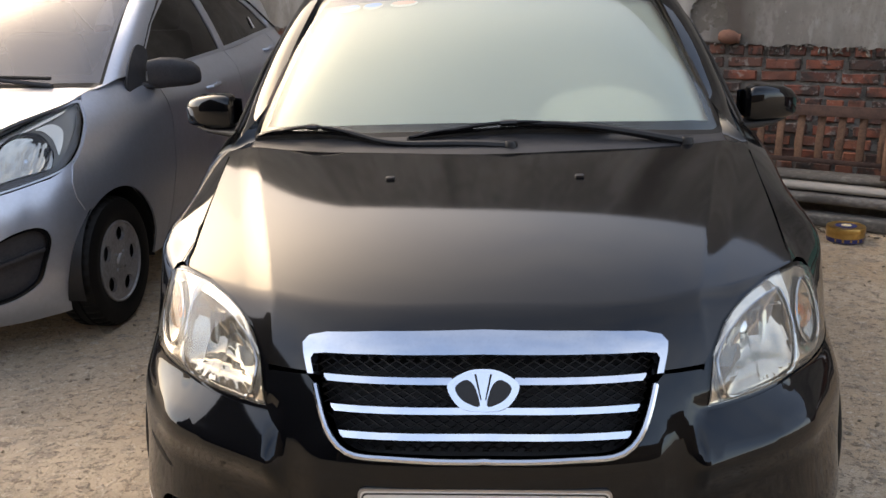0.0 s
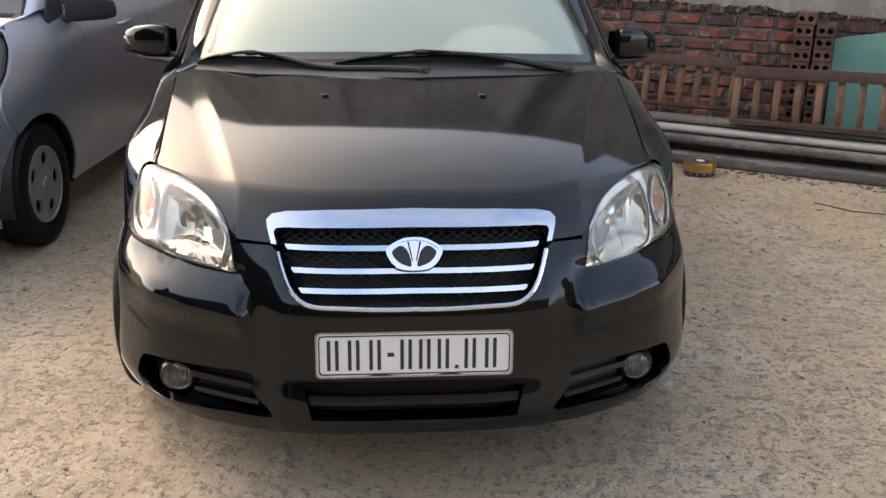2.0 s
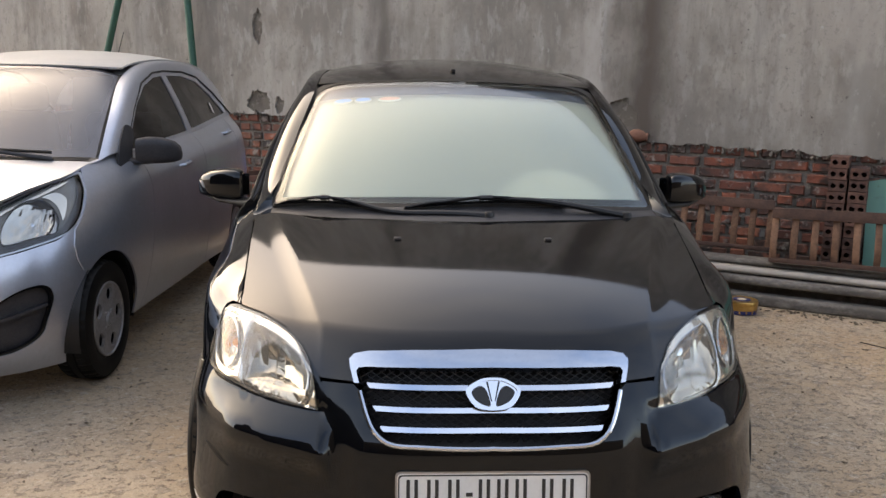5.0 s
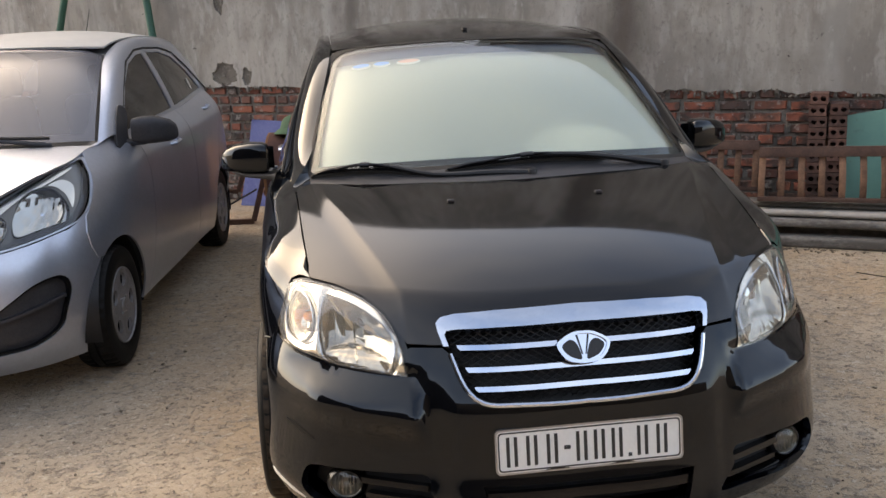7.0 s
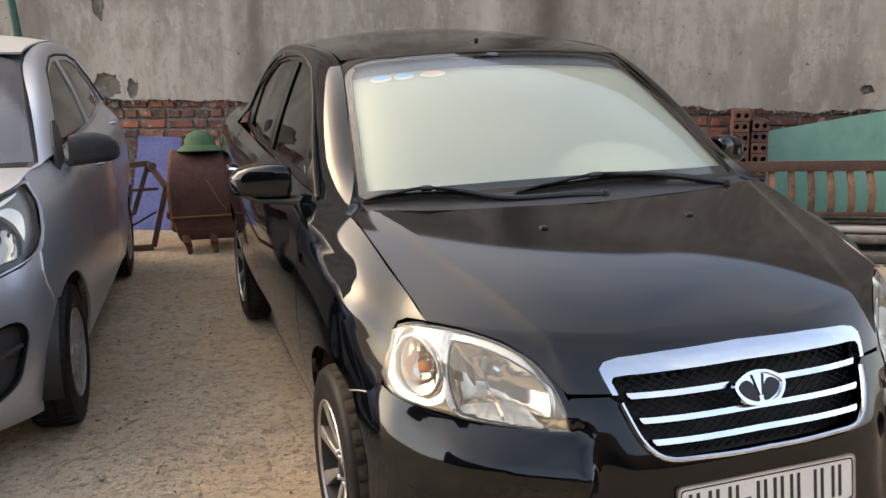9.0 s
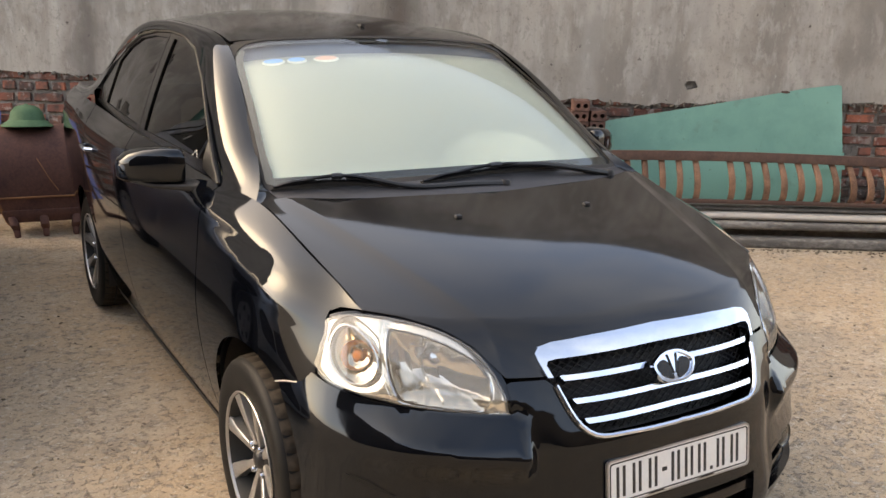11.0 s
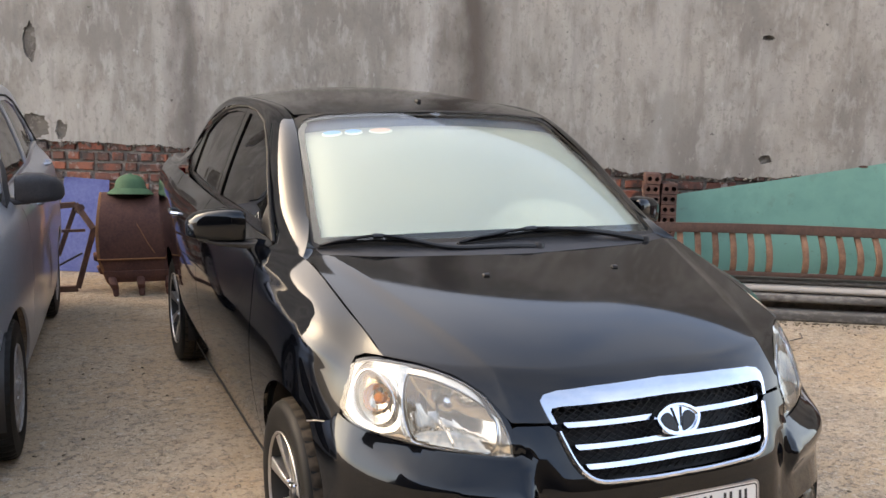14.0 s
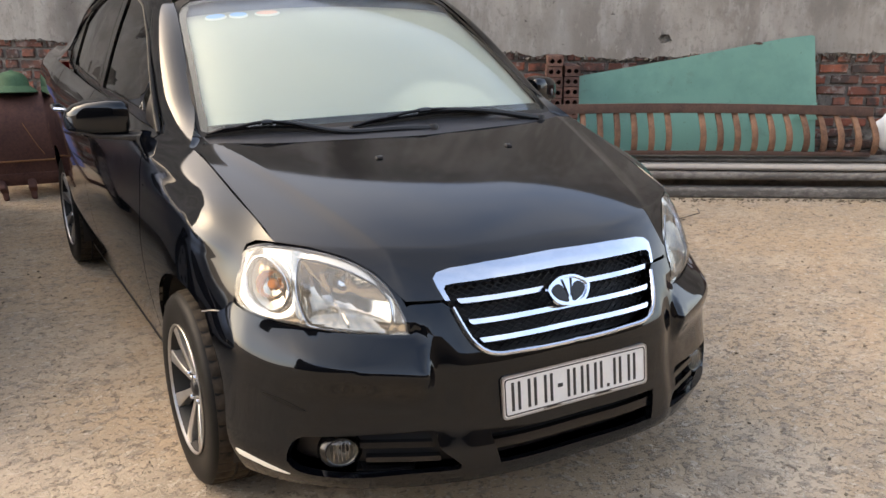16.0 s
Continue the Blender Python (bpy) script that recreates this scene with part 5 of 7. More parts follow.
plate = cap_outline("number_plate", plate_ring(.459, .104, .010), pm, .004, PLATE_WHITE, sedan, "white number plate with dark bars")
cap_outline("plate_border", plate_ring(.453, .097, .009), pm @ Matrix.Translation((0, -.0026, 0)), .0016, PLATE_INK, plate, "dark printed border", holes=(plate_ring(.447, .091, .008)[::-1],))
cap_outline("plate_rim", plate_ring(.467, .112, .012), pm @ Matrix.Translation((0, .001, 0)), .008, SILVER, plate, "grey rim", holes=(plate_ring(.459, .104, .010)[::-1],))
for x, w, h, z in ((-.193, .032, .074, 0), (-.144, .032, .074, 0), (-.094, .032, .074, 0), (-.057, .016, .010, 0), (-.021, .032, .074, 0), (.023, .032, .074, 0), (.067, .032, .074, 0), (.099, .009, .009, -.033), (.131, .032, .074, 0), (.180, .032, .074, 0)):
    if h > .05:      # an upright pair of strokes the size of a character
        for dx in (-.0095, .0095):
            block("plate_bar", (.0085, .0016, h), pm @ pose(x + dx, -.0026, z), PLATE_INK, plate, "", .0005, 1)
    else:
        block("plate_bar", (w, .0016, h), pm @ pose(x, -.0026, z), PLATE_INK, plate, "", .0005, 1)
block("plate_mount", (.30, .03, .07), pm @ pose(0, .016, 0), BLACK_PLASTIC, plate, "", .005)


# highlight on the wing seam, modelled as a thin silver rod on one side
for s in (-1,):
    q = [flank(np.array([y]), np.array([flank_v(y, z)]))[0] for y, z in ((.50, .594), (.545, .583), (.588, .568))]
    rod("seam_edge", [(s * (p[0] + .0005), p[1], p[2]) for p in q], .0022, SILVER, sedan, "bright rod in place of the highlight along the wing seam", 6)

# mirrors
def mirror_shell(name, stations, mat, parent, s, n=32, power=3.8):
    rows = []
    for x, y, z, hy, hz in stations:
        ring = []
        for k in range(n):
            a = k * math.tau / n
            c, q = math.cos(a), math.sin(a)
            ring.append((x, y + hy * math.copysign(abs(c)**(2 / power), c), z + hz * (1 if q > 0 else .82) * math.copysign(abs(q)**(2 / power), q)))
        rows.append(ring)
    return loft(name, rows, mat, parent, closed=True, side=s, sharp=60, ends=True)


for s in (1, -1):
    ms = mirror_shell("door_mirror", [(.806, 1.386, .988, .034, .044), (.811, 1.388, .988, .050, .056), (.825, 1.394, .990, .057, .061), (.87, 1.414, .991, .059, .061), (.925, 1.442, .988, .057, .056), (.960, 1.464, .983, .050, .048), (.980, 1.478, .977, .038, .036), (.989, 1.486, .973, .020, .020)], BLACK_PAINT, sedan, s)
    mirror_shell("mirror_base", [(.715, 1.285, .958, .05, .014), (.75, 1.32, .940, .045, .018), (.80, 1.37, .930, .045, .015), (.90, 1.43, .932, .040, .010), (.95, 1.46, .945, .028, .008)], BLACK_PLASTIC, ms, s)
    loft("mirror_glass", [[(.79, 1.430, .95), (.86, 1.465, .945), (.94, 1.503, .955)], [(.79, 1.432, 1.03), (.86, 1.468, 1.035), (.94, 1.505, 1.015)]], CHROME, ms, "mirror glass", side=s)
    loft("mirror_sail", [[(.752, 1.20, .957), (.752, 1.36, .985)], [(.745, 1.26, .995), (.748, 1.36, 1.02)], [(.728, 1.36, 1.065), (.728, 1.372, 1.066)]], BLACK_PLASTIC, ms, "black corner trim", side=s)

# scuttle and wipers
rows = []
for a in np.linspace(-1, 1, 41):
    w = WS_LOW(abs(a) * WL) * np.array([math.copysign(1, a), 1, 1])
    hx = a * .665
    hy = float(np.interp(abs(hx), [0, .12, .25, .41, .5, .615, .665], [.820, .828, .845, .869, .895, .942, .965]))
    rows.append([(hx, hy, float(hood_z(np.array([hx]), np.array([hy]))[0]) - .010), ((w[0] + hx) / 2, hy * .75 + w[1] * .25, float(hood_z(np.array([hx]), np.array([hy]))[0]) * .75 + w[2] * .25 - .004), ((w[0] + hx) / 2, (w[1] + hy) / 2, float(hood_z(np.array([hx]), np.array([hy]))[0]) * .5 + w[2] * .5 - .006), tuple(w + np.array([0, -.002, -.004]))])
loft("scuttle", rows, SCUTTLE_PLASTIC, sedan, "black plastic scuttle panel")


def on_screen(a, b, up=.0):
    p = screen(np.array([a * .62]), np.array([b * .75]))[0]
    return (p[0], p[1] - .5 * up, p[2] + .86 * up)


def wiper(blade, arm):
    """blade: (a, b) of its start, its highest part and its end on the glass; arm: (a, b, up) from the blade to the pivot."""
    w = new("wiper")
    w.parent = sedan
    tagged(w, "black windscreen wiper with a bridged blade")
    curve, run = through_points(blade)

    def along(t0, t1, up0, up1, n):
        out = []
        for k in range(n + 1):
            p = curve((t0 + (t1 - t0) * k / n) * run)
            out.append(on_screen(float(p[0]), float(p[1]), up0 + (up1 - up0) * math.sin(math.pi * k / n)))
        return out
    rod("wiper_blade", along(0, 1, .005, .005, 16), .0078, RUBBER, w, "", 6)
    rod("blade_rail", along(.01, .99, .014, .015, 16), .0042, GLOSS_PLASTIC, w, "", 6)
    for t0, t1 in ((.03, .36), (.64, .97)):
        rod("small_bridge", along(t0, t1, .013, .024, 8), .0048, GLOSS_PLASTIC, w, "", 6)
    rod("main_bridge", along(.18, .82, .019, .034, 12), .0055, GLOSS_PLASTIC, w, "", 6)
    rod("bridge_joint", along(.46, .54, .032, .033, 2), .009, GLOSS_PLASTIC, w, "", 8)
    places = [on_screen(*q) for q in arm]
    path, length = through_points(places)
    rod("wiper_arm", [tuple(path(t * length)) for t in np.linspace(0, 1, 14)], .0065, BLACK_PLASTIC, w, "", 8, .0125)
    lathe("wiper_pivot", [(0, .016), (.014, .014), (.018, .006), (.019, -.03)], BLACK_PLASTIC, w, "", 16, Matrix.Translation(places[-1]), "z")


wiper(((-.98, -.022), (-.70, -.012), (-.43, -.066)), ((-.66, -.012, .027), (-.56, -.030, .024), (-.42, -.076, .018), (-.10, -.100, .016), (.10, -.113, .014)))
wiper(((-.31, -.058), (.14, -.016), (.50, -.014)), ((.12, -.014, .027), (.28, -.016, .027), (.52, -.044, .024), (.79, -.094, .016)))

# inside: dash, wheel, seats, shade and stickers
loft("dashboard", [[(x, y, z) for x in np.linspace(-.66, .66, 9)] for y, z in ((1.02, .945), (1.2, .955), (1.42, .945), (1.50, .90), (1.52, .70))], PALE_DASH, sedan, "pale dashboard")
loft("instrument_hood", [[(.36 + w * math.cos(a), y, .94 + h * math.sin(a)) for a in [k * math.pi / 16 for k in range(17)]] for y, w, h in ((1.16, .15, .02), (1.22, .19, .085), (1.30, .205, .115), (1.42, .205, .118), (1.47, .18, .10))], PALE_DASH, sedan, "pale rounded instrument hood")
lathe("steering_wheel", [(.18 + .014 * math.cos(a), .014 * math.sin(a)) for a in [k * math.tau / 10 for k in range(10)]], DASH, sedan, "dark steering wheel", 32, pose(.34, 1.60, .92, -62, 0, 0), "z", closed=True)
for sx in (-.34, .34):
    seat = block("front_seat", (.50, .50, .16), pose(sx, 2.0, .45), CREAM, sedan, "cream front seat", .05, 4)
    block("backrest", (.48, .14, .62), pose(sx, 2.30, .82, 14), CREAM, seat, "", .05, 4)
    block("head_restraint", (.24, .09, .17), pose(sx, 2.38, 1.20, 10), CREAM, seat, "", .04, 4)
block("rear_bench", (1.2, .5, .5), pose(0, 2.95, .62), CREAM, sedan, "cream rear bench", .06, 3)
for s in (1, -1):
    rowsp = [[tuple(np.array(INNER(t * IL)) + o) for o in (np.array([-.035, .02, -.035]), np.array([.0, .06, -.05]), np.array([.035, .09, -.06]))] for t in np.linspace(0, .36, 14)]
    loft("pillar_trim", rowsp, CREAM, sedan, "cream pillar trim", side=s)
headliner = loft("headliner", [[(x, y, float(ROOF_MID(np.array([y]))[0]) - .035 - .03 * (x / .55)**2) for x in np.linspace(-.54, .54, 9)] for y in (1.70, 1.9, 2.3, 2.8, 3.2)], CREAM, sedan, "cream headliner")
for sx in (-.28, .28):
    block("sun_visor", (.36, .13, .018), pose(sx, 1.745, 1.358, 20), CREAM, sedan, "cream sun visor", .008)


# the film's paleness is sky reflection put into its colour
film = panel("window_film", screen, sc([(-.985, .03), (.985, .03), (.985, .98), (-.985, .98)]), SCREEN_FILM, ws, d=.04, thick=0, lift=-.016, middle=(0, 2, .5), label="pale green sun film, its milky tone standing in for sky reflection")
film.visible_shadow = False
band = panel("tint_band", screen, sc([(-.98, .848), (0, .856), (.98, .848), (.98, .985), (-.98, .985)]), TINT_BAND, ws, d=.04, thick=0, lift=-.006, middle=(0, 2, .5), label="dark blue tint band")
band.visible_shadow = False
for a, col, w in ((-.775, STICK_BLUE, .085), (-.635, STICK_BLUE, .075), (-.455, STICK_RED, .10)):
    ring = [((a * .62) + w / 2 * math.cos(k * math.tau / 24), .832 * .75 + .022 * math.sin(k * math.tau / 24)) for k in range(24)]
    st = panel("windscreen_sticker", screen, ring, PLATE_WHITE, ws, d=.02, thick=0, lift=-.0142, middle=(0, 2, .5), label="oval inspection sticker")
    ring2 = [((a * .62) + w / 2 * .86 * math.cos(k * math.tau / 24), .832 * .75 + .006 + .014 * math.sin(k * math.tau / 24)) for k in range(24)]
    panel("sticker_print", screen, ring2, col, st, d=.02, thick=0, lift=-.0128, middle=(0, 2, .5), label="printed colour field")
# ---- the hatchback's skins (its own axes: middle of the front axle on the ground, y to the rear) ----
KN_PLAN, KN_LEN = through_points([(0, -.665), (.2, -.655), (.38, -.61), (.52, -.53), (.63, -.42), (.70, -.31), (.745, -.20), (.765, -.10)])
KN_LEAN = spline([.12, .2, .28, .4, .52, .60, .68, .76, .84, .92, .99], [.10, .02, -.01, -.01, .01, .035, .085, .155, .25, .37, .50])


def k_nose(u, z):
    u, z = np.asarray(u, float), np.asarray(z, float)
    p = KN_PLAN(np.clip(np.abs(u), 0, KN_LEN))
    q = KN_LEAN(np.clip(z, .12, .99))
    k = step(.5, .95, np.abs(u))
    x, y = p[..., 0] - q * .17 * k, p[..., 1] + q * (1 - .35 * k)
    # towards the wheel arch the nose runs into the flank
    w = .9 * step(.70, .90, np.abs(u))
    if np.any(w > 0):
        yf = np.clip(np.broadcast_to(y, z.shape).reshape(-1), -.45, 2.9)
        side = np.array([np.interp(h, cz, cx) for h, cx, cz in zip(z.reshape(-1), KF_CX(yf), KF_CZ(yf))]).reshape(z.shape)
        x = x + w * (side - x)
    return np.stack([x * np.sign(u + 1e-9), y, z], -1)


KF_Y = [-.45, -.25, 0, .25, .6, 1.2, 1.8, 2.4, 2.7, 2.9]
KF_X = [[.62, .66, .68, .665, .635, .60, .56],
        [.70, .735, .745, .728, .700, .665, .61],
        [.74, .775, .785, .775, .745, .705, .640],
        [.75, .785, .795, .79, .775, .74, .672],
        [.75, .785, .797, .795, .785, .76, .70],
        [.755, .785, .797, .797, .79, .765, .705],
        [.755, .785, .797, .797, .79, .762, .695],
        [.755, .785, .795, .795, .785, .750, .670],
        [.72, .75, .765, .765, .75, .715, .640],
        [.62, .66, .67, .67, .65, .62, .560]]
KF_Z = [[.20, .32, .48, .62, .70, .76, .80],
        [.19, .32, .50, .65, .76, .83, .885],
        [.18, .32, .50, .67, .80, .885, .955],
        [.18, .32, .50, .68, .82, .92, 1.00],
        [.18, .32, .50, .68, .83, .925, 1.005],
        [.18, .32, .50, .69, .85, .945, 1.025],
        [.18, .32, .50, .70, .86, .965, 1.045],
        [.18, .32, .50, .71, .88, .995, 1.085],
        [.22, .35, .52, .72, .90, 1.01, 1.10],
        [.25, .37, .54, .73, .91, 1.02, 1.11]]
KF_CX, KF_CZ = spline(KF_Y, KF_X), spline(KF_Y, KF_Z)


def k_flank(y, v):
    y, v = np.broadcast_arrays(np.asarray(y, float), np.asarray(v, float))
    yf, vf = y.reshape(-1), v.reshape(-1)
    x = column_splines(FLANK_V, KF_CX(yf).T, vf)
    z = column_splines(FLANK_V, KF_CZ(yf).T, vf)
    return np.stack([x, yf, z], -1).reshape(y.shape + (3,))


def k_flank_v(y, z):
    s = np.linspace(0, .83, 200)
    return float(np.interp(z, k_flank(np.full(200, float(y)), s)[:, 2], s))


# ---- the grey hatchback ----
hatch = thing("grey_hatchback", "dusty grey metallic hatchback car parked beside the black saloon", "car", pose(-2.328, 2.188, 0, 0, 0, -4.4))
K_MID = (0, 1.2, .6)
KHL = rounded([(.38, .76), (.448, .82), (.559, .880), (.70, .922), (.86, .945), (.905, .930), (.918, .845), (.866, .745), (.768, .700), (.62, .671), (.49, .653), (.405, .660), (.365, .70)], .02)
K_BOWL = [(u - .64, z - .775) for u, z in rounded([(.518, .785), (.534, .834), (.584, .856), (.66, .853), (.725, .828), (.772, .778), (.776, .735), (.762, .722), (.65, .708), (.552, .694), (.524, .730)], .02)]
KFOG = rounded([(.37, .36), (.488, .43), (.622, .503), (.735, .517), (.775, .465), (.752, .37), (.715, .30), (.60, .252), (.465, .243), (.38, .243)], .02)


def k_arch_u(z):
    us = np.linspace(.6, KN_LEN, 120)
    ys = k_nose(us, np.full(120, z))[:, 1]
    return float(np.interp(-math.sqrt(max(0, .312**2 - (z - .277)**2)), ys, us))


kh = [(0, .775), (.33, .775), (.352, .70), (.395, .648), (.49, .640), (.62, .658), (.772, .687), (.875, .735), (.905, .70), (k_arch_u(.52), .60)] + [(k_arch_u(z), z) for z in np.linspace(.54, .19, 14)] + [(.80, .15), (.6, .145), (.3, .145), (0, .145)]
kb = dense(kh + [(-u, z) for u, z in kh[::-1] if u > 0], .03)
k_bumper = panel("front_bumper", k_nose, kb, GREY_PAINT, hatch, [KFOG, [(-u, z) for u, z in KFOG]], d=.03, thick=.015, middle=K_MID)
KH_MID = spline([-.55, -.48, -.38, -.25, -.1, .05, .2], [.755, .80, .855, .915, .965, 1.0, 1.02])


def k_hood(x, y):
    x, y = np.broadcast_arrays(np.asarray(x, float), np.asarray(y, float))
    yf = np.clip(y.reshape(-1), -.45, .3)
    ex, ez = KF_CX(yf)[:, 6].reshape(y.shape), KF_CZ(yf)[:, 6].reshape(y.shape)
    m = KH_MID(y)
    return np.stack([x, y, m - (m - ez) * np.clip(np.abs(x) / ex, 0, 1.1)**2.4], -1)


kho = [(0, -.50), (.2, -.49), (.33, -.455), (.420, -.398), (.494, -.298), (.569, -.178), (.619, -.088), (.640, -.026), (.648, .06), (.660, .14), (.60, .13), (.3, .06), (0, .04)]
panel("bonnet", k_hood, dense(kho + [(-x, y) for x, y in kho[::-1] if x > 0], .03), GREY_PAINT, hatch, d=.035, thick=.012, middle=(0, 0, 0))


def kfl(y, z):
    return (y, k_flank_v(y, z))


def k_arch(cy, y0, y1, r=.312, n=20):
    return [(y, k_flank_v(y, .277 + math.sqrt(max(1e-4, r * r - (y - cy)**2)))) for y in np.linspace(y0, y1, n)]


KWS_LOW = [(0, .055, 1.003), (.25, .065, 1.003), (.45, .10, 1.0), (.60, .15, .995), (.668, .19, .990)]
KWS_TOP = [(0, .862, 1.425), (.2, .87, 1.422), (.36, .89, 1.412), (.47, .915, 1.398), (.52, .935, 1.385)]
KL, KLL = through_points(KWS_LOW)
KT, KTL = through_points(KWS_TOP)


def k_screen(a, b):
    a, b = np.asarray(a, float) / .62, np.asarray(b, float) / .85
    lo, hi = KL(np.abs(a) * KLL), KT(np.abs(a) * KTL)
    p = lo + (hi - lo) * b[..., None]
    bow = .04 * np.sin(np.pi * np.clip(b, 0, 1)) * (1 - a * a * .6)
    p = p + np.stack([0 * bow, -.5 * bow, .86 * bow], -1)
    p[..., 0] *= np.sign(a + 1e-9)
    return p


ksc = lambda pts: dense([(a * .62, b * .85) for a, b in pts], .04)
kring = [(-.99, .02), (0, .0), (.99, .02), (.985, .97), (.8, 1.0), (0, 1.0), (-.8, 1.0), (-.985, .97)]
kws = panel("windscreen", k_screen, ksc(kring), FILM_GLASS, hatch, d=.06, thick=0, middle=(0, 1.5, .5), label="dusty grey-tinted windscreen")
kws.visible_shadow = False
panel("screen_border", k_screen, ksc(kring), FRIT, kws, [rounded([(a * .62, b * .85) for a, b in [(-.93, .14), (-.8, .09), (0, .075), (.8, .09), (.93, .14), (.95, .6), (.945, .955), (.89, .982), (0, .99), (-.89, .982), (-.945, .955), (-.95, .6)]], .04)], d=.06, thick=0, lift=-.004, middle=(0, 1.5, .5), label="black border")
panel("screen_seal", k_screen, ksc([(-1.012, -.01), (0, -.03), (1.012, -.01), (1.006, .975), (.8, 1.006), (0, 1.006), (-.8, 1.006), (-1.006, .975)]), RUBBER, hatch, [ksc(kring)], d=.06, thick=.01, lift=.001, middle=(0, 1.5, .5), label="black seal")
KR_MID = spline([.80, .862, 1.0, 1.3, 1.7, 2.1, 2.5, 2.75], [1.405, 1.432, 1.470, 1.512, 1.526, 1.512, 1.463, 1.40])


def k_roof(x, y):
    x, y = np.broadcast_arrays(np.asarray(x, float), np.asarray(y, float))
    return np.stack([x, y, KR_MID(y) - (.035 + .012 * step(.9, 1.4, y)) * (np.abs(x) / .53)**2.3], -1)


kr = [(0, .865), (.2, .873), (.36, .893), (.47, .918), (.522, .94), (.525, 1.3), (.53, 1.8), (.52, 2.4), (.50, 2.70), (0, 2.75)]
panel("roof", k_roof, dense(kr + [(-x, y) for x, y in kr[::-1] if x > 0], .04), DUSTY_ROOF, hatch, d=.06, thick=.01, middle=(0, 1.7, .6))
KI, KIL = through_points([(.680, .175, .985), (.645, .36, 1.105), (.588, .62, 1.250), (.530, .935, 1.385), (.530, 1.15, 1.440), (.535, 1.55, 1.471), (.537, 1.9, 1.470), (.530, 2.3, 1.437), (.505, 2.70, 1.36)])
KO, KOL = through_points([(.712, .40, 1.005), (.703, .50, 1.06), (.668, .70, 1.20), (.622, .95, 1.325), (.592, 1.25, 1.395), (.582, 1.6, 1.412), (.588, 1.95, 1.388), (.612, 2.3, 1.29), (.640, 2.64, 1.13)])
krows = []
for t in np.linspace(0, 1, 50):
    a, b = KI(t * KIL), KO(t * KOL)
    o = np.array([.6, -.25 * (1 - t), .75])
    krows.append([a + (b - a) * k + o * .022 * math.sin(math.pi * k) for k in np.linspace(0, 1, 8)])


def k_cabin(y, z):
    y, z = np.broadcast_arrays(np.asarray(y, float), np.asarray(z, float))
    b = .712 - .03 * step(1.6, 2.6, y)
    k = np.clip(z - 1.0, -.1, .6)
    return np.stack([b - .20 * k - .26 * k * k, y, z], -1)


K_DF = [(.50, 1.012), (.60, 1.10), (.78, 1.225), (1.0, 1.325), (1.22, 1.372), (1.36, 1.380), (1.50, 1.052)]
K_DR = [(1.585, 1.060), (1.445, 1.382), (1.75, 1.380), (2.02, 1.345), (2.28, 1.25), (2.53, 1.118)]
K_FF = [(.40, 1.0), (.52, 1.07), (.72, 1.21), (.97, 1.34), (1.22, 1.397), (1.42, 1.408), (1.56, 1.036)]
K_FR = [(1.563, 1.036), (1.425, 1.408), (1.78, 1.405), (2.08, 1.372), (2.36, 1.265), (2.66, 1.115), (2.66, 1.098)]
lamp_rear = []
for u, z in ((.905, .932), (.922, .88), (.922, .845), (.905, .79), (.874, .745), (.85, .725)):
    q = k_nose(np.array([u]), np.array([z]))[0]
    lamp_rear.append((q[1] + .003, k_flank_v(q[1] + .003, z)))
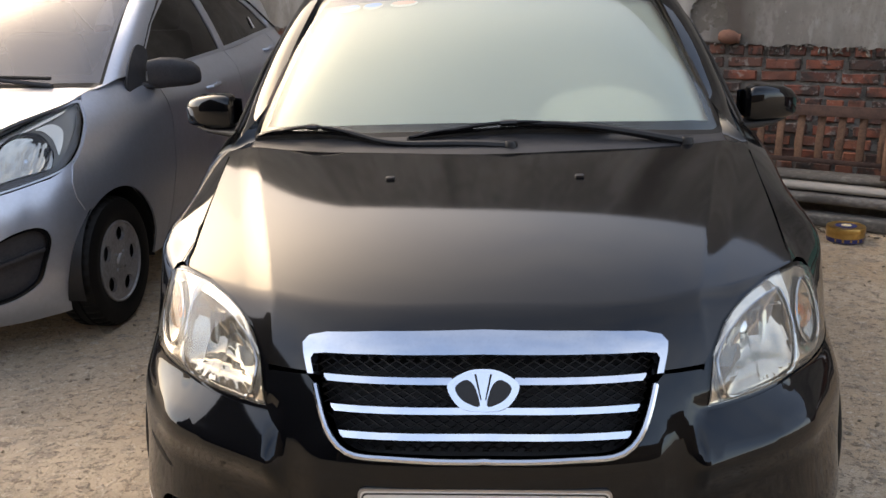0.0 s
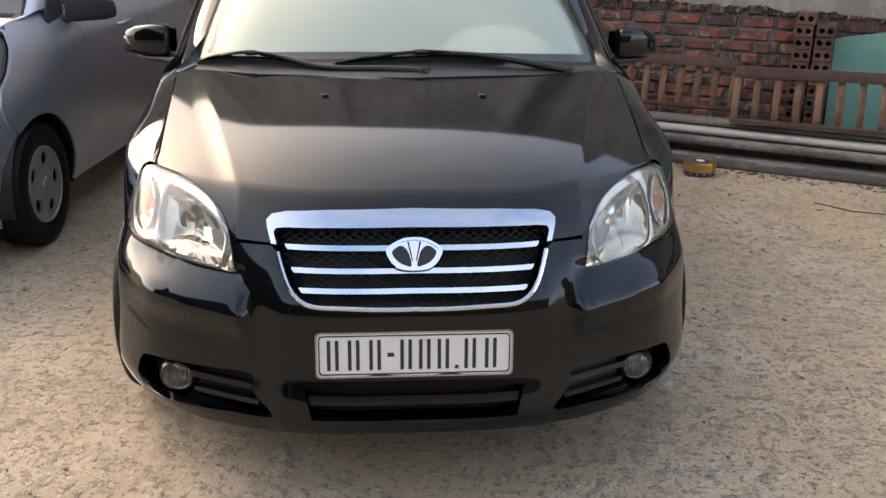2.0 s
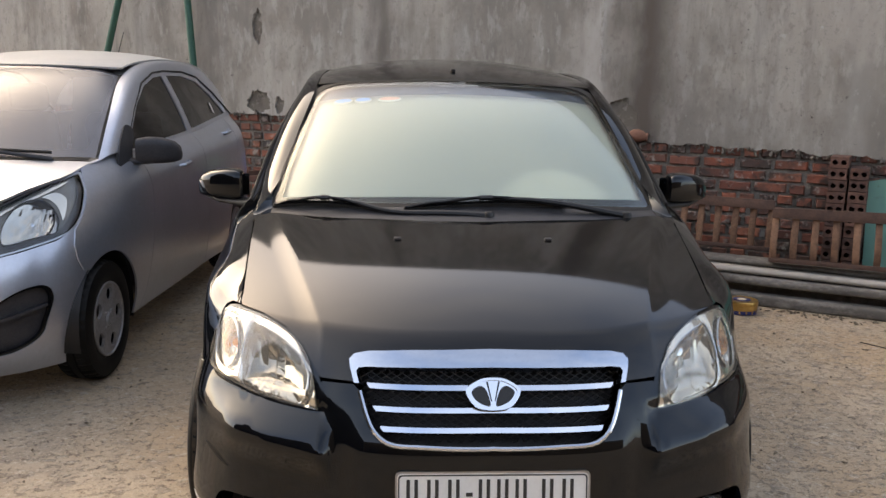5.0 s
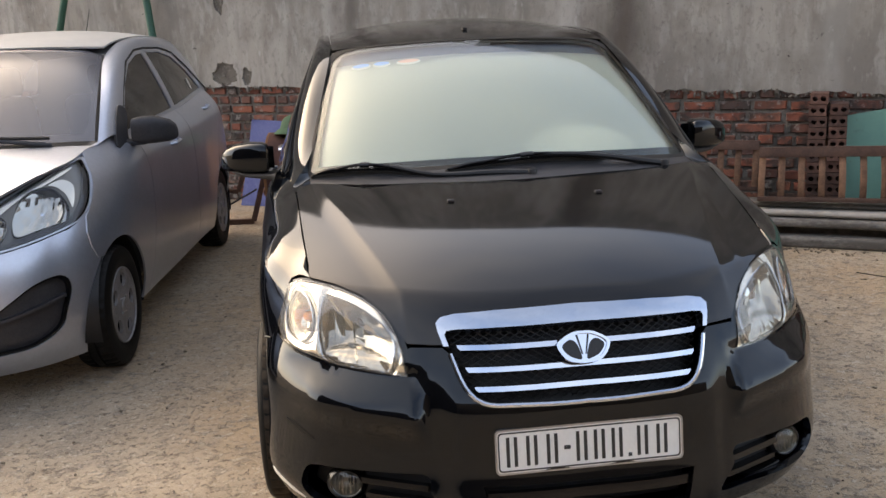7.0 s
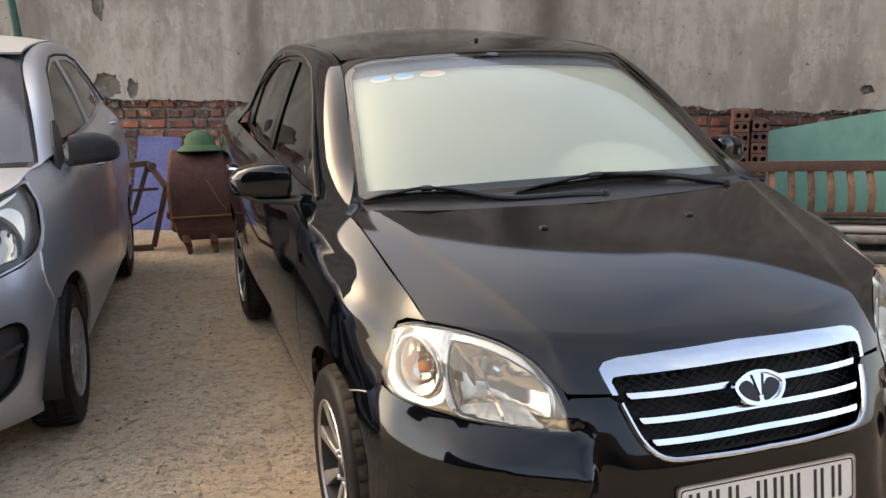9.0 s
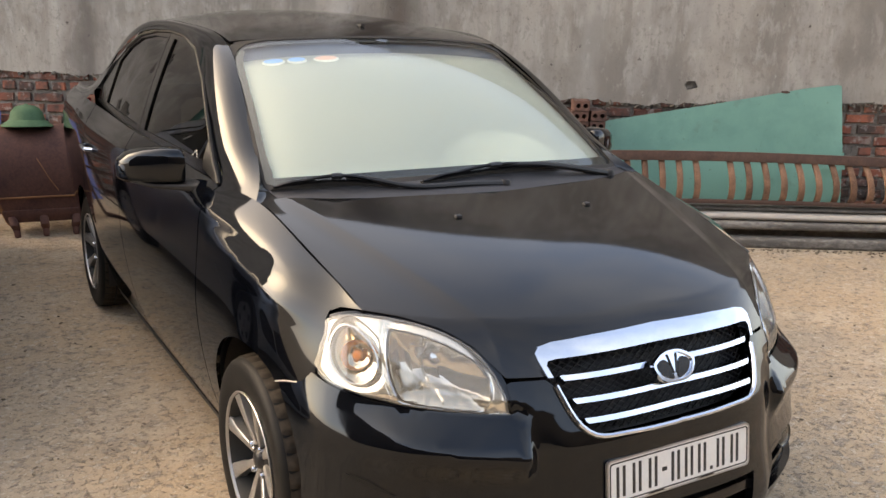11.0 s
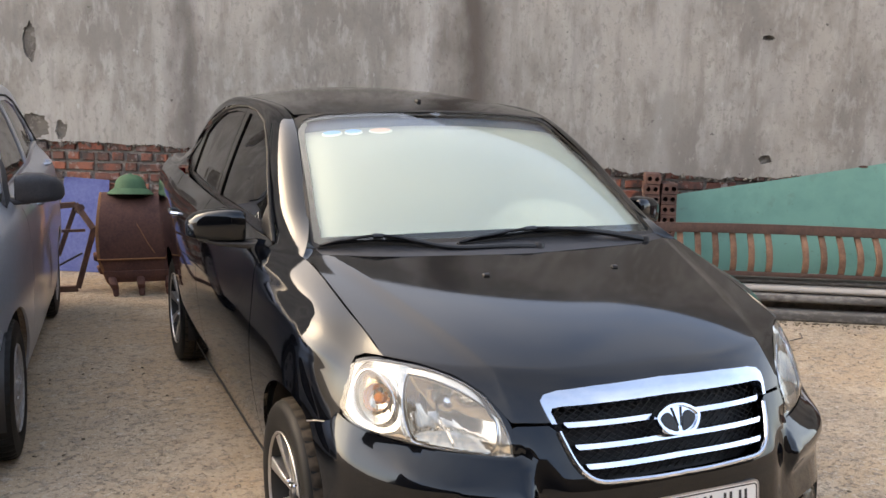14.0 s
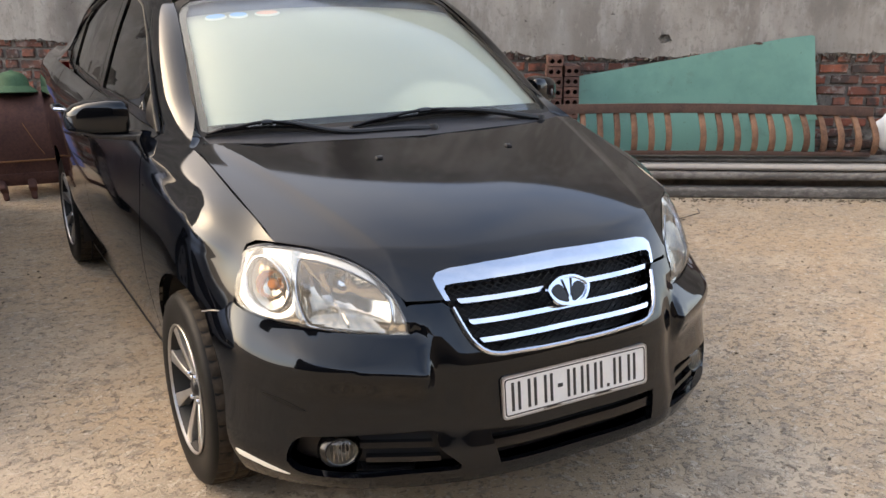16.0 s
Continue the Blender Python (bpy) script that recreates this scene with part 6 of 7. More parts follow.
for s in (1, -1):
    top_e = [(y, .83) for y in np.linspace(.44, .06, 12)]
    wing = top_e + lamp_rear + [kfl(-.238, .66), kfl(-.238, .60), kfl(-.212, .545)] + k_arch(0, -.17, .306) + [(.312, .12), (.312, .03), (.40, .03), (.56, .40), (.60, .62), (.56, .78), (.52, .83)]
    panel("wing", k_flank, dense(wing, .03), GREY_PAINT, hatch, d=.03, thick=.01, side=s, middle=(0, 1, .4))
    d1 = panel("front_door", k_flank, dense([(.406, .03), (.566, .40), (.606, .62), (.566, .78), (.53, .83), (1.56, .83), (1.58, .5), (1.54, .03)], .04), GREY_PAINT, hatch, d=.035, thick=.01, side=s, middle=(0, 1, .4))
    ra = k_arch(2.385, 2.23, 2.085)
    d2 = panel("rear_door", k_flank, dense([(1.546, .03), (1.586, .5), (1.566, .83), (2.42, .83), (2.40, .66), (2.30, .52)] + ra + [(2.07, .12), (2.06, .03)], .04), GREY_PAINT, hatch, d=.035, thick=.01, side=s, middle=(0, 1, .4))
    panel("rear_quarter", k_flank, dense([(2.426, .83), (2.406, .66), (2.306, .52)] + k_arch(2.385, 2.26, 2.694) + [(2.70, .05), (2.88, .03), (2.88, .83)], .04), GREY_PAINT, hatch, d=.035, thick=.01, side=s, middle=(0, 1, .4))
    for cy in (0, 2.385):
        panel("wheel_arch_liner", lambda a, h: np.stack([h, cy + .322 * np.cos(a), .277 + .322 * np.sin(a)], -1), dense([(-.25, .48), (3.4, .48), (3.4, .76), (-.25, .76)], .12), BLACK_PLASTIC, hatch, d=.12, thick=0, side=s, middle=(.6, cy, .277))
    loft("roof_pillar", krows, GREY_PAINT, hatch, side=s)
    foot = [k_flank(np.array([y]), np.array([.83]))[0] for y in np.linspace(.10, .46, 8)]
    loft("pillar_foot", [[np.asarray(p) + (np.asarray(q) - np.asarray(p)) * k for p, q in zip(krows[0], foot)] for k in np.linspace(0, 1, 5)], GREY_PAINT, hatch, side=s)
    panel("window_frame", k_cabin, dense(K_FF, .05), GREY_PAINT, hatch, [dense(K_DF, .05)], d=.06, thick=.01, side=s, middle=(0, 1.2, .9), label="grey door window frame")
    panel("window_frame", k_cabin, dense(K_FR, .05), GREY_PAINT, hatch, [dense(K_DR, .05)], d=.06, thick=.01, side=s, middle=(0, 1.2, .9), label="grey door window frame")
    for o in (K_DF, K_DR):
        w = panel("side_window", k_cabin, dense(o, .05), DARK_GLASS, hatch, d=.06, thick=0, lift=-.006, side=s, middle=(0, 1.2, .9), label="dark tinted side window")
    rod("weatherstrip", [(s * (p[0] + .003), p[1], p[2]) for p in [k_cabin(np.array([y]), np.array([z]))[0] for y, z in K_FF[:6] + K_FR[1:-1]]], .006, RUBBER, hatch, "black weatherstrip", 6)
    panel("sticker", k_cabin, dense([(2.22, 1.13), (2.25, 1.13), (2.21, 1.20), (2.18, 1.20)], .05), PLATE_WHITE, w, d=.05, thick=0, lift=.001, side=s, middle=(0, 1.2, .9), label="small pale window sticker")
    for dob, y, z in ((d1, 1.15, .878), (d2, 2.22, .995)):
        p = k_flank(np.array([y]), np.array([k_flank_v(y, z)]))[0]
        tb = bmesh.new()
        tube_bm(tb, [(s * (p[0] - .01), y - .08, z), (s * (p[0] + .02), y - .055, z + .004), (s * (p[0] + .024), y, z + .008), (s * (p[0] + .02), y + .055, z + .010), (s * (p[0] - .01), y + .08, z + .012)], .011, 8)
        part("door_handle", tb, GREY_PAINT, dob, "grey door handle")
    # mirror
    km = mirror_shell("door_mirror", [(.745, .516, 1.002, .034, .056), (.750, .519, 1.002, .050, .069), (.79, .535, 1.004, .058, .075), (.85, .565, 1.002, .058, .072), (.905, .599, .994, .048, .059), (.930, .617, .987, .032, .040), (.938, .624, .984, .012, .018)], DUSTY_PLASTIC, hatch, s)
    mirror_shell("mirror_base", [(.700, .455, .972, .035, .014), (.74, .50, .954, .040, .014), (.80, .54, .948, .038, .010)], DUSTY_PLASTIC, km, s)
    panel("mirror_sail", k_cabin, rounded([(.32, .945), (.33, 1.0), (.41, 1.075), (.52, 1.135), (.60, 1.10), (.52, 1.012), (.46, .935)], .02), DUSTY_PLASTIC, km, d=.03, thick=.014, lift=.010, side=s, middle=(0, 1.2, .9), label="black corner trim")
    # lamps
    lamp = panel("headlight", k_nose, grown(KHL, .975), GREY_BEZEL, hatch, [[(.64 + a, .775 + b) for a, b in K_BOWL], [(.452 + a, .722 + b) for a, b in round_ring(.052)]], d=.025, thick=-.02, lift=-.022, side=s, middle=K_MID, label="large swept-back clear headlight")
    for u, z, r, tone, ring in ((.64, .775, .096, CHROME, K_BOWL), (.452, .722, .052, AMBER, round_ring(.052))):
        b = lamp_bowl("reflector", k_nose, u, z, ring, .022, r * .6, lamp, s, .016)
        fm, nrm = frame_at(k_nose, u, z, .35)
        fm = Matrix.Diagonal((s, 1, 1, 1)) @ Matrix.Translation(-nrm * (.024 + r * .5)) @ fm
        lathe("bulb", [(0, .014), (.010, .010), (.014, 0), (.012, -.02)], tone, b, "", 16, fm, "z")
    panel("lamp_trim", k_nose, rounded([(.40, .757), (.455, .812), (.562, .868), (.70, .910), (.80, .926), (.71, .896), (.612, .868), (.522, .832), (.45, .775)], .02), LAMP_WHITE, lamp, d=.03, thick=.004, lift=-.014, side=s, middle=K_MID, label="bright trim strip along the lamp")
    panel("lamp_trim", k_nose, rounded([(.645, .870), (.726, .884), (.792, .862), (.806, .815), (.795, .772), (.785, .790), (.755, .830), (.70, .860)], .02), LAMP_WHITE, lamp, d=.03, thick=.004, lift=-.014, side=s, middle=K_MID, label="bright curved trim beside the reflector")
    panel("lamp_inner", k_nose, rounded([(.40, .668), (.49, .660), (.62, .678), (.766, .706), (.86, .750), (.908, .845), (.896, .918), (.872, .895), (.862, .840), (.80, .748), (.762, .722), (.676, .708), (.556, .690), (.49, .674)], .02), DUSTY_PLASTIC, lamp, d=.03, thick=.006, lift=-.012, side=s, middle=K_MID, label="black inner bezel")
    ln = panel("lens", k_nose, KHL, CLEAR, lamp, d=.04, thick=0, side=s, middle=K_MID, label="clear lens")
    ln.visible_shadow = False
    panel("lamp_surround", k_nose, grown(KHL, 1.045), GREY_PAINT, lamp, [grown(KHL, .99)], d=.04, thick=.01, lift=-.004, side=s, middle=K_MID, label="grey lamp surround")
    fb = panel("fog_grille", k_nose, grown(KFOG, 1.02), DUSTY_PLASTIC, hatch, d=.04, thick=-.035, lift=-.038, side=s, middle=K_MID, label="black plastic corner grille")
    panel("grille_rib", k_nose, dense([(.40, .362), (.56, .385), (.755, .425), (.755, .437), (.56, .398), (.40, .375)], .03), DUSTY_PLASTIC, fb, d=.03, thick=.03, lift=-.010, side=s, middle=K_MID)
    panel("grille_edge", k_nose, KFOG, GLOSS_PLASTIC, fb, [grown(KFOG, .93)], d=.03, thick=.02, lift=-.006, side=s, middle=K_MID)
panel("hatch_lower_grille", k_nose, dense([(-.34, .25), (.34, .25), (.31, .40), (-.31, .40)], .05), DUSTY_PLASTIC, hatch, d=.05, thick=.004, lift=.002, middle=K_MID, label="black lower grille")
panel("upper_grille", k_nose, dense([(-.30, .66), (.30, .66), (.31, .71), (-.31, .71)], .05), DUSTY_PLASTIC, hatch, d=.05, thick=.004, lift=.002, middle=K_MID, label="black upper grille")
loft("tailgate", [[(x, y - .06 * (abs(x) / w)**3, z) for x in np.linspace(-w, w, 13)] for y, z, w in ((2.72, 1.37, .50), (2.85, 1.20, .56), (2.93, 1.05, .62), (2.95, .80, .64), (2.95, .55, .66), (2.93, .30, .66), (2.86, .24, .62))], GREY_PAINT, hatch)
loft("scuttle", [[(x, .04 + .10 * (x / .66)**2, 1.005 - .02 * (x / .66)**2 - .012), (x * 1.01, .085 + .11 * (x / .66)**2, 1.0)] for x in np.linspace(-.66, .66, 21)], DUSTY_PLASTIC, hatch, "black scuttle panel")
kw = new("wiper")
kw.parent = hatch
tagged(kw, "black windscreen wiper")
q = [k_screen(np.array([a * .62]), np.array([b * .85]))[0] + np.array([0, -.012, .02]) for a, b in ((-.25, .015), (.1, .035), (.45, .03), (.72, .02))]
rod("wiper_blade", [tuple(p) for p in q], .008, RUBBER, kw, "", 6)
rod("wiper_arm", [tuple(q[1] + np.array([0, -.01, .012])), (.35, .08, 1.02), (.50, .10, 1.0)], .009, DUSTY_PLASTIC, kw, "", 8)
rod("antenna", [(0, 2.25, 1.495), (0, 2.30, 1.56), (0, 2.39, 1.675)], .0045, BLACK_PLASTIC, hatch, "thin black roof antenna", 6, .0025)
block("underbody", (1.2, 2.9, .06), pose(0, 1.15, .22), BLACK_PLASTIC, hatch, "", .02)
block("engine_bay_floor", (1.0, .5, .3), pose(0, .0, .45), BLACK_PLASTIC, hatch, "", .05)
loft("dashboard", [[(x, y, z) for x in np.linspace(-.64, .64, 7)] for y, z in ((.13, .97), (.4, .98), (.7, .96), (.75, .7))], DASH, hatch, "grey dashboard")
for sx in (-.32, .32):
    ks = block("front_seat", (.46, .46, .16), pose(sx, 1.25, .5), DASH, hatch, "grey front seat", .05, 3)
    block("backrest", (.45, .14, .60), pose(sx, 1.52, .86, 14), DASH, ks, "", .05, 3)
    block("head_restraint", (.24, .09, .17), pose(sx, 1.60, 1.24, 10), DASH, ks, "", .04, 3)
loft("headliner", [[(x, y, float(KR_MID(np.array([y]))[0]) - .04 - .03 * (x / .53)**2) for x in np.linspace(-.52, .52, 7)] for y in (.92, 1.3, 1.8, 2.4, 2.7)], DASH, hatch, "grey headliner")


def covered_wheel(parent, x, y, s, r=.277):
    m = pose(x, y, r)
    hub = lathe("wheel", [(.168, -s * .08), (.164, -s * .05), (.162, s * .0), (.02, s * .0)], WHEEL_WELL, parent, "steel wheel with a grey plastic cover", 32, m, "x")
    prof = [(.166, -.070), (.182, -.082), (.225, -.088), (.264, -.078), (.273, -.064), (.277, -.045), (.277, -.024), (.270, -.022), (.270, -.017), (.277, -.015), (.277, .015), (.270, .017), (.270, .022), (.277, .024), (.277, .045), (.273, .064), (.264, .078), (.225, .088), (.182, .082), (.166, .070)]
    lathe("tyre", prof, TYRE, hub, "dusty black tyre", 160, m, "x", wave=lambda i, j: -.007 if i % 4 == 0 and j in (4, 5, 6, 13, 14, 15) else 0)
    holes = []
    for i in range(5):
        a = i * math.tau / 5 + 1.35
        c, d = math.cos(a), math.sin(a)
        holes.append([(c * (.117 + .031 * math.cos(k)) - d * .036 * math.sin(k), d * (.117 + .031 * math.cos(k)) + c * .036 * math.sin(k)) for k in [q * math.tau / 14 for q in range(14)]][::-1])
    ring = [(.166 * math.cos(k * math.tau / 48), .166 * math.sin(k * math.tau / 48)) for k in range(48)]
    cov = cap_outline("wheel_cover", ring, m @ Matrix.Rotation(radians(90), 4, "Z") @ Matrix.Translation((0, -s * .070, 0)), .014, COVER, hub, "grey plastic wheel cover with five oval openings", holes=holes)
    lathe("cover_rim", [(.160, s * .074), (.167, s * .084), (.173, s * .082), (.175, s * .06)], COVER, cov, "", 48, m, "x")
    lathe("cover_cap", [(0, s * .088), (.026, s * .087), (.034, s * .080), (.036, s * .07)], COVER, cov, "", 28, m, "x")
    for i in range(4):
        a = i * math.tau / 4 + .78
        lathe("cover_bolt", [(0, s * .084), (.008, s * .083), (.010, s * .07)], COVER, cov, "", 10, m @ Matrix.Translation((0, .046 * math.cos(a), .046 * math.sin(a))), "x")


for s in (1, -1):
    covered_wheel(hatch, s * .696, -.03, s)
    covered_wheel(hatch, s * .680, 2.385, s)


# ---- along the wall: places in the wall's own axes (s along it, off towards the yard, z) ----
def wall_pose(s, off, z, rx=0, ry=0, rz=0):
    return WALL @ pose(s, -off, z, rx, ry, rz)


def bars_rail(label, length, height, m, skip=(), belly=.03, bend=0.0, bow=0.0):
    """A rusted iron railing: two flat chords with bellied flat bars between."""
    r = thing("iron_railing", label, "railing", m, group="rusted railings")
    cb = bmesh.new()
    box_bm(cb, (length, .078, .014), pose(length / 2, 0, height - .007), .003)
    box_bm(cb, (length, .010, .056), pose(length / 2, -.034, height - .036), .002)
    bmesh.ops.subdivide_edges(cb, edges=[e for e in cb.edges if e.calc_length() > length * .8], cuts=16)
    part("top_chord", cb, RUST, r)
    cb = bmesh.new()
    box_bm(cb, (length, .070, .014), pose(length / 2, -.004, .007), .003)
    box_bm(cb, (length, .010, .026), pose(length / 2, -.034, .016), .002)
    bmesh.ops.subdivide_edges(cb, edges=[e for e in cb.edges if e.calc_length() > length * .8], cuts=16)
    part("bottom_chord", cb, RUST, r)
    n = int(length / .115)
    for i in range(n + 1):
        if i in skip:
            continue
        x = .02 + i * (length - .04) / n
        rows = []
        for k in range(9):
            t = k / 8
            far = i / n
            y = .004 - belly * (.6 + .8 * far) * math.sin(math.pi * t**.8)
            xb = x + bend * far * (1 - t * t)
            z = .012 + (height - .05) * t
            w, d = .020, .009
            rows.append([(xb - w, y - d, z), (xb - w * .6, y - d - .004, z), (xb + w * .6, y - d - .004, z), (xb + w, y - d, z), (xb + w, y + d, z), (xb - w, y + d, z)])
        loft("bar", rows, RUST_LIGHT, r, closed=True, ends=True)
    for ob in r.children:      # the whole railing is bowed
        for v in ob.data.vertices:
            v.co.z += bow * (1 - (2 * v.co.x / length - 1)**2) * (.4 + .6 * v.co.z / height)
    return r


bars_rail("rusted iron railing with bellied bars lying on concrete posts", 2.52, .345, wall_pose(2.90, .63, .272, -6, 0, 1.2), skip=(10,), belly=.05, bend=.05, bow=.022)
bars_rail("shorter rusted iron railing leaning behind another on the posts", 1.75, .34, wall_pose(1.13, .40, .297, -8, 0, -.6), belly=.012)

# concrete posts stacked on their sides
def post(length, w, h, m, ring=False):
    bm = box_bm(bmesh.new(), (length, w, h), None, .020, 3)
    bmesh.ops.subdivide_edges(bm, edges=[e for e in bm.edges if e.calc_length() > length * .8], cuts=14)
    for v in bm.verts:
        v.co.y += .004 * noise.noise((v.co.x * 1.3, 2, m.translation.x))
        v.co.z += .003 * noise.noise((v.co.x * 1.7, 5, m.translation.y))
    p = part("concrete_post", bm, POST_CONCRETE)
    p.matrix_world = m
    return tagged(p, "long weathered grey concrete post lying by the wall", "post", "stacked concrete posts")


for s0, off, z, w, h, ln, yaw in ((4.2, .700, .036, .12, .072, 5.2, .35), (4.0, .500, .061, .12, .122, 5.4, -.2), (3.9, .370, .061, .12, .122, 5.0, .2), (4.05, .655, .149, .145, .052, 5.0, .2), (4.1, .470, .155, .15, .066, 5.2, -.1), (3.95, .625, .203, .125, .040, 5.1, -.15), (3.95, .470, .205, .15, .034, 5.1, .05), (3.7, .515, .243, .185, .034, 5.3, .1)):
    post(ln, w, h, wall_pose(s0, off, z, 0, 0, yaw))

# hollow bricks piled in two columns against the wall
hole_ring = lambda cx, r: [(cx + r * math.cos(k * math.tau / 14), .038 + r * math.sin(k * math.tau / 14)) for k in range(14)][::-1]
hb = cap_outline("hollow_brick", [(-.055, .002), (.055, .002), (.055, .074), (-.055, .074)], Matrix(), .20, HOLLOW, None, "", holes=(hole_ring(-.026, .0175), hole_ring(.026, .0175)))
tagged(hb, "red clay hollow brick with two round holes, stacked", "brick", "stacked hollow bricks")
first = True
for s0, top, n in ((3.228, .935, 12), (3.352, .865, 11)):
    for i in range(n):
        z = top - .0765 * (i + 1)
        m = wall_pose(s0 + random.uniform(-.005, .005), .135 + random.uniform(-.008, .008), z, 0, 0, random.uniform(-2.5, 2.5))
        if first:
            hb.matrix_world = m
            first = False
        else:
            copy_thing(hb, m)

# green sheet leaning on the wall
def sheet(name, ring, off0, off1, zmax, mat, label, category, thick=.004, d=.12, wave=.006):
    def skin(s, z):
        k = np.clip(z / zmax, 0, 1)
        o = off0 + (off1 - off0) * k + wave * np.sin(s * 2.3 + z * 3)
        p = np.stack([s, -o, z], -1)
        return p
    ob = panel(name, skin, dense(ring, .06), mat, None, d=d, thick=thick, middle=(3, 1, .5))
    ob.matrix_world = WALL
    return tagged(ob, label, category)


sheet("metal_sheet", [(3.43, .02), (5.23, .02), (5.20, .60), (5.155, 1.075), (5.13, 1.082), (4.9, 1.052), (4.2, .915), (3.46, .782), (3.405, .770)], .16, .045, 1.08, GREEN_SHEET, "pale green painted metal sheet leaning on the wall", "sheet metal")
green = bpy.data.objects["metal_sheet"]
for s0, z0, w, h in ((3.66, .818, .075, .022), (4.74, 1.020, .070, .020)):
    panel("rust_scab", lambda a, b: np.stack([a, -.060 - .02 * (1 - b), b], -1), ragged(s0, z0, w, h, s0, 14), RUST, green, d=.02, thick=.004, middle=(3, 1, .5), label="brown rust scab on the edge")
panel("bent_corner", lambda a, b: np.stack([a, -.15 - .16 * np.clip(5.21 - a, 0, 1) * 0 - .10 * np.clip(a - 5.02, 0, 1), b], -1), dense([(5.03, .47), (5.205, .475), (5.185, .60), (5.15, .585)], .04), GREEN_SHEET, green, d=.05, thick=.003, middle=(3, 1, .5), label="bent lighter flap of the sheet")
sheet("plastic_sheet", [(-1.50, .004), (-1.06, .004), (-1.075, .73), (-1.47, .745)], .26, .05, .74, BLUE_SHEET, "blue plastic sheet leaning on the brick wall", "plastic sheet", wave=.018)
for (s0, z0), (s1, z1), r, tone in (((-3.27, 2.293), (-3.509, 1.578), .033, 0), ((-2.477, 2.264), (-2.356, 1.283), .033, 0)):
    d = (s1 - s0) / (z1 - z0)
    bm = bmesh.new()
    tube_bm(bm, [(s0 + d * (z - z0), -.065 - .16 * (1 - z / 3.4), z) for z in np.linspace(.0, 3.4, 9)], r, 14)
    p = part("green_pole", bm, GREEN_POLE)
    p.matrix_world = WALL
    tagged(p, "tall dark green steel pole leaning on the wall", "pole", "leaning poles")

# the sack at the far end of the railing
bm = bmesh.new()
bmesh.ops.create_icosphere(bm, subdivisions=4, radius=1)
for v in bm.verts:
    n = .16 * noise.noise(v.co * 1.6) + .07 * noise.noise(v.co * 4.5) + .03 * noise.noise(v.co * 11)
    v.co *= 1 + n
    v.co = Vector((v.co.x * .30, v.co.y * .16, max(-.95, v.co.z) * .22))
sk = part("sack", bm, SACK)
sk.matrix_world = wall_pose(5.86, .38, .465, 0, -14, 0)
tagged(sk, "crumpled pale blue-white plastic sack on the posts", "sack")

# biscuit tin
tin = thing("biscuit_tin", "round gold and blue biscuit tin standing on the concrete", "tin", pose(1.905, 3.27, 0))
body = lathe("tin_body", [(0, .003), (.088, .003), (.094, .006), (.095, .012), (.095, .030), (.095, .062)], TIN_BLUE, tin, "dark blue lower body", 48)
lathe("tin_band", [(.0955, .028), (.0962, .030), (.0962, .058), (.0955, .060)], TIN_GOLD, body, "gold printed band", 48)
lid = lathe("tin_lid", [(.097, .056), (.0985, .058), (.0985, .078), (.096, .083), (.086, .084), (.082, .081), (0, .082)], TIN_GOLD, tin, "gold lid", 48)
lathe("lid_label", [(0, .0850), (.052, .0850), (.054, .083)], TIN_BLUE, lid, "blue oval label", 40)
lathe("lid_badge", [(0, .0862), (.026, .0862), (.027, .0848)], TIN_PALE, lid, "pale centre", 30)
for k in range(5):
    a = radians(-140 + k * 24)
    block("tin_print", (.010, .002, .012 + .004 * (k % 2)), pose(.0955 * math.cos(a), .0955 * math.sin(a), .018, 0, 0, math.degrees(a) + 90), TIN_GOLD, body, "", .0006, 1)

# digger bucket with the helmet on it
bucket = thing("digger_bucket", "rusty brown excavator bucket standing on its teeth", "bucket", pose(-.86, 5.02, 0, 0, 0, -6))
prof, plen = through_points([(-.02, .10), (-.035, .22), (-.045, .36), (-.03, .50), (.02, .62), (.11, .695), (.24, .715), (.38, .67), (.50, .56), (.56, .42)])
rows = [[(x, *prof(t * plen)) for t in np.linspace(0, 1, 26)] for x in np.linspace(-.24, .36, 5)]
shell = loft("shell", rows, BUCKET_RUST, bucket, "dark rusty curved shell", sharp=60)
for x in (-.245, .365):
    ring = [tuple(prof(t * plen)) for t in np.linspace(0, 1, 26)] + [(.30, .14), (.05, .06)]
    cap_outline("side_plate", [(y, z) for y, z in ring], pose(x, 0, 0, 0, 0, 90), .022, BUCKET_SIDE, bucket, "orange-brown side plate")
rod("weld_bead", [(x, -.046, .262) for x in np.linspace(-.25, .37, 4)], .007, BUCKET_SIDE, shell, "", 6)
rod("seam", [(.02, -.038, .52), (.09, -.05, .38), (.14, -.05, .30)], .003, BUCKET_SIDE, shell, "", 5)
block("cutting_edge", (.62, .05, .09), pose(.06, -.008, .135, 8), BUCKET_RUST, bucket, "", .012)
for x in (-.20, .02, .25):
    tb = bmesh.new()
    box_bm(tb, (.065, .12, .07), pose(x, -.03, .095, 35), .02)
    box_bm(tb, (.05, .09, .05), pose(x, -.055, .038, 62), .018)
    part("tooth", tb, BUCKET_RUST, bucket)
for z in (.18, .27):
    lathe("side_bolt", [(0, .03), (.028, .028), (.034, .018), (.036, 0)], BUCKET_RUST, bucket, "", 14, pose(-.255, .02 + (z - .18) * .3, z, 0, -90, 0), "z")
for ob in bucket.children:      # the shell narrows towards its crown and its lip
    for v in ob.data.vertices:
        v.co.x = .06 + (v.co.x - .06) * float(np.interp(v.co.z, [.04, .26, .46, .72], [.80, 1.0, .99, .86])) - .05 * (v.co.z - .35)
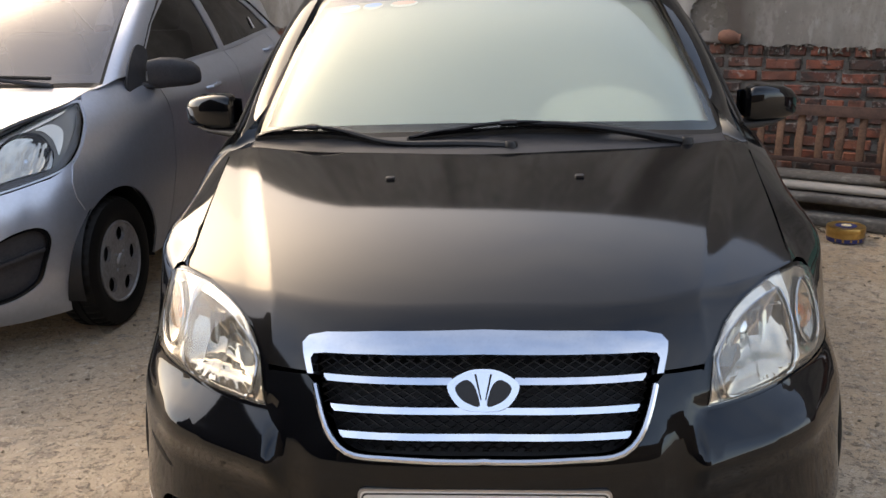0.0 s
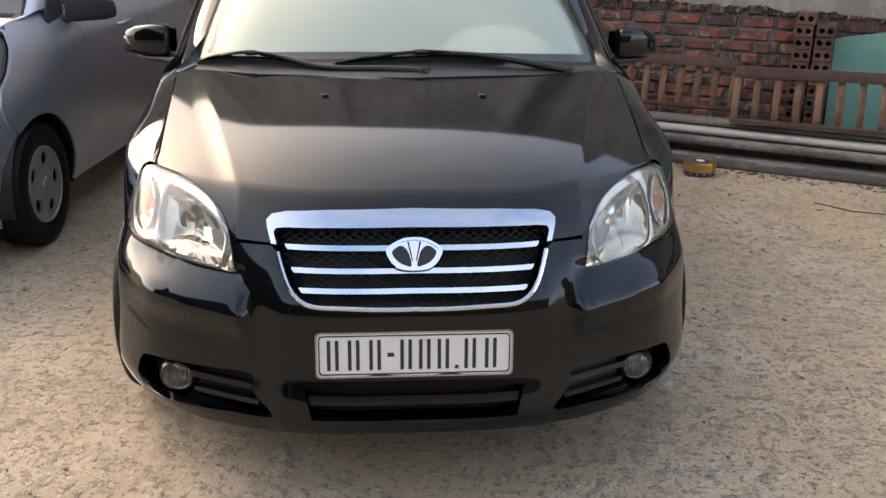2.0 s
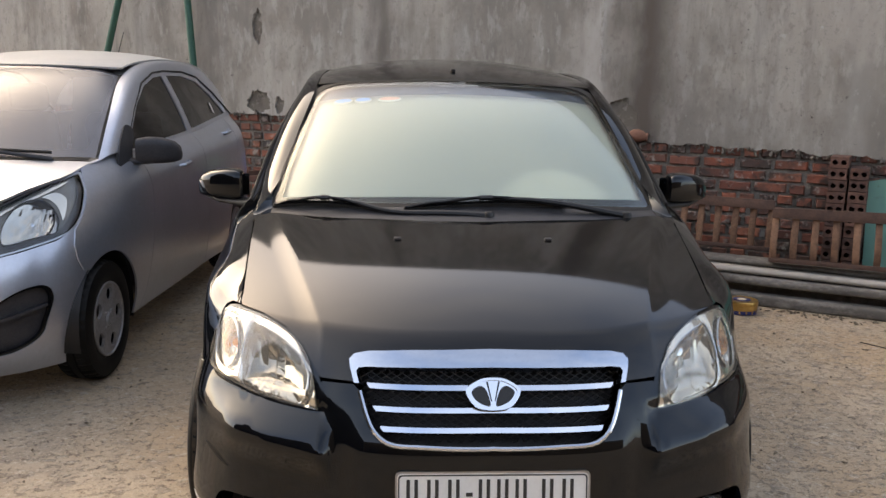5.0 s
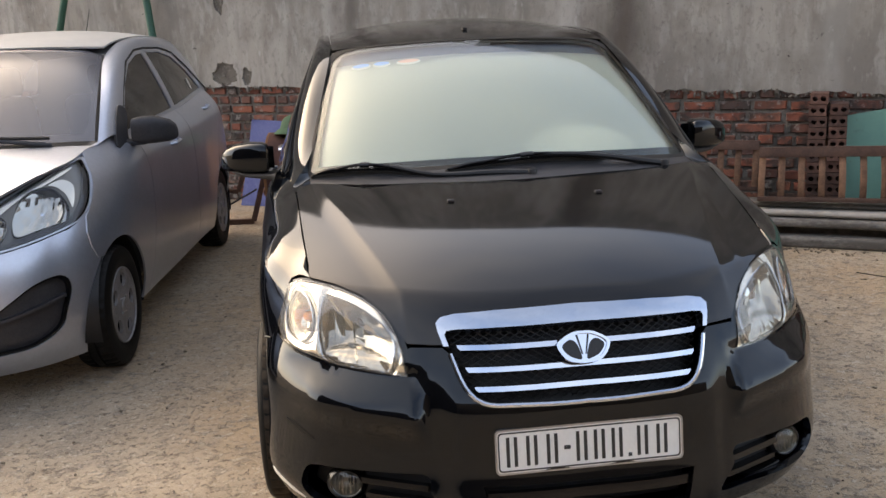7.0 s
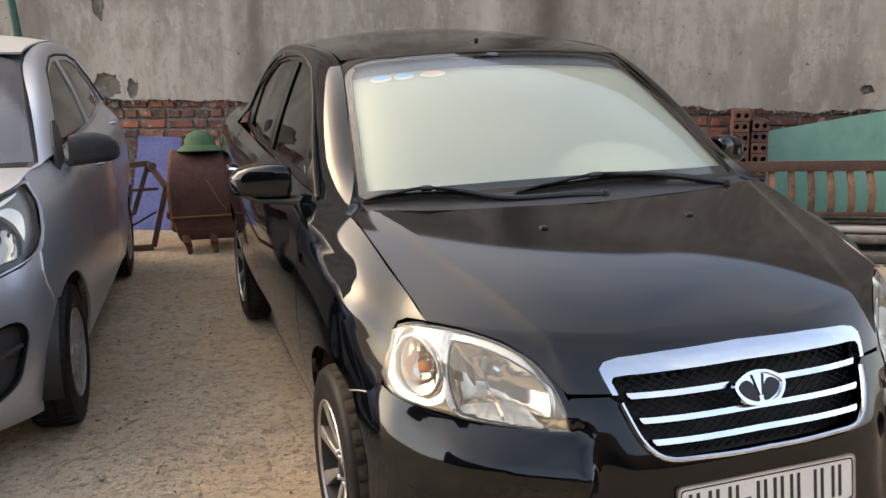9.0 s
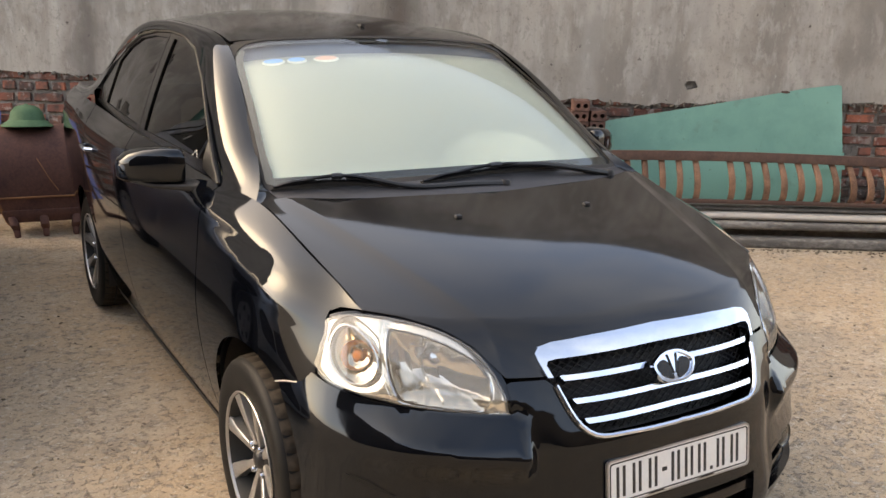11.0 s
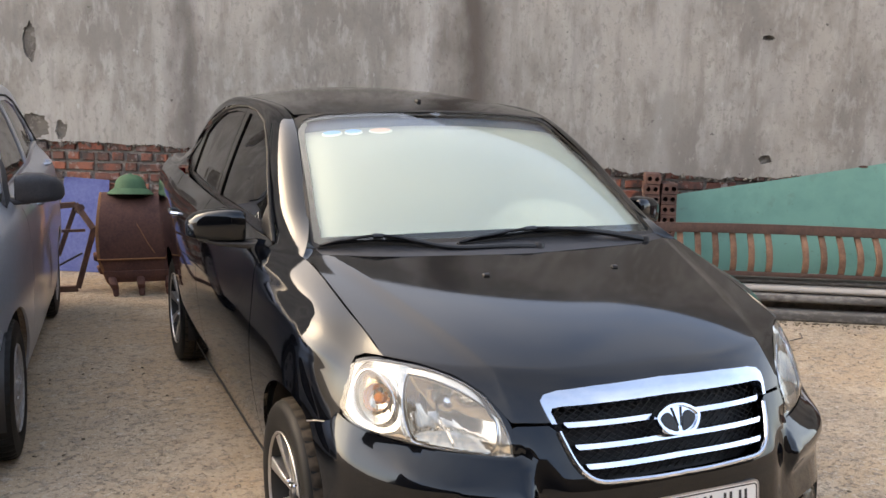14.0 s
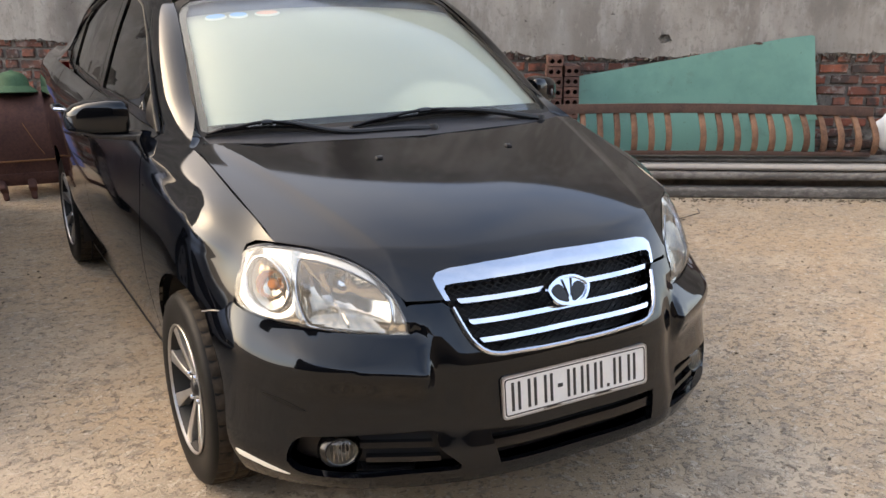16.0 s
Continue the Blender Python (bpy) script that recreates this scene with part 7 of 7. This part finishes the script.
hel = lathe("helmet", [(.168, .006), (.172, .010), (.150, .030), (.118, .052), (.112, .075), (.103, .104), (.082, .130), (.050, .146), (.014, .152), (.012, .158), (0, .159)], HELMET_GREEN, None, "", 48)
hel.matrix_world = pose(-.862, 5.17, .700, -4, 3, 20) @ Matrix.Diagonal((.92, 1.06, 1, 1))
tagged(hel, "green fabric pith helmet lying on the rusty bucket", "helmet")

# rusted frame beside the bucket
fr = thing("steel_frame", "rusty bent angle-iron frame leaning on the blue sheet", "metal frame", pose(0, 0, 0))
FA = [(-1.43, 5.42, .60), (-1.225, 5.42, .612), (-1.115, 5.30, .44), (-1.24, 5.22, .022), (-1.50, 5.25, .022)]
for a, b in zip(FA, FA[1:]):
    rod("frame_bar", [a, b], .028, RUST, fr, "", 4)
FB = [(-1.225, 5.44, .60), (-1.36, 5.40, .24), (-1.50, 5.40, .26)]
for a, b in zip(FB, FB[1:]):
    rod("frame_bar", [a, b], .024, RUST, fr, "", 4)
rod("frame_bar", [(-1.50, 5.34, .43), (-1.17, 5.33, .43)], .014, RUST, fr, "", 4)
rod("frame_bar", [(-1.50, 5.26, .12), (-1.2, 5.28, .27)], .008, BLACK_PLASTIC, fr, "", 5)
lathe("frame_pivot", [(0, .03), (.026, .028), (.03, 0), (.03, -.04)], RUST, fr, "", 14, pose(-1.20, 5.40, .585, 70, 0, 20), "z")

# litter on the ground: grit, leaves and crumbs
bm = bmesh.new()
rng = random.Random(4)
for k in range(1100):
    if k < 360:      # along the posts
        s, o = rng.uniform(1.4, 6.2), .79 + abs(rng.gauss(0, .05))
        c = WALL @ Vector((s, -o, 0))
    else:
        c = Vector((rng.uniform(-2.2, 4.2), rng.uniform(-1.3, 4.0), 0))
        if abs(c.x) < .85 and 0 < c.y < 4.2:
            continue
    r = rng.uniform(.0025, .007) * (1.6 if k < 360 else 1)
    m = Matrix.Translation((c.x, c.y, r * .45 + .002)) @ Euler((rng.uniform(-.4, .4), rng.uniform(-.4, .4), rng.uniform(0, 6))).to_matrix().to_4x4() @ Matrix.Diagonal((r * rng.uniform(1, 2.4), r, r * .6, 1))
    bmesh.ops.create_icosphere(bm, subdivisions=1, radius=1, matrix=m)
tagged(part("ground_litter", bm, DEBRIS, smooth=False), "dry grit, crumbs and leaf scraps on the concrete", "debris", kind="stuff")
rod("wire", [tuple(WALL @ Vector((s, -o, .006))) for s, o in ((3.5, 1.32), (3.7, 1.40), (3.95, 1.36), (4.1, 1.22), (4.12, 1.10))], .0025, BLACK_PLASTIC).name = "loose_wire"
tagged(bpy.data.objects["loose_wire"], "thin dark loose wire lying on the concrete", "wire")


# ---- bricks of the wall's bare foot, last ----
def brick_mesh(seed, w=.212, h=.062):
    """A worn brick of few faces; shared by many."""
    rg = random.Random(seed)
    xs = [-w / 2, -w / 2 + .006, -.02, .03, w / 2 - .006, w / 2]
    v, f = [], []
    zs = [0, .006, h - .006, h]
    for i, x in enumerate(xs):
        for j, z in enumerate(zs):
            rim = i in (0, 5) or j in (0, 3)
            y = 0 if rim else -.012 + rg.uniform(-.004, .003)
            v.append((x + (rg.uniform(-.004, .004) if rim else 0), y + .012, z + (rg.uniform(-.004, .003) if rim else 0)))
    for i in range(5):
        for j in range(3):
            a = i * 4 + j
            f.append((a, a + 4, a + 5, a + 1))
    me = bpy.data.meshes.new("brick")
    me.from_pydata(v, [], f)
    me.materials.append(BRICK)
    return me


stretchers = [brick_mesh(k) for k in range(7)]
headers = [brick_mesh(20 + k, .098) for k in range(4)]
rg = random.Random(11)
COURSE = .081
spare_v, spare_f = [], []
made = 0
for c in range(14):
    z = -.004 + c * COURSE
    s = WALL_S0 + .1 + (.118 if c % 2 else 0)
    while s < WALL_S1 - .3:
        short = (c % 4 == 3) or rg.random() < .12
        w = .112 if short else .228
        mid = s + w / 2
        if z + .05 < plaster_edge(mid) + .03 and rg.random() > .02:
            near = (-2.2 < mid < -.6 and z > .35) or (1.5 < mid < 5.9 and z > .22)
            me = rg.choice(headers if short else stretchers)
            place = (mid + rg.uniform(-.005, .005), -.013 + rg.uniform(-.006, .003), z + rg.uniform(-.004, .004))
            if near and made < 300:
                b = new("brick", me)
                b.parent = wall_back
                b.matrix_basis = pose(*place, 0, rg.uniform(-1.2, 1.2), rg.uniform(-1.5, 1.5))
                made += 1
            elif -7 < mid < 8:
                k = len(spare_v)
                spare_v += [(q.co.x + place[0], q.co.y + place[1], q.co.z + place[2]) for q in me.vertices]
                spare_f += [tuple(k + i for i in q.vertices) for q in me.polygons]
        s += w + .014
        if made == 0 and s > 99:
            break
rest = link_mesh("brick_rest", spare_v, spare_f, BRICK_FAR, wall_back, "farther bricks of the same wall", smooth=False)
tagged(rest, kind="stuff")
lathe("clay_jar", [(0, -.072), (.024, -.068), (.040, -.045), (.047, -.010), (.042, .025), (.029, .050), (.034, .066), (.027, .068), (.021, .050), (.0, .040)], CLAY, wall_back, "broken clay jar bedded on its side in the wall", 28, pose(1.838, -.035, .997, 0, 8, 14), "x")
# crumbs of plaster left along the broken edge
bm = bmesh.new()
for k in range(420):
    s = rg.uniform(-2.4, 6.4)
    r = rg.uniform(.004, .013)
    m = Matrix.Translation((s, -.020 - rg.uniform(0, .012), plaster_edge(s) - rg.uniform(-.004, .030))) @ Euler((rg.uniform(0, 6), rg.uniform(0, 6), rg.uniform(0, 6))).to_matrix().to_4x4() @ Matrix.Diagonal((r * rg.uniform(1, 2.6), r, r * .8, 1))
    bmesh.ops.create_icosphere(bm, subdivisions=1, radius=1, matrix=m)
tagged(part("plaster_crumbs", bm, UNDERCOAT, wall_back, "crumbling plaster along the broken edge", smooth=False), kind="stuff")
